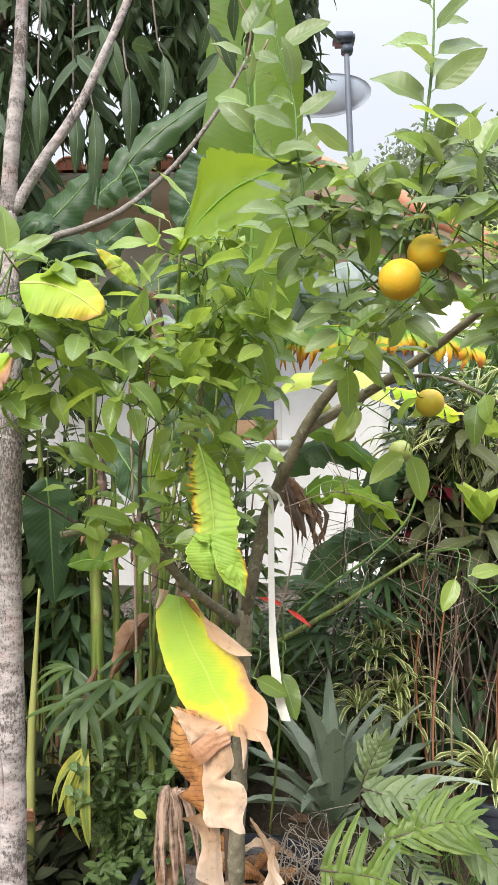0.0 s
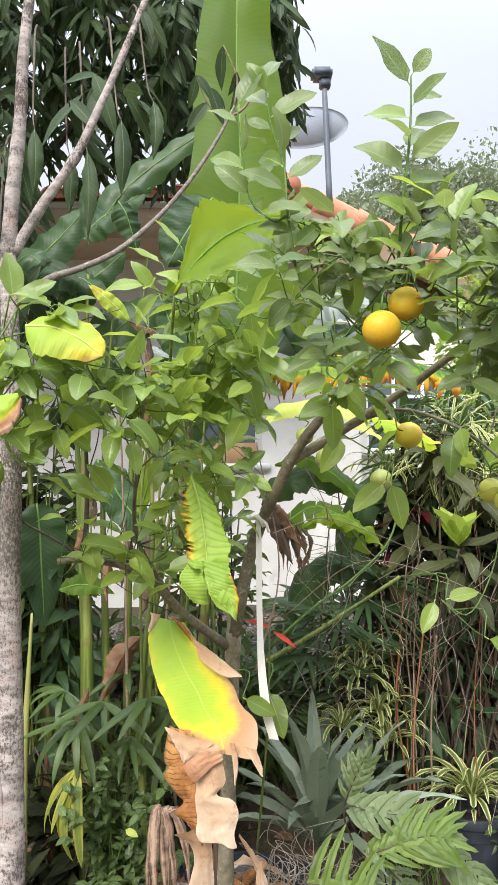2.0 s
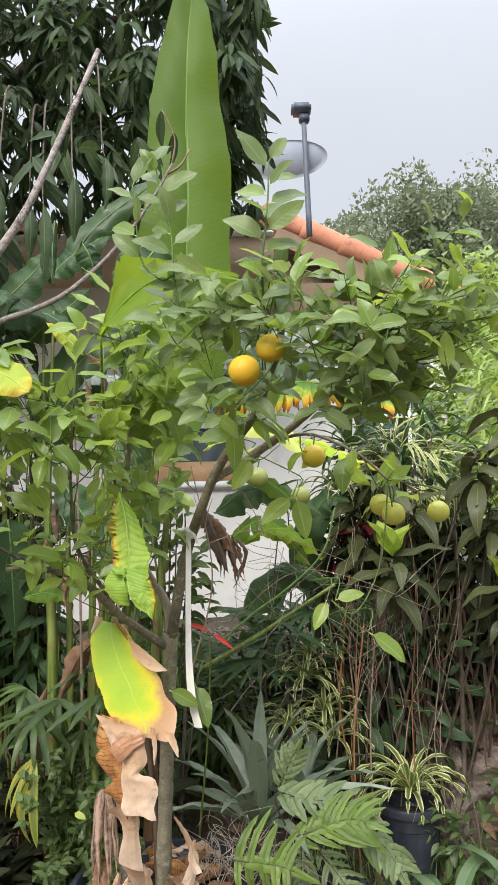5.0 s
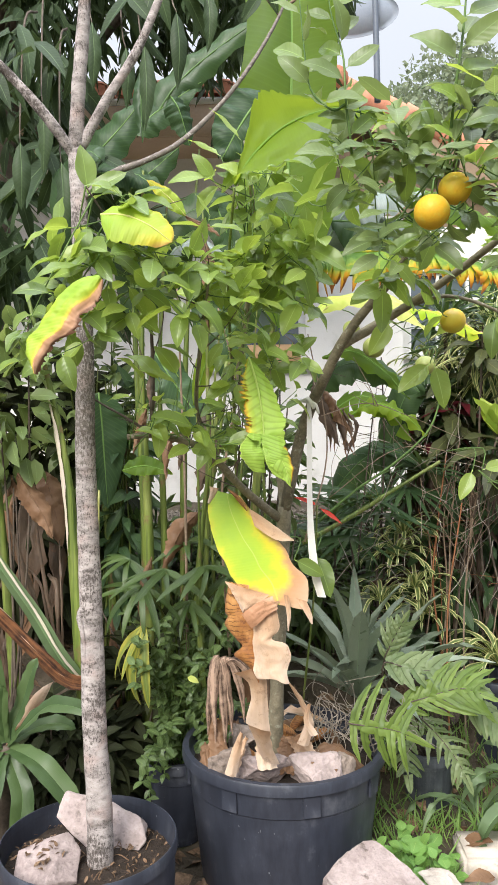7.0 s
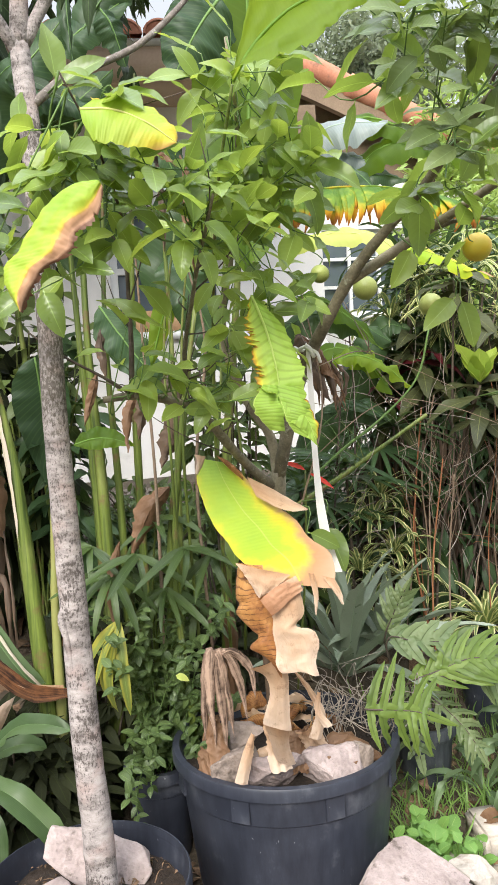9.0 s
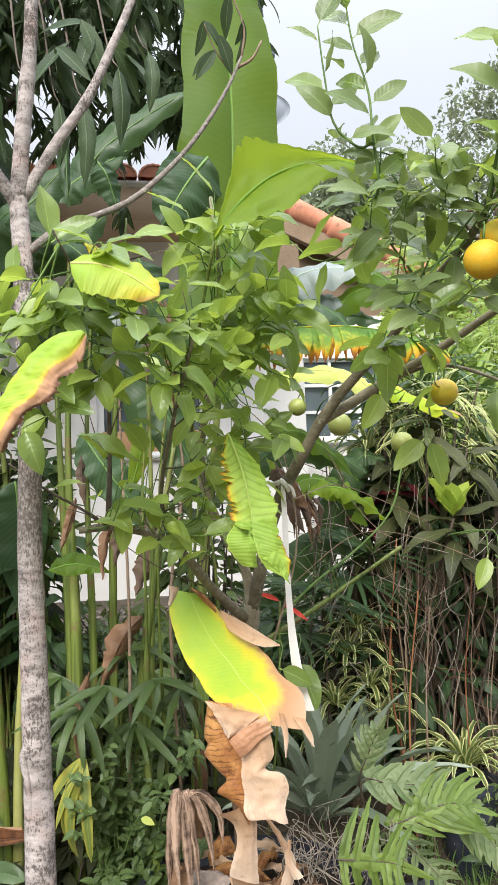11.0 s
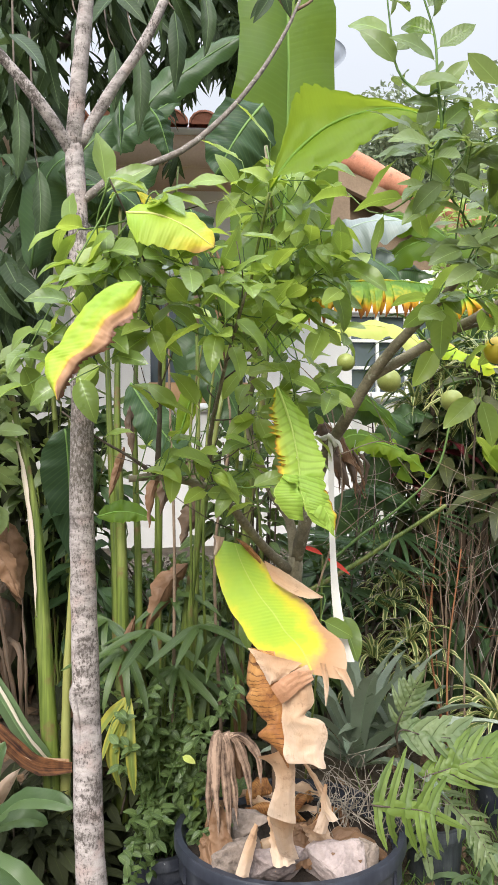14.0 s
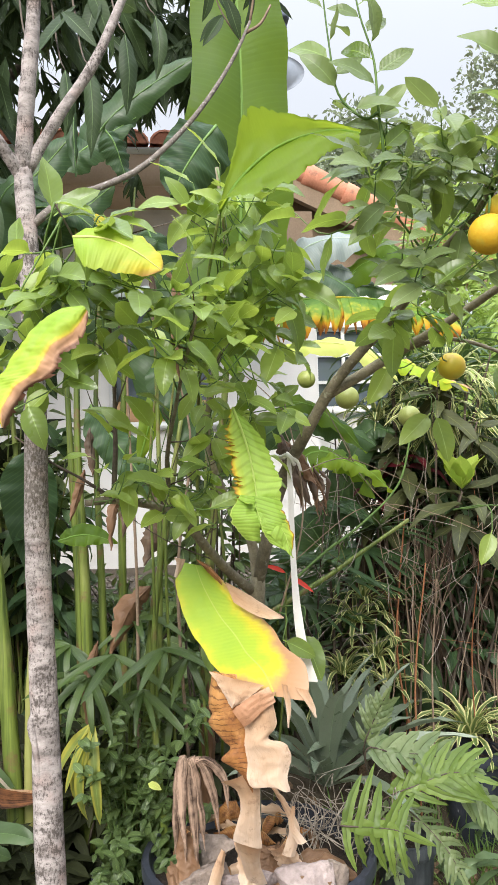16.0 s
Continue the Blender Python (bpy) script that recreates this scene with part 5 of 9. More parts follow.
        ends[name] = tube(g, pts, r0, r1, 24, 8, 0.07, k + 3)
        part("branch", g, M_DARKSTEM if name in ("leftup", "side") else M_BARK if r0 > 0.0055 else M_TWIG, tree)
    shapes = []
    for k in range(5):
        shapes.append(template(0.092, 0.043 + 0.004 * (k % 3), "ovate", 8, 2, 0.10 + 0.20 * k, 0.16 + 0.14 * (k % 3), 0.05, 0.20 * (k - 2), 0.010))
    meshes = []
    for mat in (M_CITRUS, M_CITRUS_NEW, M_CITRUS_DULL):
        row = []
        for s in shapes:
            me = Geo().add(*s).mesh("leaf")
            me.materials.append(mat)
            row.append(me)
        meshes.append(row)
    rng = random.Random(11)
    count = 0
    rest = {0: Geo(), 1: Geo(), 2: Geo()}
    # clusters: where the twigs start, the cluster's middle, its half sizes, leaves, share of young leaves, size
    clusters = (
        ("leftup", (-0.50, 1.46, 1.77), (0.12, 0.12, 0.10), 40, 0.22, 0.98), ("leftup", (-0.42, 1.50, 1.93), (0.13, 0.12, 0.10), 34, 0.37, 1.0),
        ("leftup", (-0.32, 1.56, 1.83), (0.13, 0.12, 0.08), 30, 0.32, 0.98), ("low", (-0.24, 1.60, 1.92), (0.15, 0.12, 0.11), 44, 0.37, 0.98),
        ("low", (-0.17, 1.66, 1.77), (0.11, 0.12, 0.07), 9, 0.32, 1.1),
        ("left", (-0.21, 1.78, 1.53), (0.10, 0.1, 0.07), 5, 0.47, 1.1), ("low", (-0.13, 1.78, 1.50), (0.10, 0.08, 0.12), 13, 0.42, 1.02),
        ("stem", (-0.08, 1.88, 1.95), (0.12, 0.1, 0.10), 26, 0.15, 1.1), ("stem", (-0.12, 1.86, 2.12), (0.08, 0.1, 0.06), 7, 0.2, 1.0),
        ("stem", (0.03, 1.90, 1.82), (0.12, 0.1, 0.09), 23, 0.15, 1.08), ("mid", (0.05, 1.50, 2.02), (0.12, 0.13, 0.10), 13, 0.15, 1.0),
        ("mid", (0.10, 1.27, 2.06), (0.11, 0.09, 0.06), 16, 0.05, 0.80), ("mid", (0.14, 1.25, 1.96), (0.10, 0.09, 0.07), 34, 0.05, 0.78),
        ("up", (0.22, 1.24, 2.00), (0.10, 0.1, 0.07), 34, 0.05, 0.78), ("up", (0.22, 1.18, 1.79), (0.08, 0.08, 0.07), 38, 0.0, 0.74),
        ("up", (0.30, 1.18, 1.97), (0.09, 0.09, 0.08), 46, 0.12, 0.72), ("right", (0.37, 1.12, 2.0), (0.09, 0.1, 0.08), 46, 0.15, 0.72),
        ("right", (0.46, 1.06, 1.97), (0.10, 0.1, 0.08), 57, 0.2, 0.72), ("right", (0.56, 1.05, 1.94), (0.10, 0.1, 0.09), 62, 0.25, 0.72),
        ("right", (0.40, 1.10, 1.84), (0.09, 0.1, 0.06), 45, 0.05, 0.74), ("right", (0.52, 1.25, 1.85), (0.10, 0.1, 0.06), 45, 0.2, 0.74),
        ("right", (0.68, 1.2, 1.95), (0.10, 0.12, 0.09), 42, 0.3, 0.92), ("droop", (0.42, 1.72, 1.72), (0.10, 0.08, 0.08), 16, 0.6, 1.00),
        ("droop", (0.60, 1.66, 1.65), (0.10, 0.08, 0.05), 10, 0.8, 0.95), ("up", (0.27, 1.62, 1.78), (0.10, 0.1, 0.08), 28, 0.1, 1.03),
        ("right", (0.60, 1.20, 2.06), (0.10, 0.1, 0.07), 40, 0.2, 0.70), ("right", (0.74, 1.16, 1.92), (0.10, 0.1, 0.08), 44, 0.25, 0.70),
        ("right", (0.70, 1.12, 2.08), (0.10, 0.1, 0.07), 40, 0.25, 0.70),
        ("left", (-0.34, 1.80, 1.62), (0.10, 0.08, 0.10), 6, 0.65, 0.92), ("left", (-0.25, 1.84, 1.44), (0.09, 0.08, 0.07), 4, 0.7, 0.9), ("stem", (-0.02, 1.95, 1.70), (0.08, 0.08, 0.10), 12, 0.5, 0.9), ("stem", (-0.16, 1.92, 1.74), (0.08, 0.08, 0.10), 12, 0.6, 0.9),
        ("left", (-0.24, 1.76, 1.53), (0.08, 0.06, 0.06), 15, 0.9, 1.0), ("left", (-0.30, 1.74, 1.60), (0.06, 0.06, 0.05), 9, 0.7, 1.0), ("leftup", (-0.60, 1.45, 1.72), (0.09, 0.10, 0.10), 30, 0.25, 0.96),
        ("stem", (-0.10, 1.84, 1.62), (0.10, 0.08, 0.08), 18, 0.6, 0.9), ("stem", (0.0, 1.88, 1.60), (0.08, 0.08, 0.08), 12, 0.6, 0.85),
        ("stem", (-0.15, 1.76, 2.16), (0.07, 0.07, 0.05), 13, 0.6, 1.05), ("stem", (-0.066, 1.75, 2.12), (0.07, 0.07, 0.05), 13, 0.6, 1.1), ("stem", (0.0, 1.76, 2.02), (0.06, 0.07, 0.06), 14, 0.5, 1.15),
        ("stem", (-0.10, 1.74, 1.91), (0.08, 0.07, 0.06), 13, 0.55, 1.15), ("stem", (0.0, 1.76, 1.91), (0.06, 0.07, 0.05), 11, 0.5, 1.1), ("stem", (-0.08, 1.75, 2.05), (0.06, 0.06, 0.05), 10, 0.6, 1.05),
    )
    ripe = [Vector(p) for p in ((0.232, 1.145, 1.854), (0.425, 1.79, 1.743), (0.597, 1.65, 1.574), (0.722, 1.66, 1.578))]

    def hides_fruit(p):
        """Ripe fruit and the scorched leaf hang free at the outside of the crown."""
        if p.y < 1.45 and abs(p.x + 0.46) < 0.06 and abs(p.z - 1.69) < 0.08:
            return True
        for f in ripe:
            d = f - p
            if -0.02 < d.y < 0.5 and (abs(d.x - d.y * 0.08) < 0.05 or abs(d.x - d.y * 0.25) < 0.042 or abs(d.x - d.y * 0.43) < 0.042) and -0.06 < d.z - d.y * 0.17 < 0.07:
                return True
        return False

    for origin, mid, half, n, young, size in clusters:
        tw = Geo()
        near = sorted(ends[origin], key=lambda p: (p - Vector(mid)).length)[:9]
        twigs = max(3, n // 6)
        left = n
        for k in range(twigs):
            start = near[rng.randrange(len(near))]
            tip = Vector(mid) + Vector([h * rng.uniform(-1.1, 1.1) for h in half])
            bend = start.lerp(tip, 0.5) + Vector((rng.gauss(0, 0.03), rng.gauss(0, 0.03), rng.gauss(-0.02, 0.03)))
            q = tube(tw, [start, bend, tip], 0.0022, 0.0010, 8, 5, 0.0, k)
            here = left // (twigs - k)
            left -= here
            for i in range(here):
                f = 1.0 - 0.75 * (i / max(1, here)) ** 1.2
                x = f * 8
                j = min(int(x), 7)
                at = q[j].lerp(q[j + 1], x - j)
                run = (q[j + 1] - q[j]).normalized()
                # leaves stand round the twig in a spiral, their faces towards its tip and the light
                turn = 2.4 * i + rng.uniform(-0.5, 0.5)
                flat = run.cross(Vector((0.2, 0.1, 1))).normalized()
                spread = flat * math.cos(turn) + run.cross(flat) * math.sin(turn)
                way = (run * (0.9 if i == 0 else 0.4) + spread * Vector((1.0, 0.85, 0.6)) + rnd_dir(rng) * 0.25 + Vector((0, -0.10, 0.12 if mid[0] > 0 and mid[1] < 1.4 else -0.08))).normalized()
                up = run * 0.5 + Vector((rng.gauss(0, 0.35), rng.gauss(-0.5, 0.3), 0.9))
                kind = 1 if rng.random() < young else 2 if mid[1] < 1.36 and mid[0] > 0 and rng.random() < 0.75 else 0
                v = rng.randrange(5)
                m = aim(at, way, up, size * rng.uniform(0.72, 1.15))
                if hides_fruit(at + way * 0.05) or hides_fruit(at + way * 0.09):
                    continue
                if count < 300 and rng.random() < 0.42:
                    part("leaf", meshes[kind][v], None, tree, m=m)
                    count += 1
                else:
                    rest[kind].add(*shapes[v], m)
        part("twig", tw, M_TWIG, tree, kind="stuff")
    for k, mat in ((0, M_CITRUS), (1, M_CITRUS_NEW), (2, M_CITRUS_DULL)):
        part("foliage", rest[k], mat, tree, kind="stuff")
    # upright shoots that carry single leaves against the sky
    for name, first, n, size in (("sprig", 0.34, 11, 0.95), ("shoot", 0.25, 14, 0.86), ("side_shoot", 0.2, 11, 0.82)):
        q = ends[name]
        for i in range(n):
            x = 24 * (first + (1 - first) * i / (n - 1)) - 0.01
            j = int(x)
            at, run, turn = q[j].lerp(q[j + 1], x - j), (q[j + 1] - q[j]).normalized(), 2.4 * i + 0.6
            way = Vector((math.cos(turn) + (0.35 if name == "sprig" else 0.0), 0.55 * math.sin(turn) - 0.1, 0.05 + 0.75 * rng.random())) + run * (1.2 if i == n - 1 else 0.0)
            part("leaf", meshes[2 if i % 6 else 0][rng.randrange(5)], None, tree, m=aim(at, way, (rng.gauss(0, 0.3), -0.9, 0.5), size * rng.uniform(0.65, 1.1)))
    # single leaves that stand apart on thin shoots
    shoots = Geo()
    for at, way, up, size, kind in (((-0.472, 1.50, 2.005), (-0.08, 0.0, 1.0), (0.5, -0.8, 0.1), 1.15, 0), ((-0.47, 1.50, 2.0), (0.55, -0.1, 0.35), (0.1, -0.9, 0.5), 1.0, 0), ((0.36, 1.77, 1.63), (-0.5, -0.2, -0.4), (0.1, -1, 0.5), 1.15, 1), ((0.37, 1.77, 1.63), (0.25, -0.2, -1), (0.2, -1, 0.3), 1.2, 1),
                                    ((0.43, 1.62, 1.36), (-0.3, -0.2, -0.6), (0.1, -1, 0.6), 0.8, 1), ((0.45, 1.61, 1.36), (0.7, -0.1, 0.2), (0, -1, 0.8), 0.75, 1),
                                    ((0.53, 1.60, 1.28), (0.8, -0.1, -0.55), (0.3, -0.7, 0.8), 1.15, 1), ((0.07, 1.97, 1.10), (0.3, -0.3, -0.8), (0.2, -1, 0.4), 1.3, 0),
                                    ((0.004, 1.872, 1.10), (0.8, 0.02, -0.42), (0.25, -1, 0.35), 0.95, 0), ((-0.16, 2.02, 1.1), (-0.05, -0.3, -1), (-0.3, -1, 0.2), 1.0, 0)):
        part("leaf", meshes[kind][1], None, tree, m=aim(at, way, up, size))
        tube(shoots, [at, Vector(at) + Vector((0.02, 0.06, 0.05)), Vector(at) + Vector((-0.03, 0.14, 0.04))], 0.0012, 0.002, 6, 5)
    tube(shoots, [(0.60, 1.62, 1.66), (0.57, 1.62, 1.45), (0.50, 1.6, 1.33), (0.44, 1.61, 1.36)], 0.002, 0.0012, 14, 5)
    tube(shoots, [(0.44, 1.61, 1.36), (0.50, 1.6, 1.30), (0.53, 1.6, 1.28)], 0.0012, 0.001, 6, 5)
    part("twig", shoots, M_TWIG, tree, kind="stuff")
    # bare dark twigs inside the crown
    bare = Geo()
    stems = [p for name in ("left", "stem", "low", "leftup") for p in ends[name][6:22]]
    for k in range(44):
        a = stems[rng.randrange(len(stems))]
        b = a + Vector((rng.gauss(0.02, 0.10), rng.gauss(-0.02, 0.05), rng.uniform(0.02, 0.17)))
        tube(bare, [a, a.lerp(b, 0.5) + rnd_dir(rng) * 0.015, b], 0.0021, 0.0009, 8, 5)
    part("bare_twig", bare, M_DARKSTEM, tree, kind="stuff")
    # fruit
    for at, r, mat, label in (((0.232, 1.145, 1.854), 0.0325, M_ORANGE, "ripe orange fruit"), ((0.287, 1.20, 1.912), 0.031, M_ORANGE, "ripe orange fruit half hidden by leaves"),
                              ((0.425, 1.79, 1.743), 0.034, M_YFRUIT, "yellow ripening fruit"), ((0.275, 2.21, 1.717), 0.035, M_GFRUIT, "green unripe fruit"),
                              ((0.262, 2.72, 1.84), 0.033, M_GFRUIT, "green unripe fruit"), ((0.405, 2.05, 1.645), 0.031, M_GFRUIT, "green unripe fruit"),
                              ((0.615, 1.65, 1.574), 0.031, M_LFRUIT, "pale yellow-green fruit"), ((0.590, 1.69, 1.60), 0.030, M_LFRUIT, "pale yellow-green fruit"),
                              ((0.735, 1.66, 1.578), 0.0295, M_LFRUIT, "pale yellow-green fruit"), ((0.48, 1.10, 1.91), 0.015, M_GFRUIT, "small green unripe fruit"), ((0.54, 1.14, 1.90), 0.014, M_GFRUIT, "small green unripe fruit")):
        prof = [(max(0.0008, r * math.sin(math.pi * i / 14)), -r * 0.96 * math.cos(math.pi * i / 14)) for i in range(15)]
        g = lathe(prof, at, 22, 0.02, at[0])
        fruit = part("fruit", g, mat, tree, label)
        g = Geo()
        near = min((p for q in ends.values() for p in q), key=lambda p: (p - Vector(at)).length + (0.3 if p.z < at[2] else 0))
        top = Vector(at) + Vector((0, 0, r * 0.9))
        tube(g, [top, top + Vector((0.004, 0.0, 0.03)), near.lerp(top, 0.4) + Vector((0, 0, 0.015)), near], 0.0022, 0.0018, 8, 5)
        part("stalk", g, M_TWIG, fruit)


citrus()


def ribbon():
    g = Geo()
    pts = spline([(0.056, 1.995, 1.545), (0.056, 1.985, 1.46), (0.054, 1.97, 1.3), (0.056, 1.95, 1.16), (0.066, 1.93, 1.05), (0.083, 1.915, 0.985)], 30)
    verts, faces, uvs = [], [], []
    for i, p in enumerate(pts):
        s = i / 30
        w = 0.005 + 0.0068 * min(1, s * 1.6) + 0.002 * math.sin(s * 9)
        a = 0.5 * math.sin(s * 5 + 0.4)
        d = Vector((math.cos(a), math.sin(a), 0)) * w
        for k, o in ((-1, 0.0), (0, 0.002), (1, 0.0)):
            verts.append(tuple(p + d * k + Vector((0, -o, 0))))
            uvs.append((0.5 + k * 0.5, s))
    for i in range(30):
        for j in range(2):
            faces.append((i * 3 + j, i * 3 + j + 1, i * 3 + j + 4, i * 3 + j + 3))
    g.add(verts, faces, uvs)
    tie = thing("ribbon", (0.056, 2.0, 1.545), "white cloth ribbon knotted round a citrus branch", "ribbon")
    part("strip", g, M_RIBBON, tie)
    g = Geo()
    loop = [(0.056 + 0.03 * math.cos(w), 2.02 + 0.03 * math.sin(w), 1.545 + 0.004 * math.sin(3 * w)) for w in [2 * math.pi * i / 10 for i in range(11)]]
    tube(g, loop, 0.005, 0.005, 30, 6)
    tube(g, [(0.048, 1.988, 1.55), (0.06, 1.983, 1.54), (0.07, 1.986, 1.52)], 0.008, 0.005, 6, 7)
    tube(g, [(0.06, 1.985, 1.54), (0.075, 1.975, 1.53), (0.083, 1.975, 1.505)], 0.005, 0.004, 6, 6)
    part("knot", g, M_RIBBON, tie)


ribbon()


# ---- the young banana with its withered leaf, in the large pot ----
def withered_banana():
    plant = thing("young_banana_plant", (-0.12, 2.16, 0.40), "young banana plant with one yellowing, half withered leaf", "plant")
    g = Geo()
    tube(g, [(-0.065, 2.20, 0.38), (-0.075, 2.18, 0.7), (-0.11, 2.13, 1.0), (-0.20, 2.09, 1.25)], 0.012, 0.006, 14, 8, 0.05)
    part("stalk", g, M_DARKDEAD, plant)
    pieces = (
        ("leaf", [(-0.231, 2.07, 1.279), (-0.244, 2.01, 1.222), (-0.221, 1.95, 1.137), (-0.189, 1.896, 1.088), (-0.162, 1.838, 1.05), (-0.111, 1.78, 1.016)],
         [(-0.150, 2.06, 1.261), (-0.109, 2.0, 1.213), (-0.062, 1.94, 1.163), (-0.022, 1.88, 1.132), (0.0, 1.82, 1.094), (0.035, 1.76, 1.064), (0.03, 1.70, 1.0)], 0.012, 0.004, M_FADE, "green and yellow leaf blade scorched tan at its edges"),
        ("torn_edge", [(-0.122, 1.965, 1.233), (-0.077, 1.918, 1.21), (-0.03, 1.872, 1.18), (0.004, 1.835, 1.16)], [(-0.106, 1.925, 1.187), (-0.068, 1.888, 1.165), (-0.035, 1.852, 1.155), (0.002, 1.83, 1.158)], -0.008, 0.003, M_DRAPE, "dry tan curl along the blade's edge"),
        ("torn_edge", [(-0.245, 2.075, 1.29), (-0.24, 2.05, 1.275), (-0.247, 2.03, 1.245)], [(-0.215, 2.07, 1.283), (-0.225, 2.05, 1.262), (-0.24, 2.03, 1.24)], 0.006, 0.003, M_DRAPE, "dry tan curl along the blade's edge"),
        ("torn_edge", [(-0.19, 2.06, 1.285), (-0.16, 2.03, 1.27), (-0.13, 2.0, 1.24)], [(-0.175, 2.05, 1.268), (-0.155, 2.03, 1.245), (-0.128, 1.995, 1.22)], 0.012, 0.005, M_RUST, "dry brown curl along the blade's edge"),
        ("withered_fold", [(-0.172, 1.80, 1.055), (-0.178, 1.79, 1.030), (-0.185, 1.785, 0.981), (-0.178, 1.785, 0.962), (-0.185, 1.782, 0.941), (-0.157, 1.78, 0.905), (-0.139, 1.775, 0.887), (-0.162, 1.772, 0.864), (-0.133, 1.77, 0.845), (-0.112, 1.765, 0.822), (-0.098, 1.76, 0.796)],
         [(-0.120, 1.775, 1.05), (-0.108, 1.770, 1.005), (-0.098, 1.765, 0.95), (-0.095, 1.758, 0.885), (-0.094, 1.752, 0.80)], 0.012, 0.007, M_RUST, "rust-brown limp fold of the withered leaf"),
        ("withered_fold", [(-0.182, 1.765, 1.062), (-0.165, 1.758, 1.035), (-0.150, 1.753, 1.008), (-0.137, 1.75, 0.984)], [(-0.065, 1.735, 1.032), (-0.085, 1.735, 1.016), (-0.110, 1.742, 0.998), (-0.134, 1.75, 0.983)], 0.008, 0.005, M_DRAPE, "pale tan limp fold of the withered leaf"),
        ("withered_fold", [(-0.112, 1.755, 1.0), (-0.113, 1.75, 0.969), (-0.108, 1.745, 0.93), (-0.110, 1.742, 0.903), (-0.106, 1.738, 0.87), (-0.109, 1.735, 0.834), (-0.096, 1.73, 0.813), (-0.060, 1.72, 0.822)],
         [(-0.040, 1.722, 1.02), (-0.046, 1.72, 1.0), (-0.041, 1.72, 0.948), (-0.060, 1.72, 0.920), (-0.022, 1.718, 0.905), (-0.012, 1.715, 0.871), (-0.022, 1.712, 0.84), (-0.016, 1.71, 0.805)], 0.012, 0.0075, M_DRAPE, "pale tan limp fold of the withered leaf"),
        ("withered_fold", [(-0.138, 1.722, 0.985), (-0.118, 1.714, 1.002), (-0.09, 1.707, 1.022), (-0.058, 1.702, 1.036)], [(-0.113, 1.72, 0.948), (-0.095, 1.712, 0.962), (-0.072, 1.705, 0.985), (-0.044, 1.702, 1.004)], 0.004, 0.003, M_SALMON, "salmon-brown fold of the withered leaf"),
        ("withered_fold", [(-0.163, 1.78, 0.813), (-0.128, 1.795, 0.787), (-0.117, 1.81, 0.742), (-0.129, 1.825, 0.689), (-0.135, 1.84, 0.655)], [(-0.08, 1.76, 0.845), (-0.075, 1.787, 0.784), (-0.072, 1.813, 0.716), (-0.067, 1.84, 0.631)], 0.010, 0.004, M_DRAPE, "pale tan limp fold of the withered leaf"),
        ("withered_fold", [(-0.133, 1.845, 0.66), (-0.111, 1.91, 0.58), (-0.091, 1.97, 0.50)], [(-0.068, 1.845, 0.64), (-0.064, 1.91, 0.565), (-0.039, 1.975, 0.48)], 0.014, 0.005, M_DRAPE, "pale tan limp fold of the withered leaf"),
        ("withered_fold", [(-0.153, 1.95, 0.589), (-0.177, 1.96, 0.533), (-0.201, 1.97, 0.454)], [(-0.144, 1.95, 0.584), (-0.152, 1.96, 0.521), (-0.168, 1.97, 0.446)], 0.008, 0.003, M_DRAPE, "pale tan limp fold of the withered leaf"),
        ("torn_edge", [(-0.03, 1.705, 1.04), (-0.023, 1.70, 0.994), (-0.02, 1.70, 0.947)], [(-0.018, 1.70, 1.038), (-0.011, 1.70, 0.993), (-0.017, 1.70, 0.947)], 0.003, 0.002, M_DRAPE, "dry tan strip torn from the blade"),
        ("torn_edge", [(0.0, 1.715, 1.03), (0.02, 1.70, 1.0), (0.04, 1.70, 0.965)], [(0.03, 1.715, 1.02), (0.042, 1.705, 0.99), (0.045, 1.70, 0.965)], 0.004, 0.003, M_DRAPE, "dry tan strip torn from the blade"),
        ("curled_leaf", [(-0.009, 2.12, 0.672), (0.025, 2.105, 0.612), (0.04, 2.09, 0.56), (0.015, 2.08, 0.50)], [(-0.007, 2.12, 0.678), (0.038, 2.107, 0.62), (0.068, 2.093, 0.555), (0.05, 2.08, 0.49)], 0.01, 0.005, M_DRAPE, "curled dry tan leaf"),
        ("curled_leaf", [(0.05, 2.10, 0.614), (0.036, 2.08, 0.569), (0.055, 2.06, 0.53)], [(0.06, 2.10, 0.614), (0.056, 2.08, 0.569), (0.08, 2.06, 0.535)], 0.006, 0.003, M_DRAPE, "curled dry tan leaf"),
    )
    for k, (name, lf, rt, bulge, crumple, mat, label) in enumerate(pieces):
        g = Geo()
        sheet(g, lf, rt, 44, 14, bulge, crumple * (0.8 if mat is M_FADE else 0.5 if name == "curled_leaf" else 0.45), 3 + k * 1.7)
        part(name, g, mat, plant, label)
    # dry strips that hang from one broken stalk
    rng = random.Random(13)
    for k, (dx, dy, low, w, mid) in enumerate(((-0.038, -0.02, 0.50, 0.034, -0.010), (-0.012, -0.05, 0.49, 0.036, -0.004), (0.014, -0.04, 0.465, 0.032, 0.002), (0.034, -0.02, 0.50, 0.026, 0.008), (0.068, -0.03, 0.55, 0.026, 0.024), (0.092, -0.02, 0.61, 0.022, 0.04))):
        a = Vector((-0.225 + 0.003 * k, 2.15 - 0.003 * k, 0.728 + 0.001 * k))
        g = Geo()
        big_leaf(g, [a, a + Vector((mid, -0.01, 0.006)), a + Vector((mid * 0.6 + dx * 0.6, dy * 0.6, (low - 0.7) * 0.5)), (a.x + dx, a.y + dy, low)], w * 1.3, (rng.gauss(0, 0.5), -1, 0.3), "lance", 24, rng.uniform(0.6, 1.3), 0, 0.002, k, ragged=0.22, crumple=0.0035)
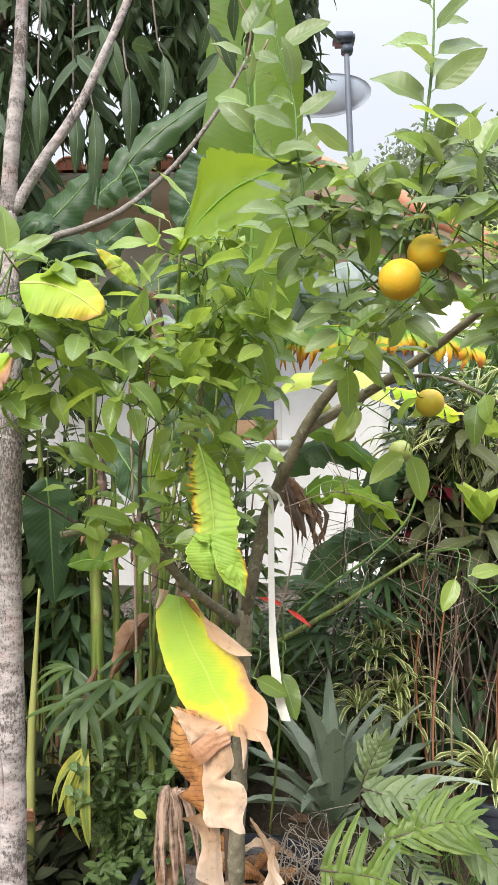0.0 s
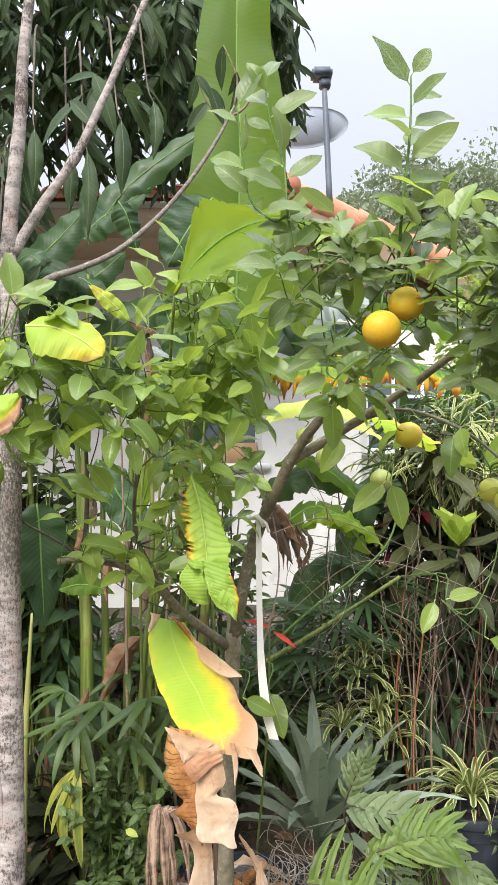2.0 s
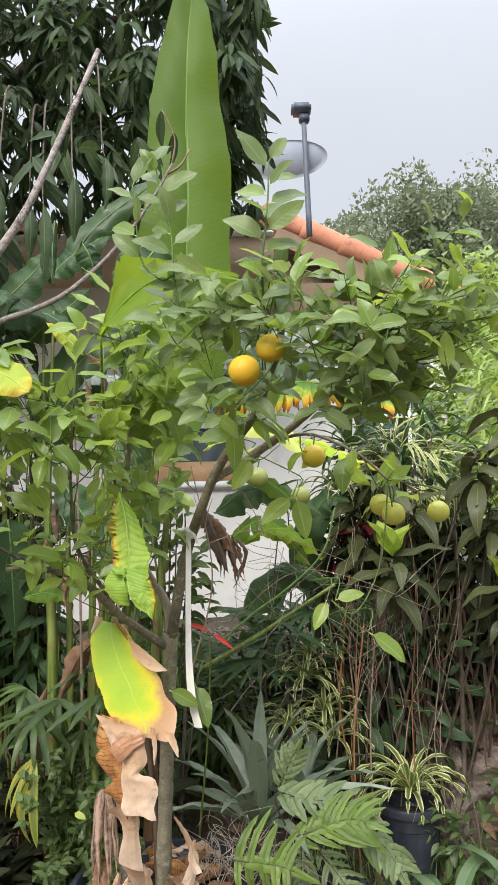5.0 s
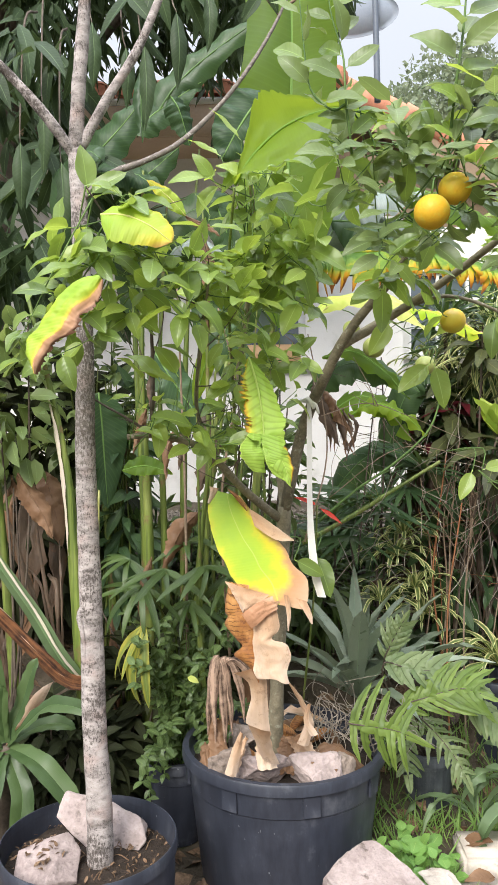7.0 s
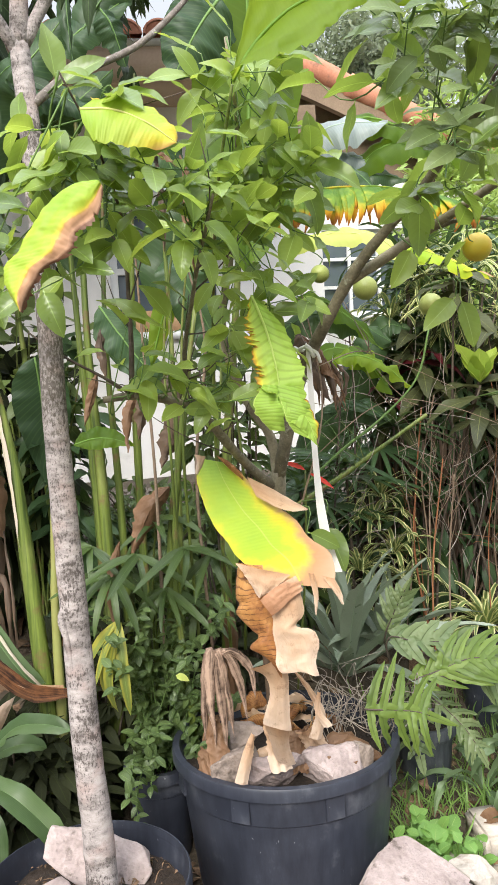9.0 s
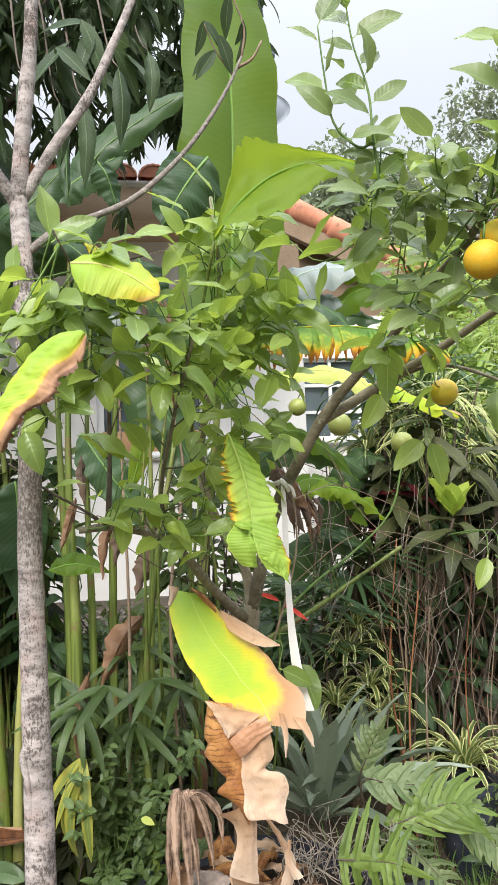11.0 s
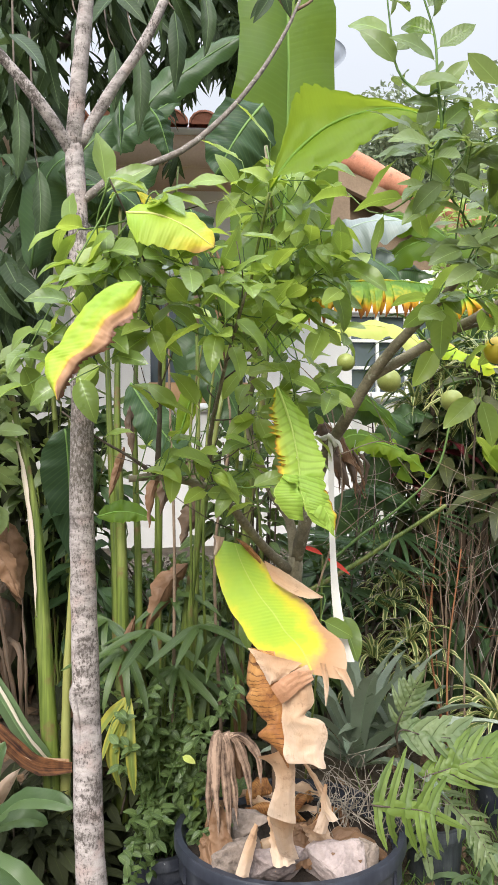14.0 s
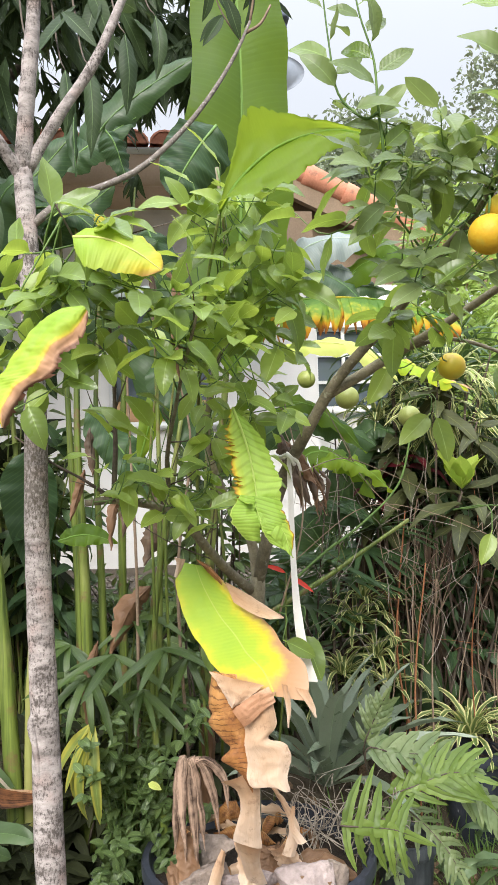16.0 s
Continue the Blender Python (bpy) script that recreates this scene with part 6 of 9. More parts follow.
        part("curled_leaf", g, M_STREAK, plant, "curled dry brown leaf")
    rng = random.Random(3)
    for k in range(26):
        w = rng.uniform(0, 6.283)
        r = 0.25 * math.sqrt(rng.uniform(0.12, 1.0))
        a = Vector((-0.022 + r * math.cos(w), 2.265 + r * math.sin(w) * 0.95, 0.40 + rng.uniform(0.0, 0.03)))
        d = rnd_dir(rng) * Vector((1, 1, 0.25)) * rng.uniform(0.05, 0.12)
        g = Geo()
        big_leaf(g, [a - d, a + Vector((0, 0, rng.uniform(0.01, 0.04))), a + d], rng.uniform(0.03, 0.07), (rng.gauss(0, 0.3), rng.gauss(-0.4, 0.3), 1), "lance", 10, rng.uniform(0.3, 1.1), 0, 0.008, k, ragged=0.3, crumple=0.008)
        part("dry_leaf", g, (M_DEAD, M_DRAPE, M_RUST, M_DEAD)[k % 4], plant, "curled dry brown leaf")
    # dry pieces at the foot
    scraps = (
        ([(-0.141, 2.06, 0.532), (-0.165, 2.03, 0.495), (-0.19, 2.0, 0.443)], [(-0.135, 2.06, 0.524), (-0.146, 2.03, 0.489), (-0.169, 2.0, 0.429)], 0.012, M_DRAPE),
        ([(-0.117, 2.0, 0.594), (-0.11, 2.0, 0.53), (-0.105, 1.99, 0.462)], [(-0.065, 2.0, 0.57), (-0.06, 2.0, 0.511), (-0.045, 1.99, 0.463)], 0.016, M_DRAPE),
        ([(-0.275, 2.16, 0.47), (-0.285, 2.13, 0.46), (-0.285, 2.11, 0.42)], [(-0.245, 2.14, 0.48), (-0.25, 2.11, 0.46), (-0.245, 2.08, 0.42)], 0.014, M_DEAD),
        ([(-0.25, 2.16, 0.56), (-0.26, 2.13, 0.50), (-0.255, 2.10, 0.45)], [(-0.22, 2.14, 0.55), (-0.205, 2.12, 0.50), (-0.19, 2.09, 0.44)], 0.016, M_DEAD),
        ([(-0.02, 2.08, 0.52), (0.0, 2.10, 0.48), (0.02, 2.12, 0.44)], [(0.03, 2.09, 0.53), (0.06, 2.11, 0.49), (0.085, 2.12, 0.44)], 0.018, M_DRAPE),
        ([(-0.03, 2.14, 0.50), (-0.04, 2.12, 0.47), (-0.05, 2.10, 0.44)], [(0.02, 2.15, 0.50), (0.02, 2.13, 0.465), (0.01, 2.11, 0.44)], 0.016, M_DEAD),
    )
    for k, (lf, rt, bulge, mat) in enumerate(scraps):
        g = Geo()
        sheet(g, lf, rt, 26, 12, bulge, 0.008, 40 + k * 2.3)
        part("dry_leaf", g, mat, plant, "curled dry brown leaf")


withered_banana()


# ---- heliconia and banana clumps behind ----
def fringe(geo):
    """A hanging half blade, split into many strips that are scorched to different depths."""
    rng = random.Random(41)
    top = spline([(0.12, 2.80, 2.11), (0.189, 2.79, 2.141), (0.336, 2.78, 2.148), (0.463, 2.78, 2.151), (0.591, 2.78, 2.138), (0.742, 2.78, 2.108), (0.871, 2.77, 2.058)], 200)
    big_leaf(geo, top[::20], 0.16, (0.0, -0.35, 1.0), "lance", 20, 0.2, 0, 0.006, 4, 1.0, 0.0, 0.1, rib=0.006)
    x = 2
    while x < 190:
        wide = rng.randrange(3, 8)
        a, b = top[x], top[min(200, x + wide)]
        s = x / 200
        drop = (0.160 - 0.055 * s) * rng.uniform(0.70, 1.12)
        lean, out = rng.gauss(0.0, 0.014) - 0.02 * (s < 0.3), rng.uniform(0.02, 0.08)
        verts, uvs, faces = [], [], []
        for i in range(7):
            f = i / 6
            taper = 1.5 - 1.35 * f ** 3
            c = a.lerp(b, 0.5) + Vector((lean * f * f, -out * math.sin(2.2 * f), -drop * f))
            for k in (-1, 0, 1):
                verts.append(tuple(c + (b - a) * 0.5 * k * taper + Vector((0, 0.004 * abs(k), 0))))
                uvs.append((f, 0.5 + 0.5 * k))
        for i in range(6):
            for k in range(2):
                j = i * 3 + k
                faces.append((j, j + 1, j + 4, j + 3))
        geo.add(verts, faces, uvs)
        x += max(1, wide - 2)


def crinkled(geo):
    """A short blade with pleated veins, torn into teeth on one side, its end folded under."""
    mid = [(-0.113, 1.74, 1.650), (-0.098, 1.72, 1.60), (-0.087, 1.70, 1.552), (-0.079, 1.68, 1.495), (-0.075, 1.665, 1.441), (-0.071, 1.655, 1.39)]
    edge = [(-0.110, 1.74, 1.650), (-0.068, 1.70, 1.595), (-0.043, 1.68, 1.545), (-0.026, 1.665, 1.50), (-0.022, 1.655, 1.47), (-0.030, 1.65, 1.41)]
    sheet(geo, mid, edge, 60, 8, -0.006, 0.004, 3, 0.0, 0.05)
    geo.uv[-1][:, 0] = 0.5 + 0.42 * geo.uv[-1][:, 0]
    torn = [(-0.116, 1.74, 1.648), (-0.130, 1.73, 1.60), (-0.132, 1.71, 1.560), (-0.124, 1.69, 1.50), (-0.118, 1.68, 1.45), (-0.105, 1.66, 1.40)]
    sheet(geo, mid, torn, 90, 6, -0.004, 0.004, 8, 0.0, 0.24)
    geo.uv[-1][:, 0] = 0.5 - 0.5 * geo.uv[-1][:, 0]
    sheet(geo, [(-0.112, 1.655, 1.455), (-0.134, 1.645, 1.42), (-0.130, 1.64, 1.392), (-0.105, 1.64, 1.36)], [(-0.080, 1.65, 1.45), (-0.085, 1.635, 1.425), (-0.078, 1.63, 1.40), (-0.072, 1.64, 1.355)], 20, 6, 0.010, 0.005, 5)
    geo.uv[-1][:, 0] = 0.5 + 0.3 * geo.uv[-1][:, 0]
    sheet(geo, [(-0.090, 1.655, 1.452), (-0.076, 1.64, 1.41), (-0.070, 1.635, 1.38), (-0.055, 1.635, 1.352)], [(-0.028, 1.65, 1.445), (-0.018, 1.64, 1.40), (-0.011, 1.635, 1.37), (-0.015, 1.635, 1.330)], 24, 6, 0.010, 0.005, 9, 0.0, 0.08)
    geo.uv[-1][:, 0] = 0.5 + 0.45 * geo.uv[-1][:, 0]
    tube(geo, mid, 0.0032, 0.0016, 20, 5)
    geo.uv[-1][:] = (0.5, 0.2)


def clump():
    plant = thing("banana_clump", (-0.55, 2.65, 0.0), "clump of tall green banana and heliconia stalks with broad leaves", "plant")
    stalks = (((-0.70, 2.46, 0.0), (-0.735, 2.45, 0.68), (-0.752, 2.45, 0.99), (-0.77, 2.45, 1.243), (-0.792, 2.45, 1.414), (-0.831, 2.45, 1.616), (-0.9, 2.42, 1.95), 0.031), ((-0.69, 2.46, 0.1), (-0.682, 2.44, 0.735), (-0.672, 2.44, 1.0), (-0.660, 2.44, 1.25), 0.019),
              ((-0.70, 2.98, 0.0), (-0.735, 2.97, 0.98), (-0.79, 2.95, 1.6), (-0.84, 2.9, 2.4), 0.022), ((-0.54, 2.72, 0.0), (-0.53, 2.72, 1.04), (-0.545, 2.7, 1.64), (-0.53, 2.7, 2.45), 0.026),
              ((-0.49, 2.8, 0.0), (-0.48, 2.8, 1.0), (-0.49, 2.8, 1.7), (-0.45, 2.8, 2.4), 0.020), ((-0.56, 2.82, 0.0), (-0.56, 2.82, 1.0), (-0.585, 2.8, 1.8), (-0.6, 2.8, 2.5), 0.022),
              ((-0.36, 2.54, 0.0), (-0.32, 2.52, 0.95), (-0.25, 2.5, 1.35), (-0.19, 2.48, 1.75), 0.016), ((-0.33, 2.5, 0.0), (-0.28, 2.46, 1.2), (-0.275, 2.45, 1.9), (-0.285, 2.45, 2.24), 0.012),
              ((-0.17, 2.66, 0.0), (-0.12, 2.64, 1.1), (-0.05, 2.58, 1.75), (0.0, 2.52, 2.3), 0.024), ((-0.42, 2.9, 0.0), (-0.41, 2.9, 1.3), (-0.38, 2.88, 2.0), (-0.33, 2.9, 2.6), 0.02),
              ((-1.0, 2.62, 0.0), (-1.05, 2.6, 0.9), (-1.12, 2.6, 1.7), (-1.2, 2.6, 2.3), 0.022),
              ((-0.17, 2.35, 1.05), (-0.17, 2.2, 1.5), (-0.17, 1.85, 1.85), (-0.142, 1.625, 2.05), 0.006), ((-0.27, 2.42, 0.2), (-0.31, 2.4, 0.85), (-0.27, 2.38, 1.3), (-0.2, 2.36, 1.7), 0.012))
    for k, (*pts, r) in enumerate(stalks):
        g = Geo()
        tube(g, pts, r, r * (0.2 if k < 10 else 0.55), 18, 9, 0.05, k)
        st = part("stalk", g, M_SPEAR if k == 1 else M_STEM, plant)
        if k == 0:
            g = Geo()
            big_leaf(g, [(-0.842, 2.432, 1.62), (-0.806, 2.428, 1.43), (-0.784, 2.426, 1.24), (-0.768, 2.424, 1.02)], 0.022, (-0.6, -0.8, 0), "lance", 16, 0.5, 0, 0.002, 5, ragged=0.1)
            part("sheath_edge", g, M_CREAM, st, "pale cream sheath edge")
        if k in (2, 8):
            g = Geo()
            a = Vector(pts[0])
            big_leaf(g, [a.lerp(Vector(pts[1]), 0.75) + Vector((0, -r, 0)), a.lerp(Vector(pts[1]), 0.45) + Vector((0.01, -r - 0.015, 0)), a.lerp(Vector(pts[1]), 0.15) + Vector((-0.01, -r - 0.01, 0))], 0.06, (0.2, -1, 0), "lance", 16, 0.9, 0, 0.01, k, ragged=0.3, crumple=0.010)
            part("dry_sheath", g, M_DEAD, st, "dry brown sheath")
    leaves = (
        # the tall bright leaf, and one beside it
        ("leaf", [(-0.02, 2.5, 1.82), (0.0, 2.5, 2.15), (0.03, 2.5, 2.6), (0.035, 2.52, 2.95), (0.03, 2.56, 3.25), (0.04, 2.60, 3.58), (0.07, 2.68, 3.95)], 0.35, (0.1, -1, 0.1), M_BANANA, 0.12, 0, 0.022, 0.008, 1.0, 1.0),
        ("young_leaf", [(-0.140, 1.622, 2.055), (-0.105, 1.61, 2.11), (-0.06, 1.60, 2.155), (-0.01, 1.595, 2.19), (0.053, 1.59, 2.213), (0.126, 1.58, 2.219), (0.224, 1.57, 2.19)], 0.19, (-0.1, -0.95, 0.35), M_BANANA_NEW, 0.3, 0, 0.014, 0.005, 1.0, 1.0),
        ("leaf", [(-0.06, 2.44, 2.63), (-0.115, 2.43, 2.56), (-0.165, 2.42, 2.48), (-0.215, 2.42, 2.39)], 0.22, (0.2, -1, 0.2), M_BROAD, 0.3, 0, 0.012, 0.006, 1.0, 1.0),
        ("leaf", [(-0.53, 2.9, 2.70), (-0.42, 2.9, 2.86), (-0.27, 2.9, 2.99), (-0.05, 2.9, 3.14)], 0.15, (0.3, -1, 0.5), M_HELICONIA, 0.3, 0, 0.01, 0.006, 1.0, 1.0),
        # dark leaves before the eaves
        ("leaf", [(-0.84, 2.76, 2.44), (-0.76, 2.75, 2.50), (-0.675, 2.74, 2.574), (-0.60, 2.73, 2.65), (-0.53, 2.72, 2.73)], 0.17, (0.1, -1, 0.35), M_BROAD, 0.3, 0, 0.010, 0.005, 1.0, 1.0),
        ("leaf", [(-0.533, 2.72, 2.84), (-0.533, 2.69, 2.75), (-0.531, 2.68, 2.66), (-0.527, 2.68, 2.55)], 0.06, (0.5, -1, 0.1), M_HELICONIA, 0.9, 0, 0.006, 0.004, 1.0, 1.0),
        ("leaf", [(-0.60, 2.92, 2.67), (-0.52, 2.9, 2.74), (-0.43, 2.9, 2.80), (-0.32, 2.9, 2.87)], 0.15, (0.2, -0.8, 0.5), M_BROAD, 0.3, 0, 0.010, 0.005, 1.0, 1.0),
        ("leaf", [(-0.43, 2.77, 2.76), (-0.40, 2.75, 2.71), (-0.38, 2.75, 2.65), (-0.355, 2.75, 2.56)], 0.11, (0.3, -1, 0.2), M_BROAD, 0.5, 0, 0.010, 0.004, 1.0, 1.0),
        ("leaf", [(-0.82, 2.72, 2.40), (-0.72, 2.71, 2.44), (-0.61, 2.70, 2.45), (-0.53, 2.69, 2.42), (-0.45, 2.68, 2.35)], 0.14, (0.0, -0.9, 0.5), M_BROAD, 0.4, 0, 0.012, 0.005, 1.0, 1.0),
        ("leaf", [(-0.66, 2.82, 2.36), (-0.58, 2.81, 2.43), (-0.50, 2.80, 2.49), (-0.40, 2.79, 2.57)], 0.15, (0.2, -1, 0.3), M_BROAD, 0.3, 0, 0.010, 0.005, 1.0, 1.0),
        ("leaf", [(-0.47, 2.86, 2.14), (-0.41, 2.83, 2.19), (-0.33, 2.80, 2.195), (-0.20, 2.78, 2.14)], 0.075, (0.0, -0.8, 0.6), M_SILVER, 0.4, 0, 0.008, 0.004, 1.0, 1.0),
        ("leaf", [(-0.29, 2.88, 2.44), (-0.26, 2.86, 2.36), (-0.22, 2.85, 2.25), (-0.16, 2.85, 2.10)], 0.17, (0.3, -1, 0.2), M_BROAD, 0.3, 0, 0.010, 0.004, 1.0, 1.0),
        ("scorched_tip_leaf", [(-0.33, 2.31, 2.17), (-0.37, 2.30, 2.215), (-0.41, 2.29, 2.25), (-0.455, 2.29, 2.285)], 0.055, (-0.1, -1, 0.3), M_PALE, 0.3, 0, 0.004, 0.003, 1.0, 1.0),
        ("dry_leaf", [(-0.345, 2.41, 2.20), (-0.30, 2.40, 2.175), (-0.26, 2.40, 2.16), (-0.22, 2.39, 2.12)], 0.035, (0.1, -0.9, 0.5), M_DEAD, 0.9, 0, 0.01, 0.003, 1.0, 1.0),
        ("dry_leaf", [(-0.285, 2.43, 2.19), (-0.275, 2.42, 2.10), (-0.27, 2.42, 2.0), (-0.277, 2.43, 1.88)], 0.03, (0.3, -1, 0.1), M_DARKDEAD, 0.9, 0, 0.01, 0.003, 1.0, 1.0),
        ("leaf", [(-0.8, 2.5, 2.1), (-0.75, 2.45, 2.35), (-0.68, 2.4, 2.42), (-0.62, 2.36, 2.38)], 0.16, (0.0, -0.9, 0.5), M_HELICONIA, 0.4, 0, 0.01, 0.005, 1.0, 1.0),
        ("broad_leaf", [(-0.735, 2.80, 1.61), (-0.728, 2.82, 1.50), (-0.722, 2.83, 1.35), (-0.714, 2.85, 1.143)], 0.205, (0.2, -1, 0.2), M_BROAD, 0.15, 0, 0.006, 0.004, 1.0, 1.0),
        ("leaf", [(-0.50, 2.72, 1.765), (-0.43, 2.70, 1.652), (-0.352, 2.69, 1.541), (-0.262, 2.70, 1.415)], 0.15, (0.3, -1, 0.3), M_BROAD, 0.2, 0, 0.01, 0.004, 1.0, 1.0),
        ("leaf", [(-0.60, 2.56, 1.312), (-0.54, 2.55, 1.328), (-0.48, 2.54, 1.325), (-0.41, 2.53, 1.300)], 0.075, (0.0, -1.0, 0.3), M_BANANA, 0.0, 0, 0.008, 0.003, 1.0, 1.0),
        ("leaf", [(-0.3, 2.85, 1.75), (-0.2, 2.82, 2.0), (-0.1, 2.8, 2.2), (0.05, 2.8, 2.3)], 0.28, (0.2, -1, 0.3), M_HELICONIA, 0.3, 0, 0.012, 0.005, 1.0, 1.0),
        ("leaf", [(-0.6, 2.85, 1.9), (-0.52, 2.85, 2.15), (-0.42, 2.85, 2.3), (-0.25, 2.84, 2.38)], 0.28, (0.1, -1, 0.3), M_HELICONIA, 0.3, 0, 0.012, 0.005, 1.0, 1.0),
        ("leaf", [(-0.25, 2.55, 1.9), (-0.22, 2.5, 1.8), (-0.15, 2.5, 1.65), (-0.1, 2.5, 1.5)], 0.16, (0.2, -1, 0.3), M_HELICONIA, 0.3, 0, 0.01, 0.004, 1.0, 1.0),
        ("leaf", [(-0.34, 2.62, 1.55), (-0.30, 2.61, 1.68), (-0.265, 2.60, 1.78), (-0.235, 2.60, 1.90)], 0.075, (0.2, -1, 0.1), M_BANANA_NEW, 0.3, 0, 0.008, 0.004, 1.0, 1.0),
        # glossy leaf and the fringed one
        ("leaf", [(0.17, 2.92, 2.2), (0.27, 2.89, 2.34), (0.40, 2.87, 2.40), (0.57, 2.84, 2.39)], 0.25, (0.0, -0.75, 0.65), M_SILVER, 0.5, 0, 0.012, 0.005, 1.0, 1.0),
        ("leaf", [(0.2, 2.9, 2.3), (0.32, 2.86, 2.28), (0.44, 2.8, 2.2), (0.52, 2.78, 2.1)], 0.2, (0.2, -0.8, 0.6), M_HELICONIA, 0.6, 0, 0.012, 0.005, 1.0, 1.0),
        ("leaf", [(0.34, 2.93, 2.34), (0.44, 2.9, 2.425), (0.56, 2.88, 2.41), (0.66, 2.86, 2.36), (0.74, 2.84, 2.28)], 0.15, (0.0, -0.75, 0.65), M_BANANA, 0.5, 0, 0.012, 0.005, 1.0, 1.0),
        ("leaf", [(0.44, 2.92, 2.22), (0.54, 2.88, 2.31), (0.66, 2.86, 2.33), (0.78, 2.84, 2.30), (0.88, 2.82, 2.22)], 0.15, (0.0, -0.8, 0.6), M_BANANA, 0.5, 0, 0.012, 0.005, 1.0, 1.0),
        ("leaf", [(0.20, 2.95, 2.2), (0.28, 2.93, 2.28), (0.39, 2.91, 2.31), (0.52, 2.9, 2.27)], 0.15, (0.0, -0.75, 0.65), M_SILVER, 0.5, 0, 0.012, 0.005, 1.0, 1.0),
        ("leaf", [(0.26, 2.98, 2.1), (0.38, 2.95, 2.2), (0.52, 2.92, 2.235), (0.66, 2.9, 2.2)], 0.14, (0.0, -0.75, 0.65), M_HELICONIA, 0.5, 0, 0.012, 0.005, 1.0, 1.0),
        ("fringed_leaf", [(0.1, 2.92, 2.08), (0.2, 2.9, 2.15), (0.32, 2.85, 2.18), (0.46, 2.77, 2.17), (0.6, 2.69, 2.11), (0.74, 2.6, 2.03)], 0.42, (0.0, -0.9, 0.45), M_FRINGE, 0.75, 0, 0.006, 0.005, 0.4, 1.0),
        ("yellow_leaf", [(0.08, 2.5, 1.84), (0.16, 2.49, 1.91), (0.26, 2.46, 1.925), (0.36, 2.42, 1.91), (0.42, 2.37, 1.84), (0.47, 2.33, 1.78)], 0.09, (0.0, -0.8, 0.7), M_YELLOW, 0.5, 0, 0.008, 0.003, 1.0, 1.0),
        ("yellow_leaf", [(0.4, 2.4, 1.86), (0.48, 2.36, 1.85), (0.58, 2.32, 1.8), (0.68, 2.3, 1.75)], 0.08, (0.0, -0.7, 0.7), M_SCORCH, 0.5, 10, 0.008, 0.003, 1.0, 1.0),
        ("leaf", [(0.1, 3.0, 1.62), (0.25, 2.95, 1.72), (0.4, 2.9, 1.7), (0.55, 2.86, 1.6)], 0.17, (0.0, -0.7, 0.7), M_HELICONIA, 0.5, 0, 0.014, 0.004, 1.0, 1.0),
        ("leaf", [(0.16, 2.75, 1.5), (0.28, 2.7, 1.58), (0.38, 2.66, 1.54), (0.47, 2.64, 1.42)], 0.13, (0.0, -0.8, 0.6), M_BANANA, 0.5, 8, 0.012, 0.004, 1.0, 1.0),
        ("leaf", [(0.24, 2.66, 1.50), (0.31, 2.64, 1.545), (0.38, 2.62, 1.54), (0.45, 2.60, 1.50), (0.52, 2.58, 1.43)], 0.075, (0.1, -0.8, 0.6), M_BANANA_NEW, 0.5, 0, 0.016, 0.004, 1.0, 1.0),
        ("leaf", [(0.16, 2.86, 1.74), (0.25, 2.85, 1.775), (0.34, 2.84, 1.73), (0.43, 2.83, 1.66), (0.50, 2.82, 1.57)], 0.08, (0.1, -0.85, 0.5), M_BANANA, 0.4, 0, 0.01, 0.004, 1.0, 1.0),
        ("leaf", [(0.20, 3.1, 1.15), (0.34, 3.05, 1.32), (0.46, 3.0, 1.36), (0.60, 2.98, 1.30)], 0.16, (0.0, -0.8, 0.6), M_HELICONIA, 0.4, 0, 0.012, 0.004, 1.0, 1.0),
        ("leaf", [(0.45, 3.15, 1.3), (0.52, 3.12, 1.55), (0.60, 3.1, 1.68), (0.70, 3.08, 1.66)], 0.15, (0.0, -0.8, 0.6), M_HELICONIA, 0.4, 0, 0.012, 0.004, 1.0, 1.0),
        # small tattered leaves among the citrus
        ("scorched_leaf", [(-0.395, 1.33, 1.79), (-0.435, 1.31, 1.755), (-0.475, 1.29, 1.705), (-0.51, 1.275, 1.64), (-0.53, 1.265, 1.575)], 0.098, (0.1, -1.0, 0.1), M_SINGED, 0.2, 0, 0.002, 0.003, 1.0, 0.9),
        ("yellow_leaf", [(-0.43, 1.44, 1.94), (-0.375, 1.43, 1.935), (-0.32, 1.42, 1.91), (-0.27, 1.41, 1.87)], 0.135, (0.0, -0.8, 0.6), M_PALE, 0.3, 0, 0.003, 0.003, 1.0, 1.0),
        ("crinkled_leaf", [(-0.115, 1.83, 1.655), (-0.092, 1.78, 1.585), (-0.075, 1.72, 1.505), (-0.07, 1.67, 1.43), (-0.066, 1.63, 1.355)], 0.125, (0.15, -0.95, 0.25), M_CRINKLE, 0.35, 22, 0.006, 0.003, 1.0, 1.0),
        ("leaf", [(-0.10, 1.70, 1.44), (-0.07, 1.66, 1.43), (-0.03, 1.63, 1.38), (-0.01, 1.62, 1.32)], 0.07, (0.2, -1, 0.5), M_CRINKLE, 0.4, 0, 0.006, 0.002, 1.0, 1.0),
        ("dry_leaf", [(-0.24, 1.9, 2.0), (-0.22, 1.88, 1.93), (-0.23, 1.87, 1.86), (-0.225, 1.87, 1.72)], 0.035, (0.2, -1, 0.2), M_DEAD, 0.9, 0, 0.01, 0.003, 1.0, 1.0),
        ("dry_leaf", [(-0.31, 2.44, 1.17), (-0.365, 2.44, 1.115), (-0.40, 2.44, 1.05), (-0.44, 2.44, 0.965)], 0.085, (0.3, -1, 0.3), M_DEAD, 0.8, 0, 0.01, 0.003, 1.0, 1.0),
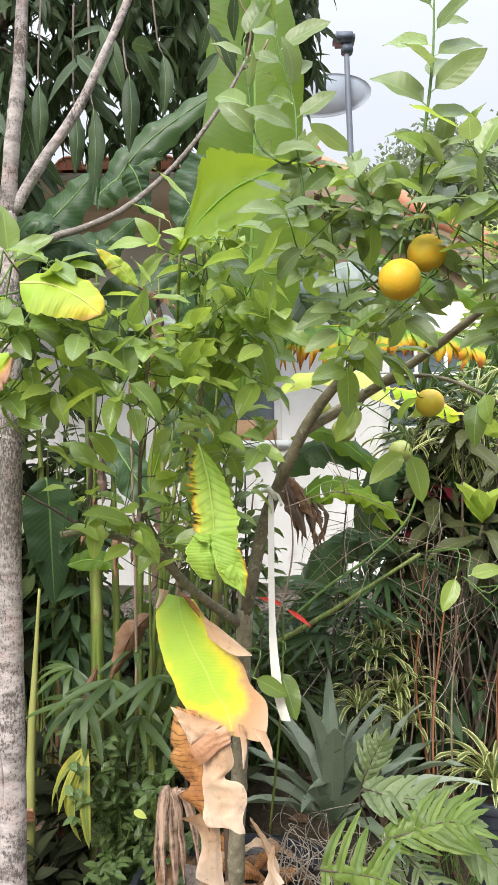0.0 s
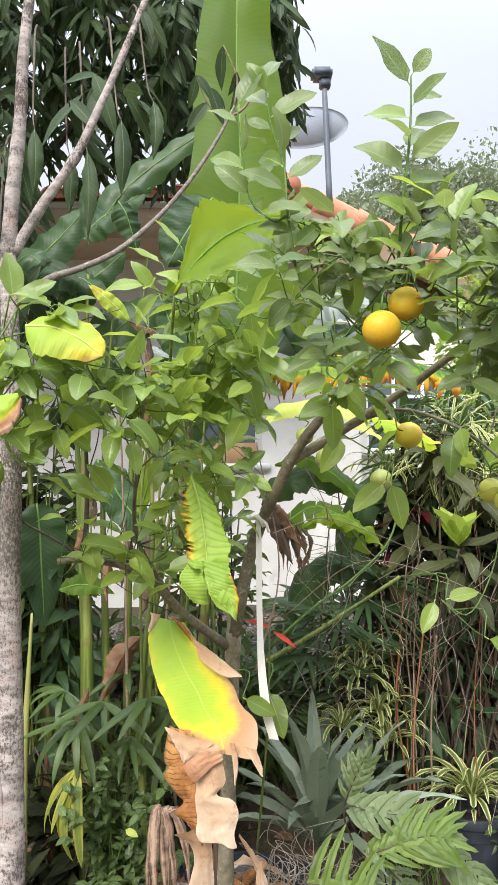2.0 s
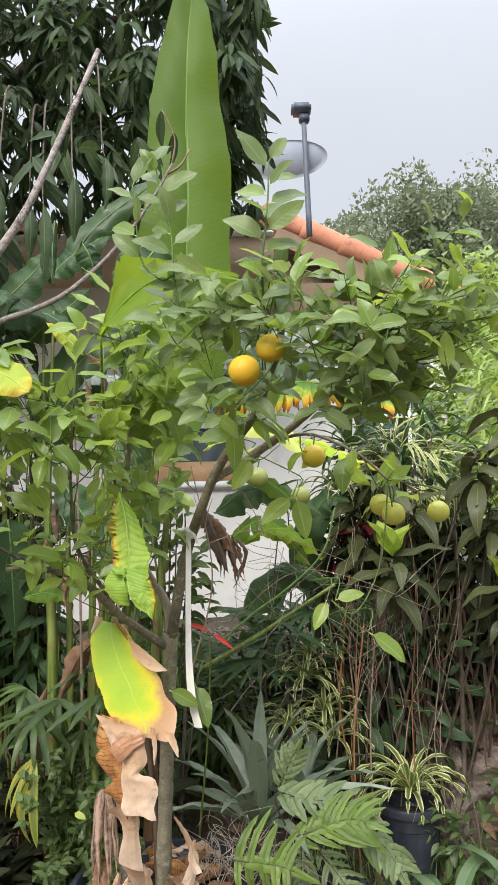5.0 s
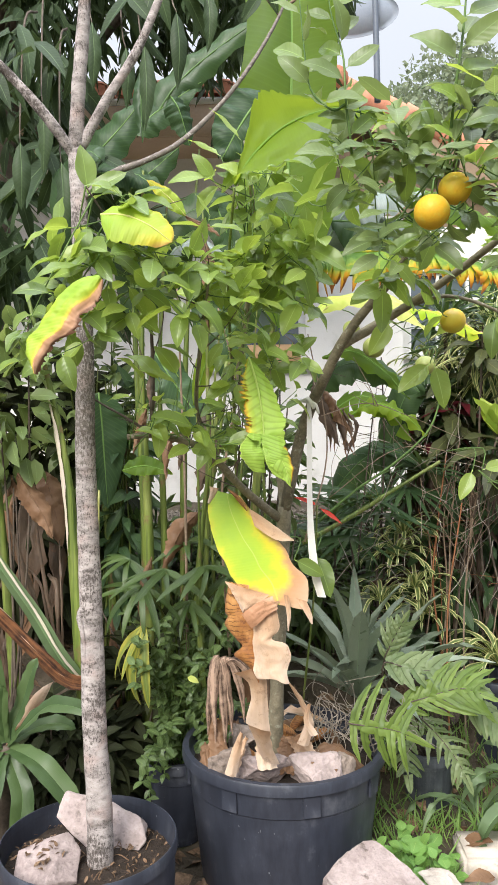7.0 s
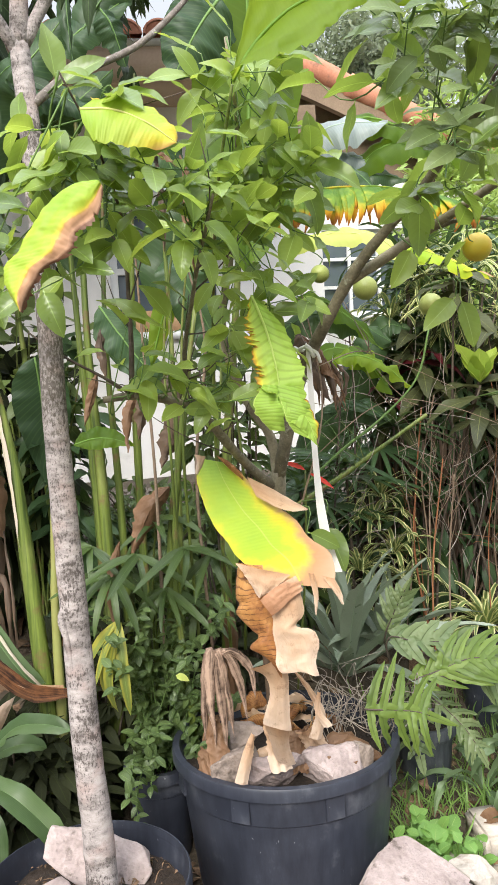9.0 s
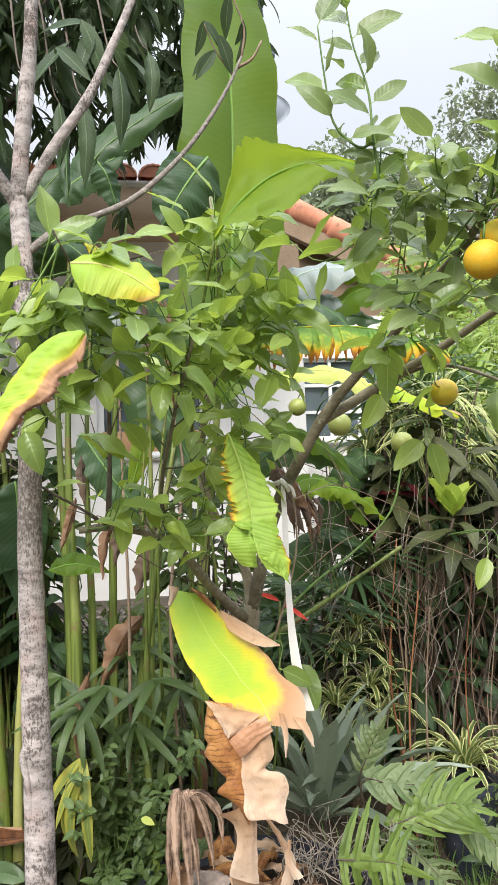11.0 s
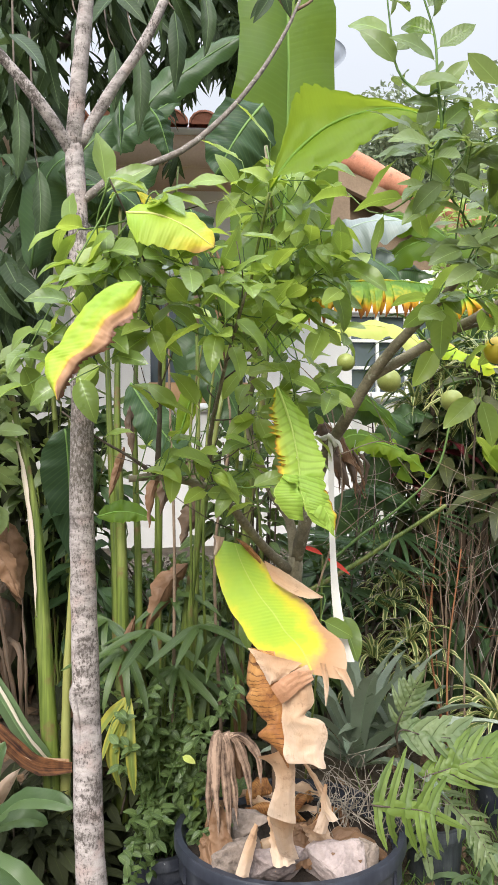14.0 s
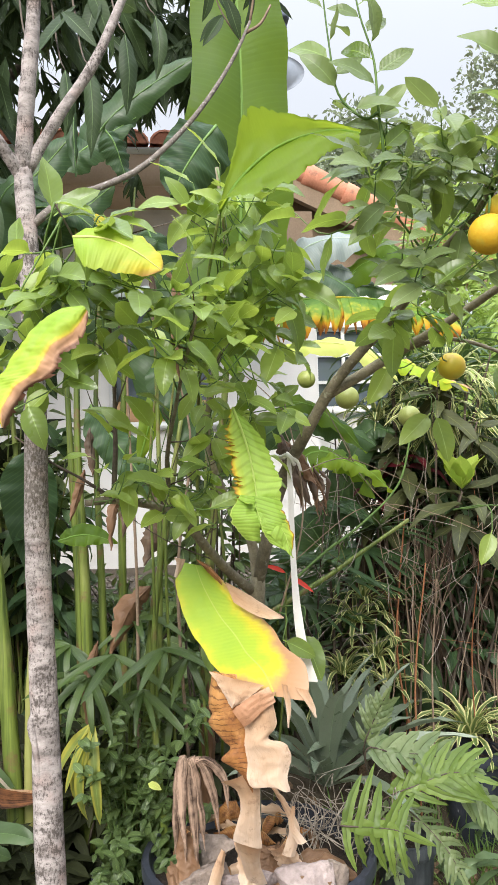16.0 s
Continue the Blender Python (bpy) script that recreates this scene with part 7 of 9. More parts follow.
        ("dry_leaf", [(-0.935, 2.40, 1.315), (-0.89, 2.395, 1.24), (-0.845, 2.39, 1.17), (-0.812, 2.39, 1.085)], 0.085, (0.3, -1, 0.3), M_DEAD, 0.7, 0, 0.02, 0.004, 1.0, 1.0),
        ("dry_leaf", [(-0.362, 2.6, 1.485), (-0.376, 2.6, 1.406), (-0.396, 2.6, 1.309)], 0.05, (0.3, -1, 0.2), M_DARKDEAD, 0.7, 0, 0.01, 0.003, 1.0, 1.0),
        ("dry_leaf", [(-0.263, 2.6, 1.393), (-0.291, 2.6, 1.308), (-0.331, 2.6, 1.211)], 0.075, (0.3, -1, 0.2), M_DARKDEAD, 0.7, 0, 0.01, 0.003, 1.0, 1.0),
        ("dry_leaf", [(-0.515, 2.6, 1.539), (-0.538, 2.6, 1.456), (-0.567, 2.6, 1.369)], 0.035, (0.3, -1, 0.2), M_DEAD, 0.7, 0, 0.01, 0.003, 1.0, 1.0),
        ("dry_leaf", [(-0.495, 2.6, 1.675), (-0.493, 2.6, 1.597), (-0.488, 2.6, 1.512)], 0.035, (0.3, -1, 0.2), M_DARKDEAD, 0.7, 0, 0.01, 0.003, 1.0, 1.0),
        ("dry_leaf", [(-0.39, 2.5, 1.46), (-0.42, 2.48, 1.40), (-0.43, 2.48, 1.28)], 0.04, (0.3, -1, 0.3), M_DEAD, 0.8, 0, 0.015, 0.003, 1.0, 1.0),
        ("dry_leaf", [(-0.47, 2.4, 1.02), (-0.5, 2.38, 0.9), (-0.5, 2.36, 0.75)], 0.04, (0.3, -1, 0.3), M_DEAD, 0.8, 0, 0.01, 0.002, 1.0, 1.0),
        ("dry_leaf", [(-0.96, 2.8, 1.3), (-0.92, 2.78, 1.18), (-0.88, 2.76, 1.0)], 0.13, (0.3, -1, 0.3), M_DEAD, 0.6, 0, 0.02, 0.003, 1.0, 1.0),
        ("dry_leaf", [(-0.3, 2.55, 1.52), (-0.27, 2.52, 1.42), (-0.26, 2.5, 1.28)], 0.08, (0.1, -1, 0.3), M_DARKDEAD, 0.8, 0, 0.02, 0.003, 1.0, 1.0),
        ("dry_leaf", [(0.09, 2.3, 1.62), (0.12, 2.28, 1.54), (0.17, 2.26, 1.40)], 0.07, (0.1, -1, 0.3), M_DARKDEAD, 0.9, 0, 0.015, 0.003, 1.0, 1.0),
        ("dry_leaf", [(0.10, 2.3, 1.60), (0.15, 2.28, 1.55), (0.19, 2.27, 1.46)], 0.06, (0.4, -1, 0.3), M_DEAD, 0.9, 0, 0.015, 0.003, 1.0, 1.0),
    )
    for k, (name, pts, w, up, mat, sag, torn, wave, rib, lf, rt) in enumerate(leaves):
        g = Geo()
        if name == "fringed_leaf":
            fringe(g)
        elif name == "crinkled_leaf":
            crinkled(g)
        elif name == "young_leaf":
            for edge, sg, seed in (([(-0.132, 1.615, 2.10), (-0.108, 1.595, 2.18), (-0.092, 1.58, 2.238), (-0.064, 1.57, 2.262), (0.0, 1.57, 2.250), (0.11, 1.57, 2.232), (0.226, 1.57, 2.200)], 1, 2),
                                   ([(-0.148, 1.61, 2.07), (-0.122, 1.57, 2.066), (-0.076, 1.55, 2.068), (-0.005, 1.55, 2.09), (0.054, 1.55, 2.134), (0.11, 1.56, 2.172), (0.224, 1.565, 2.172)], -1, 6)):
                sheet(g, pts, edge, 50, 8, -0.008 * sg, 0.004, seed, 0.0, 0.05)
                g.uv[-1][:, 0] = 0.5 + 0.5 * sg * g.uv[-1][:, 0]
            tube(g, pts, 0.004, 0.002, 24, 5)
            g.uv[-1][:] = (0.5, 0.3)
        elif name == "scorched_leaf":
            sheet(g, [(-0.403, 1.29, 1.778), (-0.451, 1.29, 1.768), (-0.497, 1.29, 1.721), (-0.528, 1.285, 1.674), (-0.550, 1.28, 1.645), (-0.546, 1.27, 1.617), (-0.528, 1.262, 1.580)],
                  [(-0.393, 1.285, 1.765), (-0.404, 1.28, 1.720), (-0.432, 1.275, 1.695), (-0.441, 1.272, 1.668), (-0.487, 1.27, 1.640), (-0.512, 1.265, 1.600), (-0.525, 1.262, 1.578)], 64, 14, 0.014, 0.004, 5, 0.0, 0.07)
        else:
            prof = "ovate" if name == "broad_leaf" else "lance" if w < 0.1 or name == "dry_leaf" else "paddle"
            rag = 0.10 if w > 0.34 else 0.3 if name == "dry_leaf" else 0.26 if name == "scorched_leaf" else 0.025 if torn == 0 else 0.12
            big_leaf(g, pts, w, up, prof, 30, sag, torn, wave * (0.3 if name == "dry_leaf" else 1.0), k, lf, rt, rag, 0.14, rib, 0.0045 if name == "dry_leaf" else 0.0012 if name == "yellow_leaf" else 0.003 if w < 0.16 else 0.0)
        part(name, g, mat, plant)
    # a frayed brown skirt of dry strips
    rng = random.Random(61)
    for k in range(13):
        a = Vector((0.125 + 0.006 * k, 2.30 + 0.004 * (k % 3), 1.555 - 0.003 * k))
        g = Geo()
        big_leaf(g, [a, a + Vector((rng.gauss(0.01, 0.012), -0.01, -0.06)), a + Vector((rng.gauss(0.02, 0.02), rng.uniform(-0.03, 0.0), rng.uniform(-0.18, -0.08)))], rng.uniform(0.010, 0.024), (rng.gauss(0, 0.6), -1, 0.1), "lance", 16, rng.uniform(0.5, 1.2), 0, 0.004, k, ragged=0.4, crumple=0.006)
        part("dry_strip", g, M_DEAD if k % 3 else M_DARKDEAD, plant)
    # brown remains of old leaf stalks
    for k in range(5):
        dx = 0.022 * k
        g = Geo()
        big_leaf(g, [(-1.0 + dx * 1.8, 2.5 + 0.02 * k, (1.13, 0.98, 1.16, 0.93, 1.05)[k]), (-0.93 + dx * 1.3 + 0.012 * (k % 2), 2.5, 0.90), (-0.87 + dx * 0.7, 2.48, 0.75), (-0.80, 2.47, 0.58)], (0.02, 0.012, 0.016, 0.024, 0.010)[k], (0.3, -1, 0.1 * k), "strap", 16, 0.7, 0, 0.004, k, ragged=0.3, crumple=0.004)
        part("dry_stalk", g, M_DARKDEAD, plant)
    # thin shoots among the stalks
    rng = random.Random(29)
    for k in range(6):
        x, y = -0.36 + 0.052 * k + rng.uniform(-0.01, 0.01), rng.uniform(2.32, 2.5)
        g = Geo()
        tube(g, [(x, y + 0.1, 0.6), (x + rng.gauss(0, 0.02), y, 1.2), (x + rng.gauss(0.02, 0.03), y, 1.6), (x + rng.gauss(0.04, 0.05), y - 0.05, rng.uniform(1.8, 2.15))], 0.006, 0.003, 14, 6, 0.05, k)
        part("shoot", g, M_STEM if k % 3 else M_WOODY, plant)
    # dry stems and brown hanging sheaths at the left
    rng = random.Random(17)
    for _ in range(12):
        x, y = rng.uniform(-1.3, -0.98), rng.uniform(2.65, 3.0)
        a = Vector((x, y, rng.uniform(0.7, 1.3)))
        g = Geo()
        big_leaf(g, [a, a + Vector((rng.gauss(0, 0.04), -0.03, -0.22)), a + Vector((rng.gauss(0, 0.06), -0.02, -0.5))], rng.uniform(0.03, 0.09), (rng.gauss(0, 0.4), -1, 0.2), "lance", 10, 0.8, 0, 0.015, rng.randrange(99), ragged=0.3, crumple=0.015)
        part("dry_leaf", g, M_DEAD if rng.random() < 0.25 else M_DARKDEAD, plant)


clump()


def mango():
    tree = thing("mango_tree", (-1.9, 4.6, 0.8), "large dark mango tree with hanging leaves", "tree")
    g = Geo()
    tube(g, [(-1.9, 4.7, 0.6), (-1.85, 4.6, 2.0), (-1.7, 4.5, 3.2), (-1.5, 4.4, 4.2), (-1.3, 4.4, 5.4)], 0.16, 0.06, 16, 12, 0.06)
    part("trunk", g, M_DARKSTEM, tree)
    rng = random.Random(23)
    shapes = [template(0.17, 0.04, "lance", 5, 1, 0.25 + 0.2 * k, 0.3, 0.03) for k in range(4)]
    g = Geo()
    for k in range(9):
        a = Vector((-1.7, 4.5, 3.0 + 0.15 * k))
        b = Vector((rng.uniform(-2.6, 0.25), rng.uniform(3.3, 4.8), rng.uniform(3.6, 5.0)))
        tw = Geo()
        tube(tw, [a, a.lerp(b, 0.5) + Vector((0, 0, 0.25)), b], 0.04, 0.012, 10, 6, 0.06, k)
        part("limb", tw, M_DARKSTEM, tree)
    def whorl(c, n, s0, s1):
        for _ in range(n):
            way = Vector((rng.gauss(0, 0.55), rng.gauss(0, 0.55), -0.75 + rng.gauss(0, 0.35)))
            g.add(*shapes[rng.randrange(4)], aim(c + rnd_dir(rng) * 0.04, way, (rng.gauss(0, 0.6), -0.6, 0.7), rng.uniform(s0, s1)))
    for _ in range(1250):
        x = rng.uniform(-3.6, 0.36)
        top = 5.7 - 0.9 * max(0.0, x + 0.6)
        low = 3.46 + 0.12 * math.sin(x * 7) + 0.06 * math.sin(x * 23)
        z = rng.uniform(low + 0.15, top)
        whorl(Vector((x, rng.uniform(3.3, 4.9) + (0.2 if z < 3.7 else 0), z)), 11, 0.75, 1.25)
    for _ in range(60):
        whorl(Vector((rng.uniform(-1.9, -0.95), rng.uniform(3.0, 3.6), rng.uniform(2.2, 3.5))), 9, 0.8, 1.3)
    for _ in range(34):
        whorl(Vector((rng.uniform(-1.25, -0.68), rng.uniform(2.55, 3.1), rng.uniform(1.85, 3.0))), 6, 1.1, 1.7)
    for at in ((-0.42, 2.35, 3.05), (-0.52, 2.4, 2.95), (-0.34, 2.5, 3.05), (-0.75, 2.6, 2.9), (-0.85, 2.3, 2.75)):
        whorl(Vector(at), 4, 1.1, 1.5)
    part("crown", g, M_MANGO, tree, kind="stuff")
    for k, (top, drop, w) in enumerate((((-0.34, 2.2, 2.78), 0.24, 0.055), ((-0.445, 2.2, 2.68), 0.27, 0.055), ((-0.52, 2.3, 2.72), 0.2, 0.05), ((-0.25, 2.3, 2.9), 0.2, 0.05), ((-0.62, 2.25, 2.78), 0.22, 0.05), ((-0.80, 2.3, 2.55), 0.24, 0.06), ((-0.86, 2.25, 2.4), 0.22, 0.06), ((-0.74, 2.3, 2.35), 0.24, 0.06))):
        top = Vector(top)
        lf = Geo()
        big_leaf(lf, [top, top + Vector((0.01, -0.02, -drop * 0.5)), top + Vector((0.0, 0.0, -drop))], w, (0.3 * (-1) ** k, -1, 0.1), "lance", 12, 0.3, 0, 0.004, k, rib=0.0015)
        leaf = part("leaf", lf, M_MANGO, tree, "long dark drooping leaf")
        st = Geo()
        tube(st, [top, top + Vector((-0.03, 0.1, 0.12)), top + Vector((-0.1, 0.4, 0.6)), top + Vector((-0.2, 0.9, 0.9))], 0.0015, 0.006, 12, 5)
        part("twig", st, M_DARKSTEM, leaf)


mango()


# ---- far trees and hedge ----
def far_tree(at, r, h, n, seed, mat, label, size=0.3):
    tree = thing("far_tree", at, label, "tree", "trees beyond the house")
    rng = random.Random(seed)
    g = Geo()
    at = Vector(at)
    tube(g, [at, at + Vector((0.1, 0, h * 0.5)), at + Vector((0.15, 0, h * 0.66))], 0.16, 0.06, 8, 8, 0.05)
    for k in range(6):
        a = at + Vector((0.1, 0, h * 0.5))
        tube(g, [a, a + rnd_dir(rng, 0.7) * r * 0.8, a + rnd_dir(rng, 0.9) * r * 1.1], 0.06, 0.015, 8, 6)
    part("trunk", g, M_DARKSTEM, tree)
    g = Geo()
    t = template(size, size * 0.5, "ovate", 2, 1, 0.5, 0.2)
    puffs = [(at + Vector((0, 0, h * 0.72)) + rnd_dir(rng) * Vector((r, r, r * 0.75)) * rng.uniform(0.35, 0.95), r * rng.uniform(0.16, 0.34)) for _ in range(34)]
    for _ in range(n):
        c, s = puffs[rng.randrange(len(puffs))]
        g.add(*t, aim(c + rnd_dir(rng) * s * rng.uniform(0.4, 1.1), rnd_dir(rng), rnd_dir(rng, 0.6), rng.uniform(0.5, 1.2)))
    part("crown", g, mat, tree, kind="stuff")


for k, (x, y, r, h) in enumerate(((2.9, 14.5, 2.0, 8.6), (5.0, 15.5, 2.4, 9.3), (7.6, 15.5, 2.6, 8.8), (1.2, 16.5, 1.9, 8.0), (10.5, 17, 3.0, 9.2), (-9, 18, 3.0, 8.5), (-5, 19, 2.6, 8.0))):
    far_tree((x, y, 0.8), r, h, 15000, 40 + k, M_FAR_HAZE, "leafy green tree beyond the house", 0.135)


far_tree((5.9, 12.0, 0.8), 0.9, 10.4, 1500, 55, M_FAR_HAZE, "slender tree with sparse foliage beyond the house", 0.13)


def bush(name, at, size, n, seed, mat, label, leaf=(0.12, 0.045), prof="lance", droop=0.7, stems=5, parts_mat=None, category="bush", low=0.1):
    """A loose mass of leaves on thin stems; at is the middle of its foot."""
    rng = random.Random(seed)
    ob = thing(name, at, label, category)
    at = Vector(at)
    for k in range(stems):
        g = Geo()
        tip = at + Vector((rng.uniform(-0.8, 0.8) * size[0], rng.uniform(-0.8, 0.8) * size[1], size[2] * rng.uniform(0.6, 1.0)))
        tube(g, [at + Vector((rng.gauss(0, 0.15) * size[0], rng.gauss(0, 0.15) * size[1], -0.03)), at.lerp(tip, 0.5) + Vector((rng.gauss(0, 0.03), 0, 0.05)), tip], 0.006, 0.003, 10, 6, 0.08, k)
        part("stem", g, parts_mat or M_DARKSTEM, ob)
    g = Geo()
    shapes = [template(leaf[0], leaf[1], prof, 4, 1, droop * (0.5 + 0.4 * k), 0.3, 0.03) for k in range(3)]
    for _ in range(n):
        d = rnd_dir(rng)
        f = rng.uniform(0.45, 1.0)
        c = at + Vector((d.x * size[0] * f, d.y * size[1] * f, size[2] * (low + (1 - low) * (0.5 + 0.5 * d.z * f))))
        way = (d + rnd_dir(rng) * 0.8 + Vector((0, -0.1, -0.2))).normalized()
        g.add(*shapes[rng.randrange(3)], aim(c, way, (rng.gauss(0, 0.5), rng.gauss(-0.4, 0.4), 1), rng.uniform(0.6, 1.3)))
    part("foliage", g, mat, ob, kind="stuff")
    return ob


bush("hedge", (2.7, 5.6, 0.8), (0.8, 0.6, 2.6), 3000, 61, M_BRIGHT, "bright yellow-green hedge by the house", (0.16, 0.03), "strap", 1.2, 8)
bush("hedge", (1.74, 3.55, 0.70), (0.30, 0.22, 2.05), 620, 96, M_BRIGHT, "yellow-green hedge of narrow leaves on the bank", (0.17, 0.013), "strap", 1.3, 7, low=0.5)
bush("hedge", (3.6, 6.2, 0.8), (0.9, 0.7, 2.8), 2600, 62, M_BRIGHT, "bright yellow-green hedge by the house", (0.16, 0.03), "strap", 1.2, 8)
bush("hedge", (2.5, 6.7, 0.8), (0.62, 0.4, 3.4), 4200, 84, M_BRIGHT, "tall bright green hedge beside the side wing", (0.10, 0.045), "ovate", 0.6, 9)
bush("hedge", (2.6, 8.6, 0.8), (1.6, 0.6, 3.1), 2600, 63, M_FAR_HAZE, "dense green hedge behind the side wing", (0.16, 0.07), "ovate", 0.6, 8)
# bushes with near-black leaves hold the shade in their leaf colour
bush("dark_bush", (1.25, 3.45, 0.6), (0.42, 0.3, 1.05), 600, 64, M_SHADELEAF, "bronze-leaved bush on the bank, coloured near-black for shade", (0.17, 0.05), "lance", 0.9, 9)
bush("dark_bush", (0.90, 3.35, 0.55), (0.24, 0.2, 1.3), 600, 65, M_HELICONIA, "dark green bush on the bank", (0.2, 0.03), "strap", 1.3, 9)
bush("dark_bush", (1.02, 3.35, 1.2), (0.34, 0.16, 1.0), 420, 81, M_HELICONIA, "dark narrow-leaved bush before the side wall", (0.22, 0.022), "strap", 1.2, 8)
bush("dark_bush", (1.35, 3.2, 1.0), (0.34, 0.2, 0.6), 200, 82, M_SHADELEAF, "bronze-leaved bush before the side wall, coloured near-black for shade", (0.16, 0.055), "lance", 0.9, 8)
bush("striped_bush", (0.93, 3.0, 1.55), (0.26, 0.12, 0.45), 170, 83, M_STRIPED, "spider plant with thin striped arching leaves among the bushes", (0.19, 0.013), "strap", 1.5, 6, category="plant")
bush("dark_bush", (0.85, 3.12, 0.35), (0.42, 0.14, 0.85), 260, 78, M_HELICONIA, "dark low bush under the crotons", (0.13, 0.045), "lance", 0.9, 6)
bush("dark_bush", (1.75, 3.3, 0.5), (0.45, 0.3, 0.9), 400, 66, M_SHADELEAF, "bronze-leaved bush on the bank, coloured near-black for shade", (0.17, 0.05), "lance", 0.9, 9)
bush("shrub", (-1.2, 3.3, 0.5), (0.5, 0.3, 1.3), 900, 67, M_SHADELEAF, "green shrub behind the stalks, coloured near-black for shade", (0.24, 0.06), "lance", 0.9, 8)
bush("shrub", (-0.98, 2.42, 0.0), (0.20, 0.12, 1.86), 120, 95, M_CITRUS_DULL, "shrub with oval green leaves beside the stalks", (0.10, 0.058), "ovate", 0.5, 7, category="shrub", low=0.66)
bush("shrub", (-0.82, 2.56, 0.0), (0.28, 0.08, 0.42), 200, 79, M_SHADELEAF, "low shrub between the stalks, coloured near-black for shade", (0.09, 0.04), "ovate", 0.6, 8)
# added filler: its near-black leaves stand in for unlit depth
bush("shrub", (-0.80, 2.38, 0.0), (0.23, 0.035, 0.52), 420, 101, M_SHADELEAF, "low shrub added at the foot of the stalks, near-black for shade", (0.10, 0.04), "lance", 0.8, 8)
bush("shrub", (-0.80, 3.05, 0.3), (0.24, 0.10, 1.75), 190, 102, M_CITRUS_DULL, "leafy shrub among the stalks before the wall", (0.10, 0.05), "ovate", 0.6, 11, parts_mat=M_STEM, low=0.4)
bush("shrub", (-0.66, 3.0, 0.2), (0.12, 0.08, 1.55), 190, 103, M_HELICONIA, "dark narrow-leaved shrub behind the stalks", (0.15, 0.045), "lance", 0.8, 9, parts_mat=M_STEM, low=0.25)
bush("shrub", (-0.45, 2.72, 0.0), (0.4, 0.08, 0.75), 420, 89, M_SHADELEAF, "low shrub between the stalks, coloured near-black for shade", (0.13, 0.04), "lance", 0.8, 8)
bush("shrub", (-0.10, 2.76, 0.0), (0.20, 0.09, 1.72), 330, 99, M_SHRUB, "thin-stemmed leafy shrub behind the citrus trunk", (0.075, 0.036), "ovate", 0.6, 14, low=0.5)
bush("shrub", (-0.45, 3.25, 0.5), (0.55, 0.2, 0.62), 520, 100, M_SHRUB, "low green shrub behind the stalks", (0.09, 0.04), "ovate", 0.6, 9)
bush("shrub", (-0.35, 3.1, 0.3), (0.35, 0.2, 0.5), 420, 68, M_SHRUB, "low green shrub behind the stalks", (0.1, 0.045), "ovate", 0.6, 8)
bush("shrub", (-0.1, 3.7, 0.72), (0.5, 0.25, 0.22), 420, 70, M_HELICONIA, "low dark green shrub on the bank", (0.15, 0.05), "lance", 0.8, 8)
bush("shrub", (-1.45, 3.7, 0.7), (0.5, 0.25, 0.6), 520, 76, M_SHADELEAF, "low dark green shrub on the bank", (0.15, 0.05), "lance", 0.8, 8)
bush("shrub", (0.55, 3.75, 0.75), (0.4, 0.25, 0.42), 380, 77, M_HELICONIA, "dark green shrub on the bank", (0.2, 0.04), "lance", 0.8, 8)
bush("shrub", (1.12, 2.74, 0.14), (0.26, 0.10, 0.36), 150, 97, M_SHRUB, "low green shrub at the foot of the bank", (0.06, 0.028), "ovate", 0.6, 7)
bush("shrub", (1.45, 2.85, 0.2), (0.26, 0.12, 0.5), 180, 98, M_SHRUB, "low green shrub at the foot of the bank", (0.08, 0.03), "ovate", 0.6, 7)
bush("shrub", (0.1, 3.2, 0.5), (0.3, 0.25, 0.42), 420, 69, M_PALM, "low green shrub on the bank", (0.16, 0.02), "strap", 1.1, 8)


# ---- potted and bedded plants ----
def rosette(name, at, n, L, W, prof, mat, label, seed, tilt=(0.35, 1.35), sag=-0.25, bend=0.5, category="plant", turn=(0.0, 6.283), thick=0.0, ragged=0.0, vary=0.25):
    """Leaves that spring from one heart; each one a part."""
    ob = thing(name, at, label, category)
    rng = random.Random(seed)
    at = Vector(at)
    for k in range(n):
        w = turn[0] + (turn[1] - turn[0]) * (k + rng.uniform(-0.3, 0.3)) / n
        a = tilt[0] + (tilt[1] - tilt[0]) * ((k * 0.618) % 1.0)
        out = Vector((math.cos(w), math.sin(w), 0))
        ln = L * rng.uniform(1 - vary, 1 + vary * 0.6)
        pts, p, ang = [], at + out * 0.008, a
        for i in range(7):
            pts.append(p.copy())
            p = p + (out * math.sin(ang) + Vector((0, 0, math.cos(ang)))) * ln / 6
            ang += bend * (1 + i * 0.35) / 6
        g = Geo()
        up = Vector((0, 0, 1)) * math.sin(a) - out * math.cos(a)
        big_leaf(g, pts, W * rng.uniform(0.8, 1.1), up + rnd_dir(rng) * 0.15, prof, 14, sag, 0, W * 0.05, k, 1, 1, ragged)
        part("leaf", g, mat, ob)
    return ob


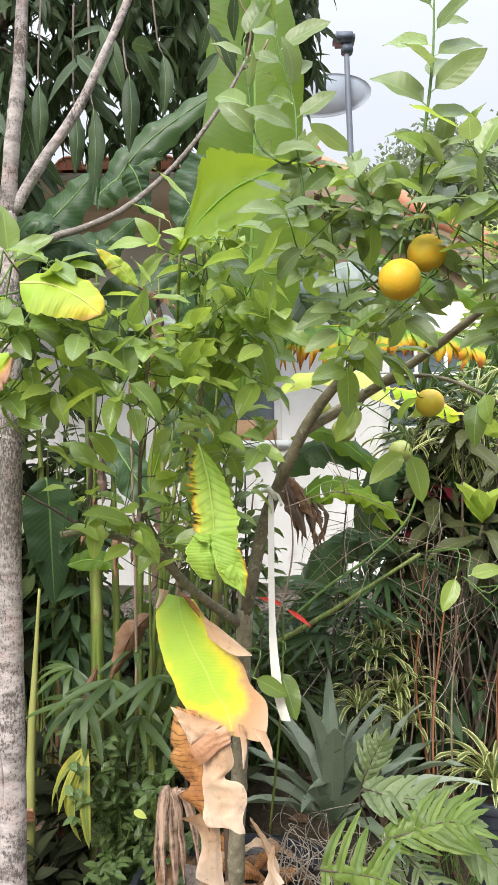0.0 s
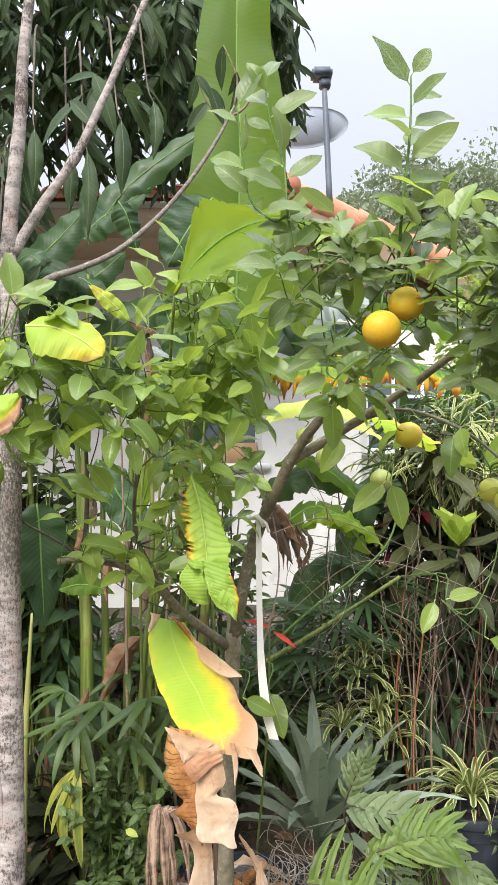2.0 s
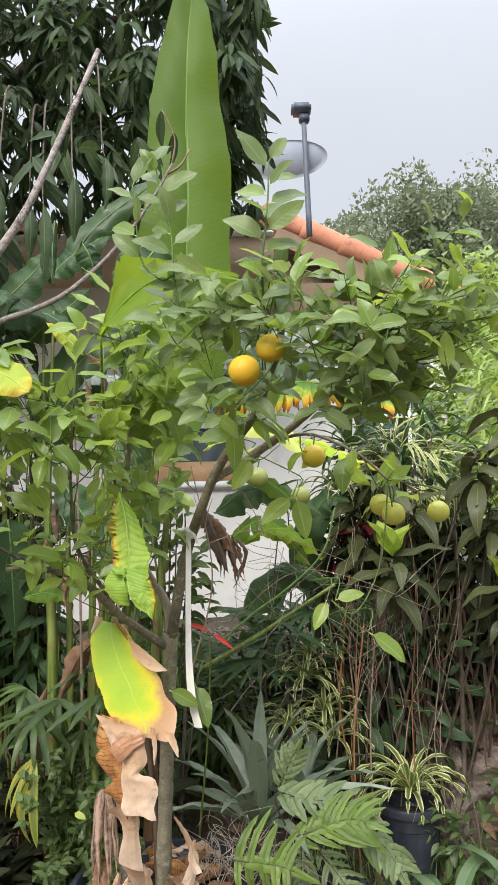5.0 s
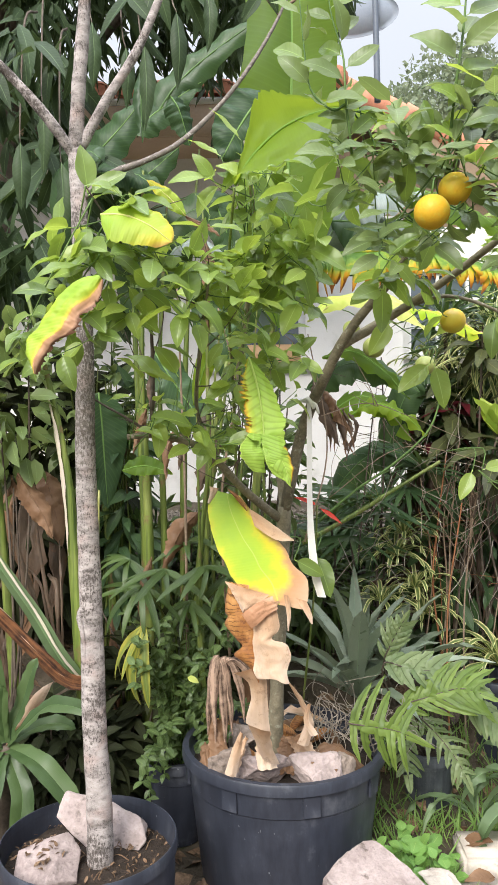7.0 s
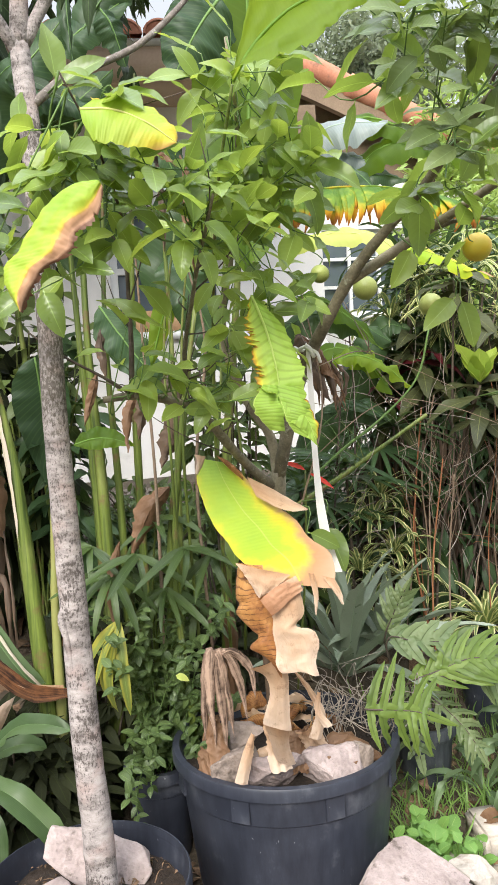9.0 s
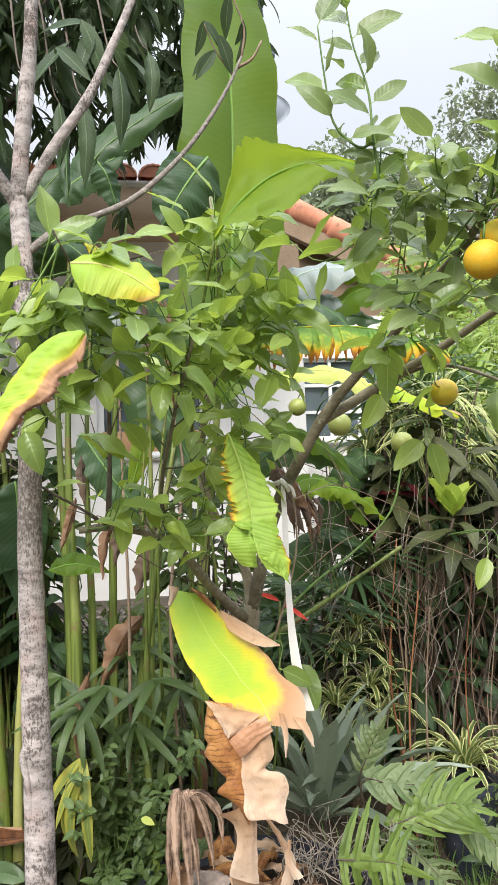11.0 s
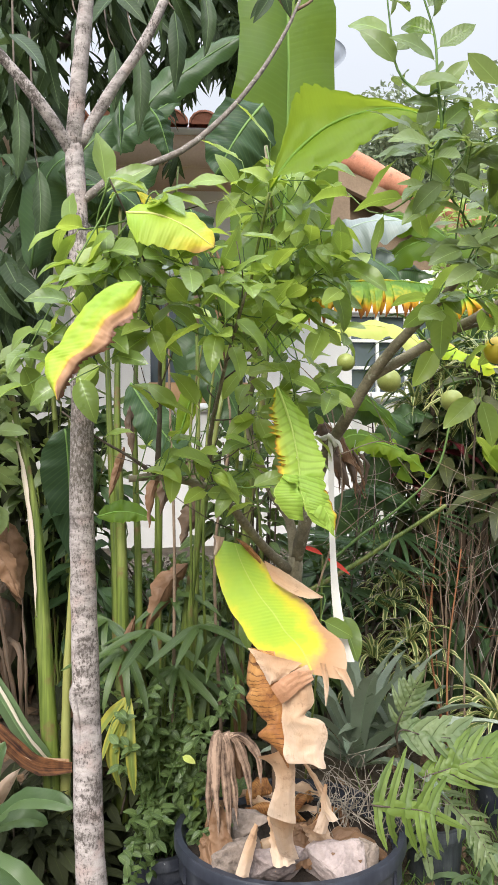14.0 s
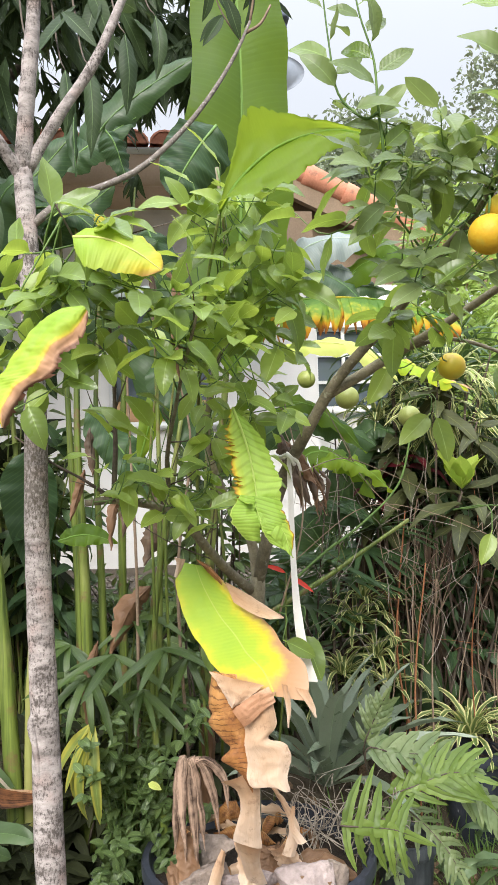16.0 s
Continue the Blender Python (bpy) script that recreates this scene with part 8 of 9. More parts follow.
# broad pale agave beside the front pot, with a dry brown leaf stalk behind it
def agave():
    heart = Vector((-0.896, 2.12, 0.475))
    ob = thing("agave", (-0.905, 2.12, 0.1), "green agave with broad smooth leaves on the ground", "plant")
    g = Geo()
    tube(g, [(-0.92, 2.14, 0.02), (-0.91, 2.13, 0.25), heart], 0.026, 0.024, 10, 10, 0.12, 3)
    part("stem", g, M_DARKSTEM, ob)
    leaves = (((-0.915, 2.10, 0.66), (-0.94, 2.08, 0.83), 0.070), ((-0.85, 2.14, 0.60), (-0.80, 2.15, 0.745), 0.058), ((-0.75, 2.08, 0.615), (-0.60, 2.02, 0.615), 0.060),
              ((-0.76, 2.03, 0.455), (-0.62, 1.98, 0.31), 0.082), ((-0.905, 2.0, 0.36), (-0.945, 1.96, 0.20), 0.078), ((-0.82, 2.04, 0.36), (-0.82, 2.0, 0.20), 0.076),
              ((-0.80, 2.2, 0.51), (-0.70, 2.22, 0.49), 0.060), ((-1.0, 2.08, 0.56), (-1.12, 2.05, 0.62), 0.068), ((-1.0, 2.04, 0.48), (-1.14, 1.98, 0.44), 0.070),
              ((-0.98, 2.0, 0.40), (-1.08, 1.94, 0.26), 0.074), ((-0.90, 2.10, 0.58), (-0.885, 2.08, 0.68), 0.042), ((-0.98, 2.2, 0.58), (-1.06, 2.26, 0.66), 0.060))
    for k, (mid, tip, w) in enumerate(leaves):
        mid, tip = Vector(mid), Vector(tip)
        out = (mid - heart).normalized()
        up = Vector((0, -0.25, 1)) - out * out.z
        g = Geo()
        big_leaf(g, [heart + out * 0.012, heart.lerp(mid, 0.5) + Vector((0, 0, 0.006)), mid, mid.lerp(tip, 0.55) + Vector((0, 0, 0.012)), tip], w, up + Vector((0, -0.3, 0)), "agave", 18, -0.22, 0, 0.004, k, ragged=0.02)
        part("leaf", g, M_AGAVE, ob)
    g = Geo()
    big_leaf(g, [heart, (-0.86, 2.22, 0.53), (-0.82, 2.24, 0.59), (-0.78, 2.25, 0.635)], 0.045, (0.2, -1, 0.3), "lance", 14, 0.4, 0, 0.004, 5, crumple=0.004)
    part("withered_leaf", g, M_DRAPE, ob, "withered orange-brown leaf")


agave()
rosette("agave", (-1.36, 2.25, 0.3), 8, 0.42, 0.10, "agave", M_AGAVE, "green agave with broad smooth leaves on the ground", 72, (0.4, 1.4), -0.2, 1.0)
# bluish-leaved agave and a second one behind the large pot
rosette("blue_agave", (0.26, 2.62, 0.45), 20, 0.50, 0.070, "lance", M_BLUE, "bluish grey-green agave with long pointed leaves", 73, (0.10, 1.25), -0.55, 0.45)
rosette("blue_agave", (0.43, 2.72, 0.50), 10, 0.38, 0.07, "lance", M_BLUE, "bluish grey-green agave with long pointed leaves", 74, (0.2, 1.3), -0.55, 0.5)
# plants with cream-striped leaves
rosette("striped_plant", (0.87, 2.86, 0.49), 38, 0.28, 0.028, "strap", M_STRIPED, "cream-striped green plant with arching leaves in a pot", 75, (0.2, 1.3), -0.3, 1.3)
for k, (at, n, L) in enumerate((((0.46, 2.92, 0.93), 18, 0.18), ((0.54, 2.92, 0.80), 17, 0.17), ((0.40, 2.92, 0.74), 16, 0.18), ((0.49, 2.9, 1.02), 14, 0.15), ((0.58, 2.95, 0.68), 15, 0.17), ((0.66, 3.2, 1.72), 15, 0.2), ((0.80, 3.2, 1.80), 14, 0.2), ((0.36, 3.04, 0.60), 12, 0.16))):
    rosette("striped_plant", at, n + 5, L * 1.15, 0.021, "strap", M_STRIPED, "small cream-striped spider plant on a leaning stem", 80 + k, (0.3, 1.5), -0.3, 1.3)
for k, at in enumerate(((0.95, 3.1, 1.82), (1.15, 3.05, 1.66), (0.72, 3.15, 1.92))):
    stem = rosette("dracaena", at, 24, 0.34, 0.022, "strap", M_HELICONIA, "dracaena with a tuft of narrow dark leaves on a bare stem", 120 + k, (0.3, 1.6), -0.3, 1.1)
    g = Geo()
    tube(g, [at, (at[0] + 0.02, at[1] + 0.05, 1.2), (at[0], at[1] + 0.05, ground_z(at[0], at[1]) - 0.02)], 0.008, 0.012, 10, 7, 0.06, k)
    part("stem", g, M_DARKSTEM, stem)
# arching strap leaves at the right
rosette("strap_leaved_lily", (0.90, 2.42, 0.14), 14, 0.48, 0.065, "lance", M_STRAP, "lily with broad arching light green leaves", 91, (0.3, 1.2), -0.4, 1.7)
rosette("strap_leaved_lily", (1.2, 2.5, 0.14), 12, 0.5, 0.06, "lance", M_STRAP, "lily with broad arching light green leaves", 92, (0.3, 1.2), -0.4, 1.7)
rosette("strap_leaved_lily", (0.68, 2.5, 0.05), 8, 0.34, 0.045, "lance", M_STRAP, "lily with broad arching light green leaves", 93, (0.5, 1.3), -0.4, 1.6)
rosette("strap_leaved_lily", (1.05, 2.05, 0.02), 8, 0.30, 0.045, "lance", M_STRAP, "lily with broad arching light green leaves", 94, (0.5, 1.3), -0.4, 1.6)

# reddish leaf stalk of a bromeliad crossing at the left
def bromeliad():
    ob = thing("bromeliad", (-0.80, 2.5, 0.4), "bromeliad with long reddish brown arching leaves", "plant")
    for pts, w, mat, sag in (([(-0.66, 2.40, 0.57), (-0.76, 2.37, 0.590), (-0.862, 2.36, 0.685), (-1.01, 2.35, 0.842), (-1.15, 2.34, 0.99)], 0.062, M_REDSTALK, -0.8),
                             ([(-0.67, 2.42, 0.585), (-0.77, 2.38, 0.612), (-0.868, 2.37, 0.708), (-1.012, 2.36, 0.865), (-1.15, 2.35, 1.01)], 0.022, M_DRAPE, -0.5),
                             ([(-0.72, 2.44, 0.55), (-0.794, 2.40, 0.658), (-0.894, 2.40, 0.825), (-1.012, 2.40, 0.999), (-1.12, 2.40, 1.18)], 0.066, M_STRAP, -0.8),
                             ([(-0.715, 2.43, 0.57), (-0.782, 2.385, 0.672), (-0.878, 2.385, 0.838), (-0.994, 2.385, 1.014), (-1.10, 2.385, 1.20)], 0.009, M_CREAM, 0.2)):
        g = Geo()
        big_leaf(g, pts, w, (0.3, -0.8, 0.6), "strap", 18, sag, 0, 0.003, 3, crumple=0.003 if mat in (M_DARKDEAD, M_REDSTALK) else 0.0)
        part("leaf", g, mat, ob)


bromeliad()


def fern():
    ob = thing("fern", (0.53, 2.66, 0.21), "fern with deeply cut narrow-fingered green fronds in a grey pot", "fern")
    rng = random.Random(6)
    foot = (0.525, 2.66, 0.20)
    fronds = (([foot, (0.24, 2.24, 0.50), (0.17, 2.06, 0.569), (0.232, 2.06, 0.559), (0.308, 2.06, 0.547), (0.352, 2.06, 0.53)], 0.30, (0.05, -0.95, 0.3), 5, 0.28, 0.74, 1),
              ([foot, (0.37, 2.34, 0.48), (0.355, 2.25, 0.550), (0.45, 2.23, 0.588), (0.54, 2.21, 0.622), (0.605, 2.19, 0.612)], 0.25, (0.1, -0.8, 0.6), 7, 0.95, 0.82, 1),
              ([foot, (0.34, 2.36, 0.56), (0.315, 2.29, 0.680), (0.395, 2.28, 0.664), (0.50, 2.26, 0.656), (0.60, 2.24, 0.622)], 0.20, (0.1, -0.8, 0.6), 6, 0.75, 0.80, 0),
              ([foot, (0.35, 2.42, 0.58), (0.325, 2.36, 0.665), (0.348, 2.35, 0.728), (0.37, 2.35, 0.77), (0.39, 2.34, 0.81)], 0.15, (0.1, -0.95, 0.3), 5, 0.8, 0.80, 0),
              ([foot, (0.47, 2.50, 0.42), (0.45, 2.40, 0.46), (0.50, 2.33, 0.42), (0.55, 2.29, 0.36), (0.58, 2.27, 0.30)], 0.19, (0.2, -0.85, 0.5), 6, 0.8, 0.62, 0),
              ([foot, (0.44, 2.48, 0.46), (0.40, 2.38, 0.50), (0.39, 2.32, 0.44), (0.385, 2.29, 0.37), (0.39, 2.27, 0.30)], 0.15, (-0.1, -0.9, 0.4), 5, 0.8, 0.62, 0),
              ([foot, (0.50, 2.40, 0.50), (0.54, 2.34, 0.55), (0.61, 2.30, 0.545), (0.67, 2.26, 0.50), (0.71, 2.22, 0.43)], 0.19, (0.1, -0.7, 0.7), 5, 0.8, 0.80, 0))
    for k, (pts, size, up, lobes, forward, broad, bright) in enumerate(fronds):
        g = Geo()
        q = spline(pts, 25)
        lobed_frond(g, [q[10], q[14], q[18], q[22], q[25]], size, up, lobes, k + 1, forward, broad)
        fr = part("frond", g, M_FERN if bright else M_FERN_GREY, ob)
        g = Geo()
        tube(g, pts, 0.0035, 0.0012, 25, 6)
        part("stipe", g, M_DARKSTEM, fr)
    g = Geo()
    for _ in range(48):
        a = Vector((0.12 + rng.uniform(-0.06, 0.20), 2.26 + rng.uniform(-0.06, 0.18), 0.42))
        b = a + Vector((rng.gauss(0, 0.10), rng.gauss(-0.02, 0.06), rng.uniform(0.04, 0.20)))
        tube(g, [a, a.lerp(b, 0.3) + rnd_dir(rng) * 0.035, a.lerp(b, 0.7) + rnd_dir(rng) * 0.045, b, b + Vector((rng.gauss(0.02, 0.06), rng.gauss(0, 0.03), rng.uniform(-0.14, 0.02)))], rng.uniform(0.0012, 0.0026), 0.0009, 20, 4)
    solo("dry_stems", g, M_DRYSTEM, "tangle of dry grey-brown stems in the large pot", "dry stems", kind="stuff")


fern()


def palm():
    """Lady palm: fans of narrow leaflets on thin stalks."""
    ob = thing("lady_palm", (-0.40, 2.62, 0.0), "lady palm with drooping fans of narrow green leaflets", "palm")
    blades = [template(0.22, 0.027, "strap", 9, 1, 0.5 + 0.35 * k, 0.35, 0.01) for k in range(4)]
    rng = random.Random(9)
    fans = (((-0.28, 2.36, 0.99), (0.25, -0.8, 0.1), 7, 0.92, 0), ((-0.42, 2.36, 0.98), (-0.2, -0.7, 0.0), 7, 0.92, 0), ((-0.50, 2.38, 0.92), (-0.5, -0.6, -0.1), 8, 0.9, 0), ((-0.20, 2.42, 0.95), (0.5, -0.5, 0), 7, 0.95, 0),
            ((-0.485, 2.30, 0.80), (-0.45, -0.30, -0.8), 7, 1.25, 1), ((-0.34, 2.4, 0.86), (0.0, -0.8, -0.2), 8, 0.9, 0), ((-0.56, 2.45, 1.0), (-0.5, -0.5, 0.2), 8, 0.8, 0), ((-0.36, 2.5, 1.05), (0.2, -0.5, 0.4), 8, 0.9, 0),
            ((-0.24, 2.5, 0.8), (0.4, -0.5, -0.1), 8, 0.8, 0))
    for k, (at, way, n, size, pale) in enumerate(fans):
        at, way = Vector(at), Vector(way).normalized()
        g = Geo()
        tube(g, [(-0.40 + 0.03 * (k % 3 - 1), 2.62, 0.2), Vector((-0.4, 2.58, 0.65)).lerp(at, 0.3), at], 0.005, 0.003, 10, 6)
        st = part("leaf_stalk", g, M_STEM, ob)
        g = Geo()
        side = way.cross(Vector((0, -0.4, 1))).normalized()
        for i in range(n):
            a = (i / (n - 1) - 0.5) * (1.5 if pale else 3.6) + rng.gauss(0, 0.12)
            d = way * math.cos(a) + side * math.sin(a) + Vector((0, 0, -0.15))
            g.add(*blades[rng.randrange(4)], aim(at, d, (rng.gauss(0, 0.2), -0.5, 0.9), size * rng.uniform(0.7, 1.15)))
        part("fan", g, M_PALM_PALE if pale else M_PALM, st)


palm()


def leafy_shrub():
    ob = thing("shrub", (-0.40, 2.47, 0.26), "small-leaved green shrub in a black pot", "shrub")
    rng = random.Random(12)
    shapes = [template(0.042, 0.022, "ovate", 5, 1, 0.4 + 0.3 * k, 0.2, 0.02) for k in range(3)]
    g, tw = Geo(), Geo()
    for k in range(46):
        tip = Vector((rng.uniform(-0.56, -0.14), rng.uniform(2.2, 2.5), rng.uniform(0.30, 0.86)))
        a = Vector((-0.40 + rng.gauss(0, 0.03), 2.47 + rng.gauss(0, 0.03), 0.25))
        q = tube(tw, [a, a.lerp(tip, 0.55) + Vector((0, 0.02, 0.08)), tip], 0.0025, 0.001, 10, 4)
        for i in range(13):
            x = 10 * (0.3 + 0.7 * i / 12)
            j = min(int(x), 9)
            at = q[j].lerp(q[j + 1], x - j)
            for sg in (-1, 1):
                way = rnd_dir(rng, 0.1) + Vector((sg * 0.7, -0.3, 0))
                g.add(*shapes[rng.randrange(3)], aim(at, way, (rng.gauss(0, 0.4), rng.gauss(-0.5, 0.3), 1), rng.uniform(0.6, 1.2)))
    for pts in ([(-0.44, 2.36, 0.36), (-0.47, 2.28, 0.26), (-0.44, 2.24, 0.14)], [(-0.36, 2.36, 0.36), (-0.28, 2.28, 0.42), (-0.2, 2.22, 0.46)]):
        q = tube(tw, pts, 0.002, 0.001, 10, 4)
        for i in range(11):
            for sg in (-1, 1):
                g.add(*shapes[1], aim(q[i], rnd_dir(rng) + Vector((sg, -0.3, 0)), (0, -0.6, 1), 0.8))
    part("twig", tw, M_TWIG, ob)
    part("foliage", g, M_SHRUB, ob, kind="stuff")
    me = Geo().add(*shapes[1]).mesh("leaf")
    part("leaf", me, M_YELLOW, ob, "single yellow leaf", m=aim((-0.33, 2.2, 0.665), (0.8, -0.3, -0.2), (0, -0.8, 0.7), 1.0))


leafy_shrub()


def croton():
    """Dark whorls with bright new leaves, on thin leaning stems."""
    rng = random.Random(14)
    shapes = [template(0.22, 0.066, "lance", 9, 1, 0.5 + 0.4 * k, 0.25, 0.12) for k in range(3)]
    young = template(0.12, 0.068, "ovate", 6, 1, 0.2, 0.3, 0.06)
    heads = (((0.80, 2.66, 1.42), 1), ((1.25, 2.68, 1.30), 1), ((1.30, 2.68, 1.98), 1), ((1.16, 2.68, 1.84), 0), ((0.80, 2.85, 1.86), 0), ((0.73, 3.05, 1.55), 2), ((0.7, 3.10, 1.66), 0),
             ((0.93, 2.8, 1.68), 0), ((1.22, 2.75, 1.62), 0), ((0.61, 3.20, 1.56), 0), ((0.64, 3.15, 1.42), 2))
    for k, (at, kind) in enumerate(heads):
        at = Vector(at)
        foot = Vector((0.75 + rng.uniform(-0.1, 0.4), 3.0, 0.3))
        ob = thing("croton", foot, ("dark bronze-leaved croton", "dark croton with bright new leaves", "dark croton with dark red leaves")[kind] + " on a thin stem", "croton", "croton stems")
        g = Geo()
        tube(g, [foot, foot.lerp(at, 0.5) + Vector((rng.gauss(0, 0.06), 0.05, 0.05)), at], 0.006, 0.004, 12, 7, 0.06, k)
        part("stem", g, M_DARKSTEM, ob)
        for i in range(12):
            w = i * 2.4 + k
            way = Vector((math.cos(w), math.sin(w), 0.40 - 0.085 * i))
            g = Geo().add(*shapes[(i + k) % 3], aim(at - Vector((0, 0, 0.012 * i)), way, (rng.gauss(0, 0.25), -0.35, 1), rng.uniform(0.65, 1.15)))
            part("leaf", g, M_RED if kind == 2 and i < 5 else M_CROTON, ob)
        if kind == 1:
            for i in range(6):
                w = i * 2.4 + 1
                g = Geo().add(*young, aim(at + Vector((0, 0, 0.01)), Vector((math.cos(w) * 0.5, math.sin(w) * 0.5, 0.9)), (-math.cos(w), -math.sin(w), 0.5), rng.uniform(1.0, 1.45)))
                part("leaf", g, M_CROTON_NEW, ob)


croton()


def thicket():
    """Bare vines, roots and dead hanging leaves under the crotons."""
    rng = random.Random(15)
    for k, (pts, r, mat) in enumerate((([(0.66, 2.88, 0.42), (0.60, 2.86, 0.8), (0.62, 2.87, 1.05), (0.66, 2.88, 1.35)], 0.0045, M_REDTWIG), ([(0.64, 2.9, 0.40), (0.66, 2.88, 0.8), (0.65, 2.88, 1.1), (0.72, 2.9, 1.4)], 0.004, M_WOODY),
                                       ([(0.68, 2.9, 0.40), (0.67, 2.88, 0.9), (0.70, 2.88, 1.3)], 0.003, M_WOODY), ([(0.56, 2.9, 0.45), (0.60, 2.88, 0.85), (0.56, 2.9, 1.25)], 0.003, M_WOODY),
                                       ([(0.06, 2.55, 1.04), (0.259, 2.55, 1.15), (0.393, 2.55, 1.233), (0.56, 2.55, 1.335)], 0.0105, M_STEM), ([(0.12, 2.5, 1.13), (0.249, 2.5, 1.238), (0.387, 2.5, 1.333), (0.514, 2.5, 1.457), (0.564, 2.5, 1.619)], 0.0055, M_TWIG), ([(0.16, 2.6, 1.2), (0.4, 2.55, 1.38), (0.62, 2.52, 1.36), (0.9, 2.5, 1.24)], 0.0018, M_WOODY),
                                       ([(0.1, 2.1, 1.5), (0.25, 2.2, 1.54), (0.4, 2.3, 1.5), (0.6, 2.4, 1.42)], 0.0018, M_WOODY), ([(0.3, 2.9, 0.9), (0.34, 2.88, 1.3), (0.38, 2.9, 1.6)], 0.004, M_DARKSTEM),
                                       ([(0.4, 2.95, 0.9), (0.42, 2.95, 1.4), (0.41, 2.95, 1.75)], 0.004, M_DARKSTEM), ([(0.05, 2.2, 1.1), (0.12, 2.15, 1.4), (0.06, 2.1, 1.75)], 0.003, M_WOODY))):
        g = Geo()
        tube(g, pts, r, r * 0.6, 20, 6, 0.1, k)
        for _ in range(3):
            a = Vector(pts[1]).lerp(Vector(pts[2]), rng.random())
            b = a + Vector((rng.gauss(0, 0.09), rng.gauss(-0.02, 0.04), rng.uniform(0.02, 0.16)))
            tube(g, [a, a.lerp(b, 0.5) + rnd_dir(rng) * 0.015, b], 0.0018, 0.0008, 6, 4)
        solo("vine", g, mat, "thin bare vine climbing through the bushes", "vine", "vines on the bank")
    for k in range(6):
        x = rng.uniform(0.5, 1.3)
        a = Vector((x, rng.uniform(2.85, 2.98), 0.35))
        b = a + Vector((rng.gauss(0, 0.1), rng.uniform(-0.15, 0.0), rng.uniform(0.7, 1.3)))
        g = Geo()
        tube(g, [a, a.lerp(b, 0.35) + rnd_dir(rng) * 0.05, a.lerp(b, 0.7) + rnd_dir(rng) * 0.07, b], 0.003, 0.0012, 18, 5, 0.1, k)
        for _ in range(4):
            c = a.lerp(b, rng.uniform(0.3, 0.9))
            d = c + Vector((rng.gauss(0, 0.1), rng.gauss(-0.03, 0.04), rng.uniform(0.0, 0.14)))
            tube(g, [c, c.lerp(d, 0.5) + rnd_dir(rng) * 0.02, d], 0.0014, 0.0007, 6, 4)
        solo("vine", g, M_WOODY if k % 3 else M_REDTWIG, "thin bare vine climbing through the bushes", "vine", "vines on the bank")
    # slender branching shrubs, bare below
    for k, (x, z) in enumerate(((0.655, 1.16), (0.72, 1.10))):
        ob = thing("bare_shrub", (x, 2.82, ground_z(x, 2.82)), "slender bare shrub with reddish stem and fine twigs", "shrub")
        top = Vector((x + rng.gauss(0.02, 0.02), 2.78, z))
        g = Geo()
        q = tube(g, [(x, 2.82, ground_z(x, 2.82) - 0.02), (x - 0.012, 2.80, 0.7), top], 0.0042, 0.003, 20, 6, 0.12, k)
        part("stem", g, M_REDTWIG if k % 2 == 0 else M_WOODY, ob)
        g = Geo()
        for i in range(8):
            a = q[13 + i]
            b = a + Vector((rng.gauss(0, 0.10), rng.gauss(-0.03, 0.05), rng.uniform(0.14, 0.34)))
            c = tube(g, [a, a.lerp(b, 0.4) + rnd_dir(rng) * 0.016, a.lerp(b, 0.75) + rnd_dir(rng) * 0.016, b], 0.0015, 0.0007, 10, 4, 0.1, i)
            for j in (4, 6, 8):
                d = c[j] + Vector((rng.gauss(0, 0.045), rng.gauss(-0.01, 0.03), rng.uniform(0.02, 0.11)))
                tube(g, [c[j], c[j].lerp(d, 0.5) + rnd_dir(rng) * 0.006, d], 0.0010, 0.0005, 5, 4)
        part("twig", g, M_WOODY, ob, kind="stuff")
    g = Geo()
    for _ in range(95):
        x, y = rng.uniform(0.45, 1.5), rng.uniform(3.2, 3.55)
        a = Vector((x, y, rng.uniform(0.9, 1.5)))
        b = Vector((x + rng.gauss(0.03, 0.12), y - rng.uniform(0, 0.1), ground_z(x, y) + rng.uniform(0, 0.25)))
        tube(g, [a, a.lerp(b, 0.5) + rnd_dir(rng) * 0.05, b], 0.002, 0.0014, 7, 4)
    solo("brushwood", g, M_DARKSTEM, "dense dark bare stems under the bushes", "brushwood", kind="stuff")
    g = Geo()
    t = template(0.30, 0.014, "lance", 6, 1, 0.7, 0.6, 0.05)
    for _ in range(620):
        x, y = rng.uniform(0.55, 1.6), rng.uniform(3.05, 3.4)
        g.add(*t, aim((x, y, rng.uniform(0.7, 1.35)), (rng.gauss(0, 0.25), rng.gauss(-0.1, 0.2), -1), (rng.gauss(0, 0.5), -1, 0.2), rng.uniform(0.6, 1.2)))
    solo("dead_leaves", g, M_DARKDEAD, "dead brown leaves hanging under the bushes", "dead leaves", kind="stuff")
    g = Geo()
    for _ in range(70):
        a = Vector((rng.uniform(0.15, 0.95), rng.uniform(2.45, 2.9), rng.uniform(0.85, 1.5)))
        b = a + Vector((rng.gauss(0, 0.12), rng.gauss(0, 0.08), rng.gauss(0.05, 0.16)))
        tube(g, [a, a.lerp(b, 0.35) + rnd_dir(rng) * 0.018, a.lerp(b, 0.7) + rnd_dir(rng) * 0.018, b], 0.0015, 0.0006, 10, 4)
    solo("dry_twigs", g, M_DRYSTEM, "fine dry twigs caught among the bushes", "twigs", kind="stuff")
    # a frond of fan-shaped dark leaflets
    blade = template(0.3, 0.02, "strap", 6, 1, 0.5, 0.3)
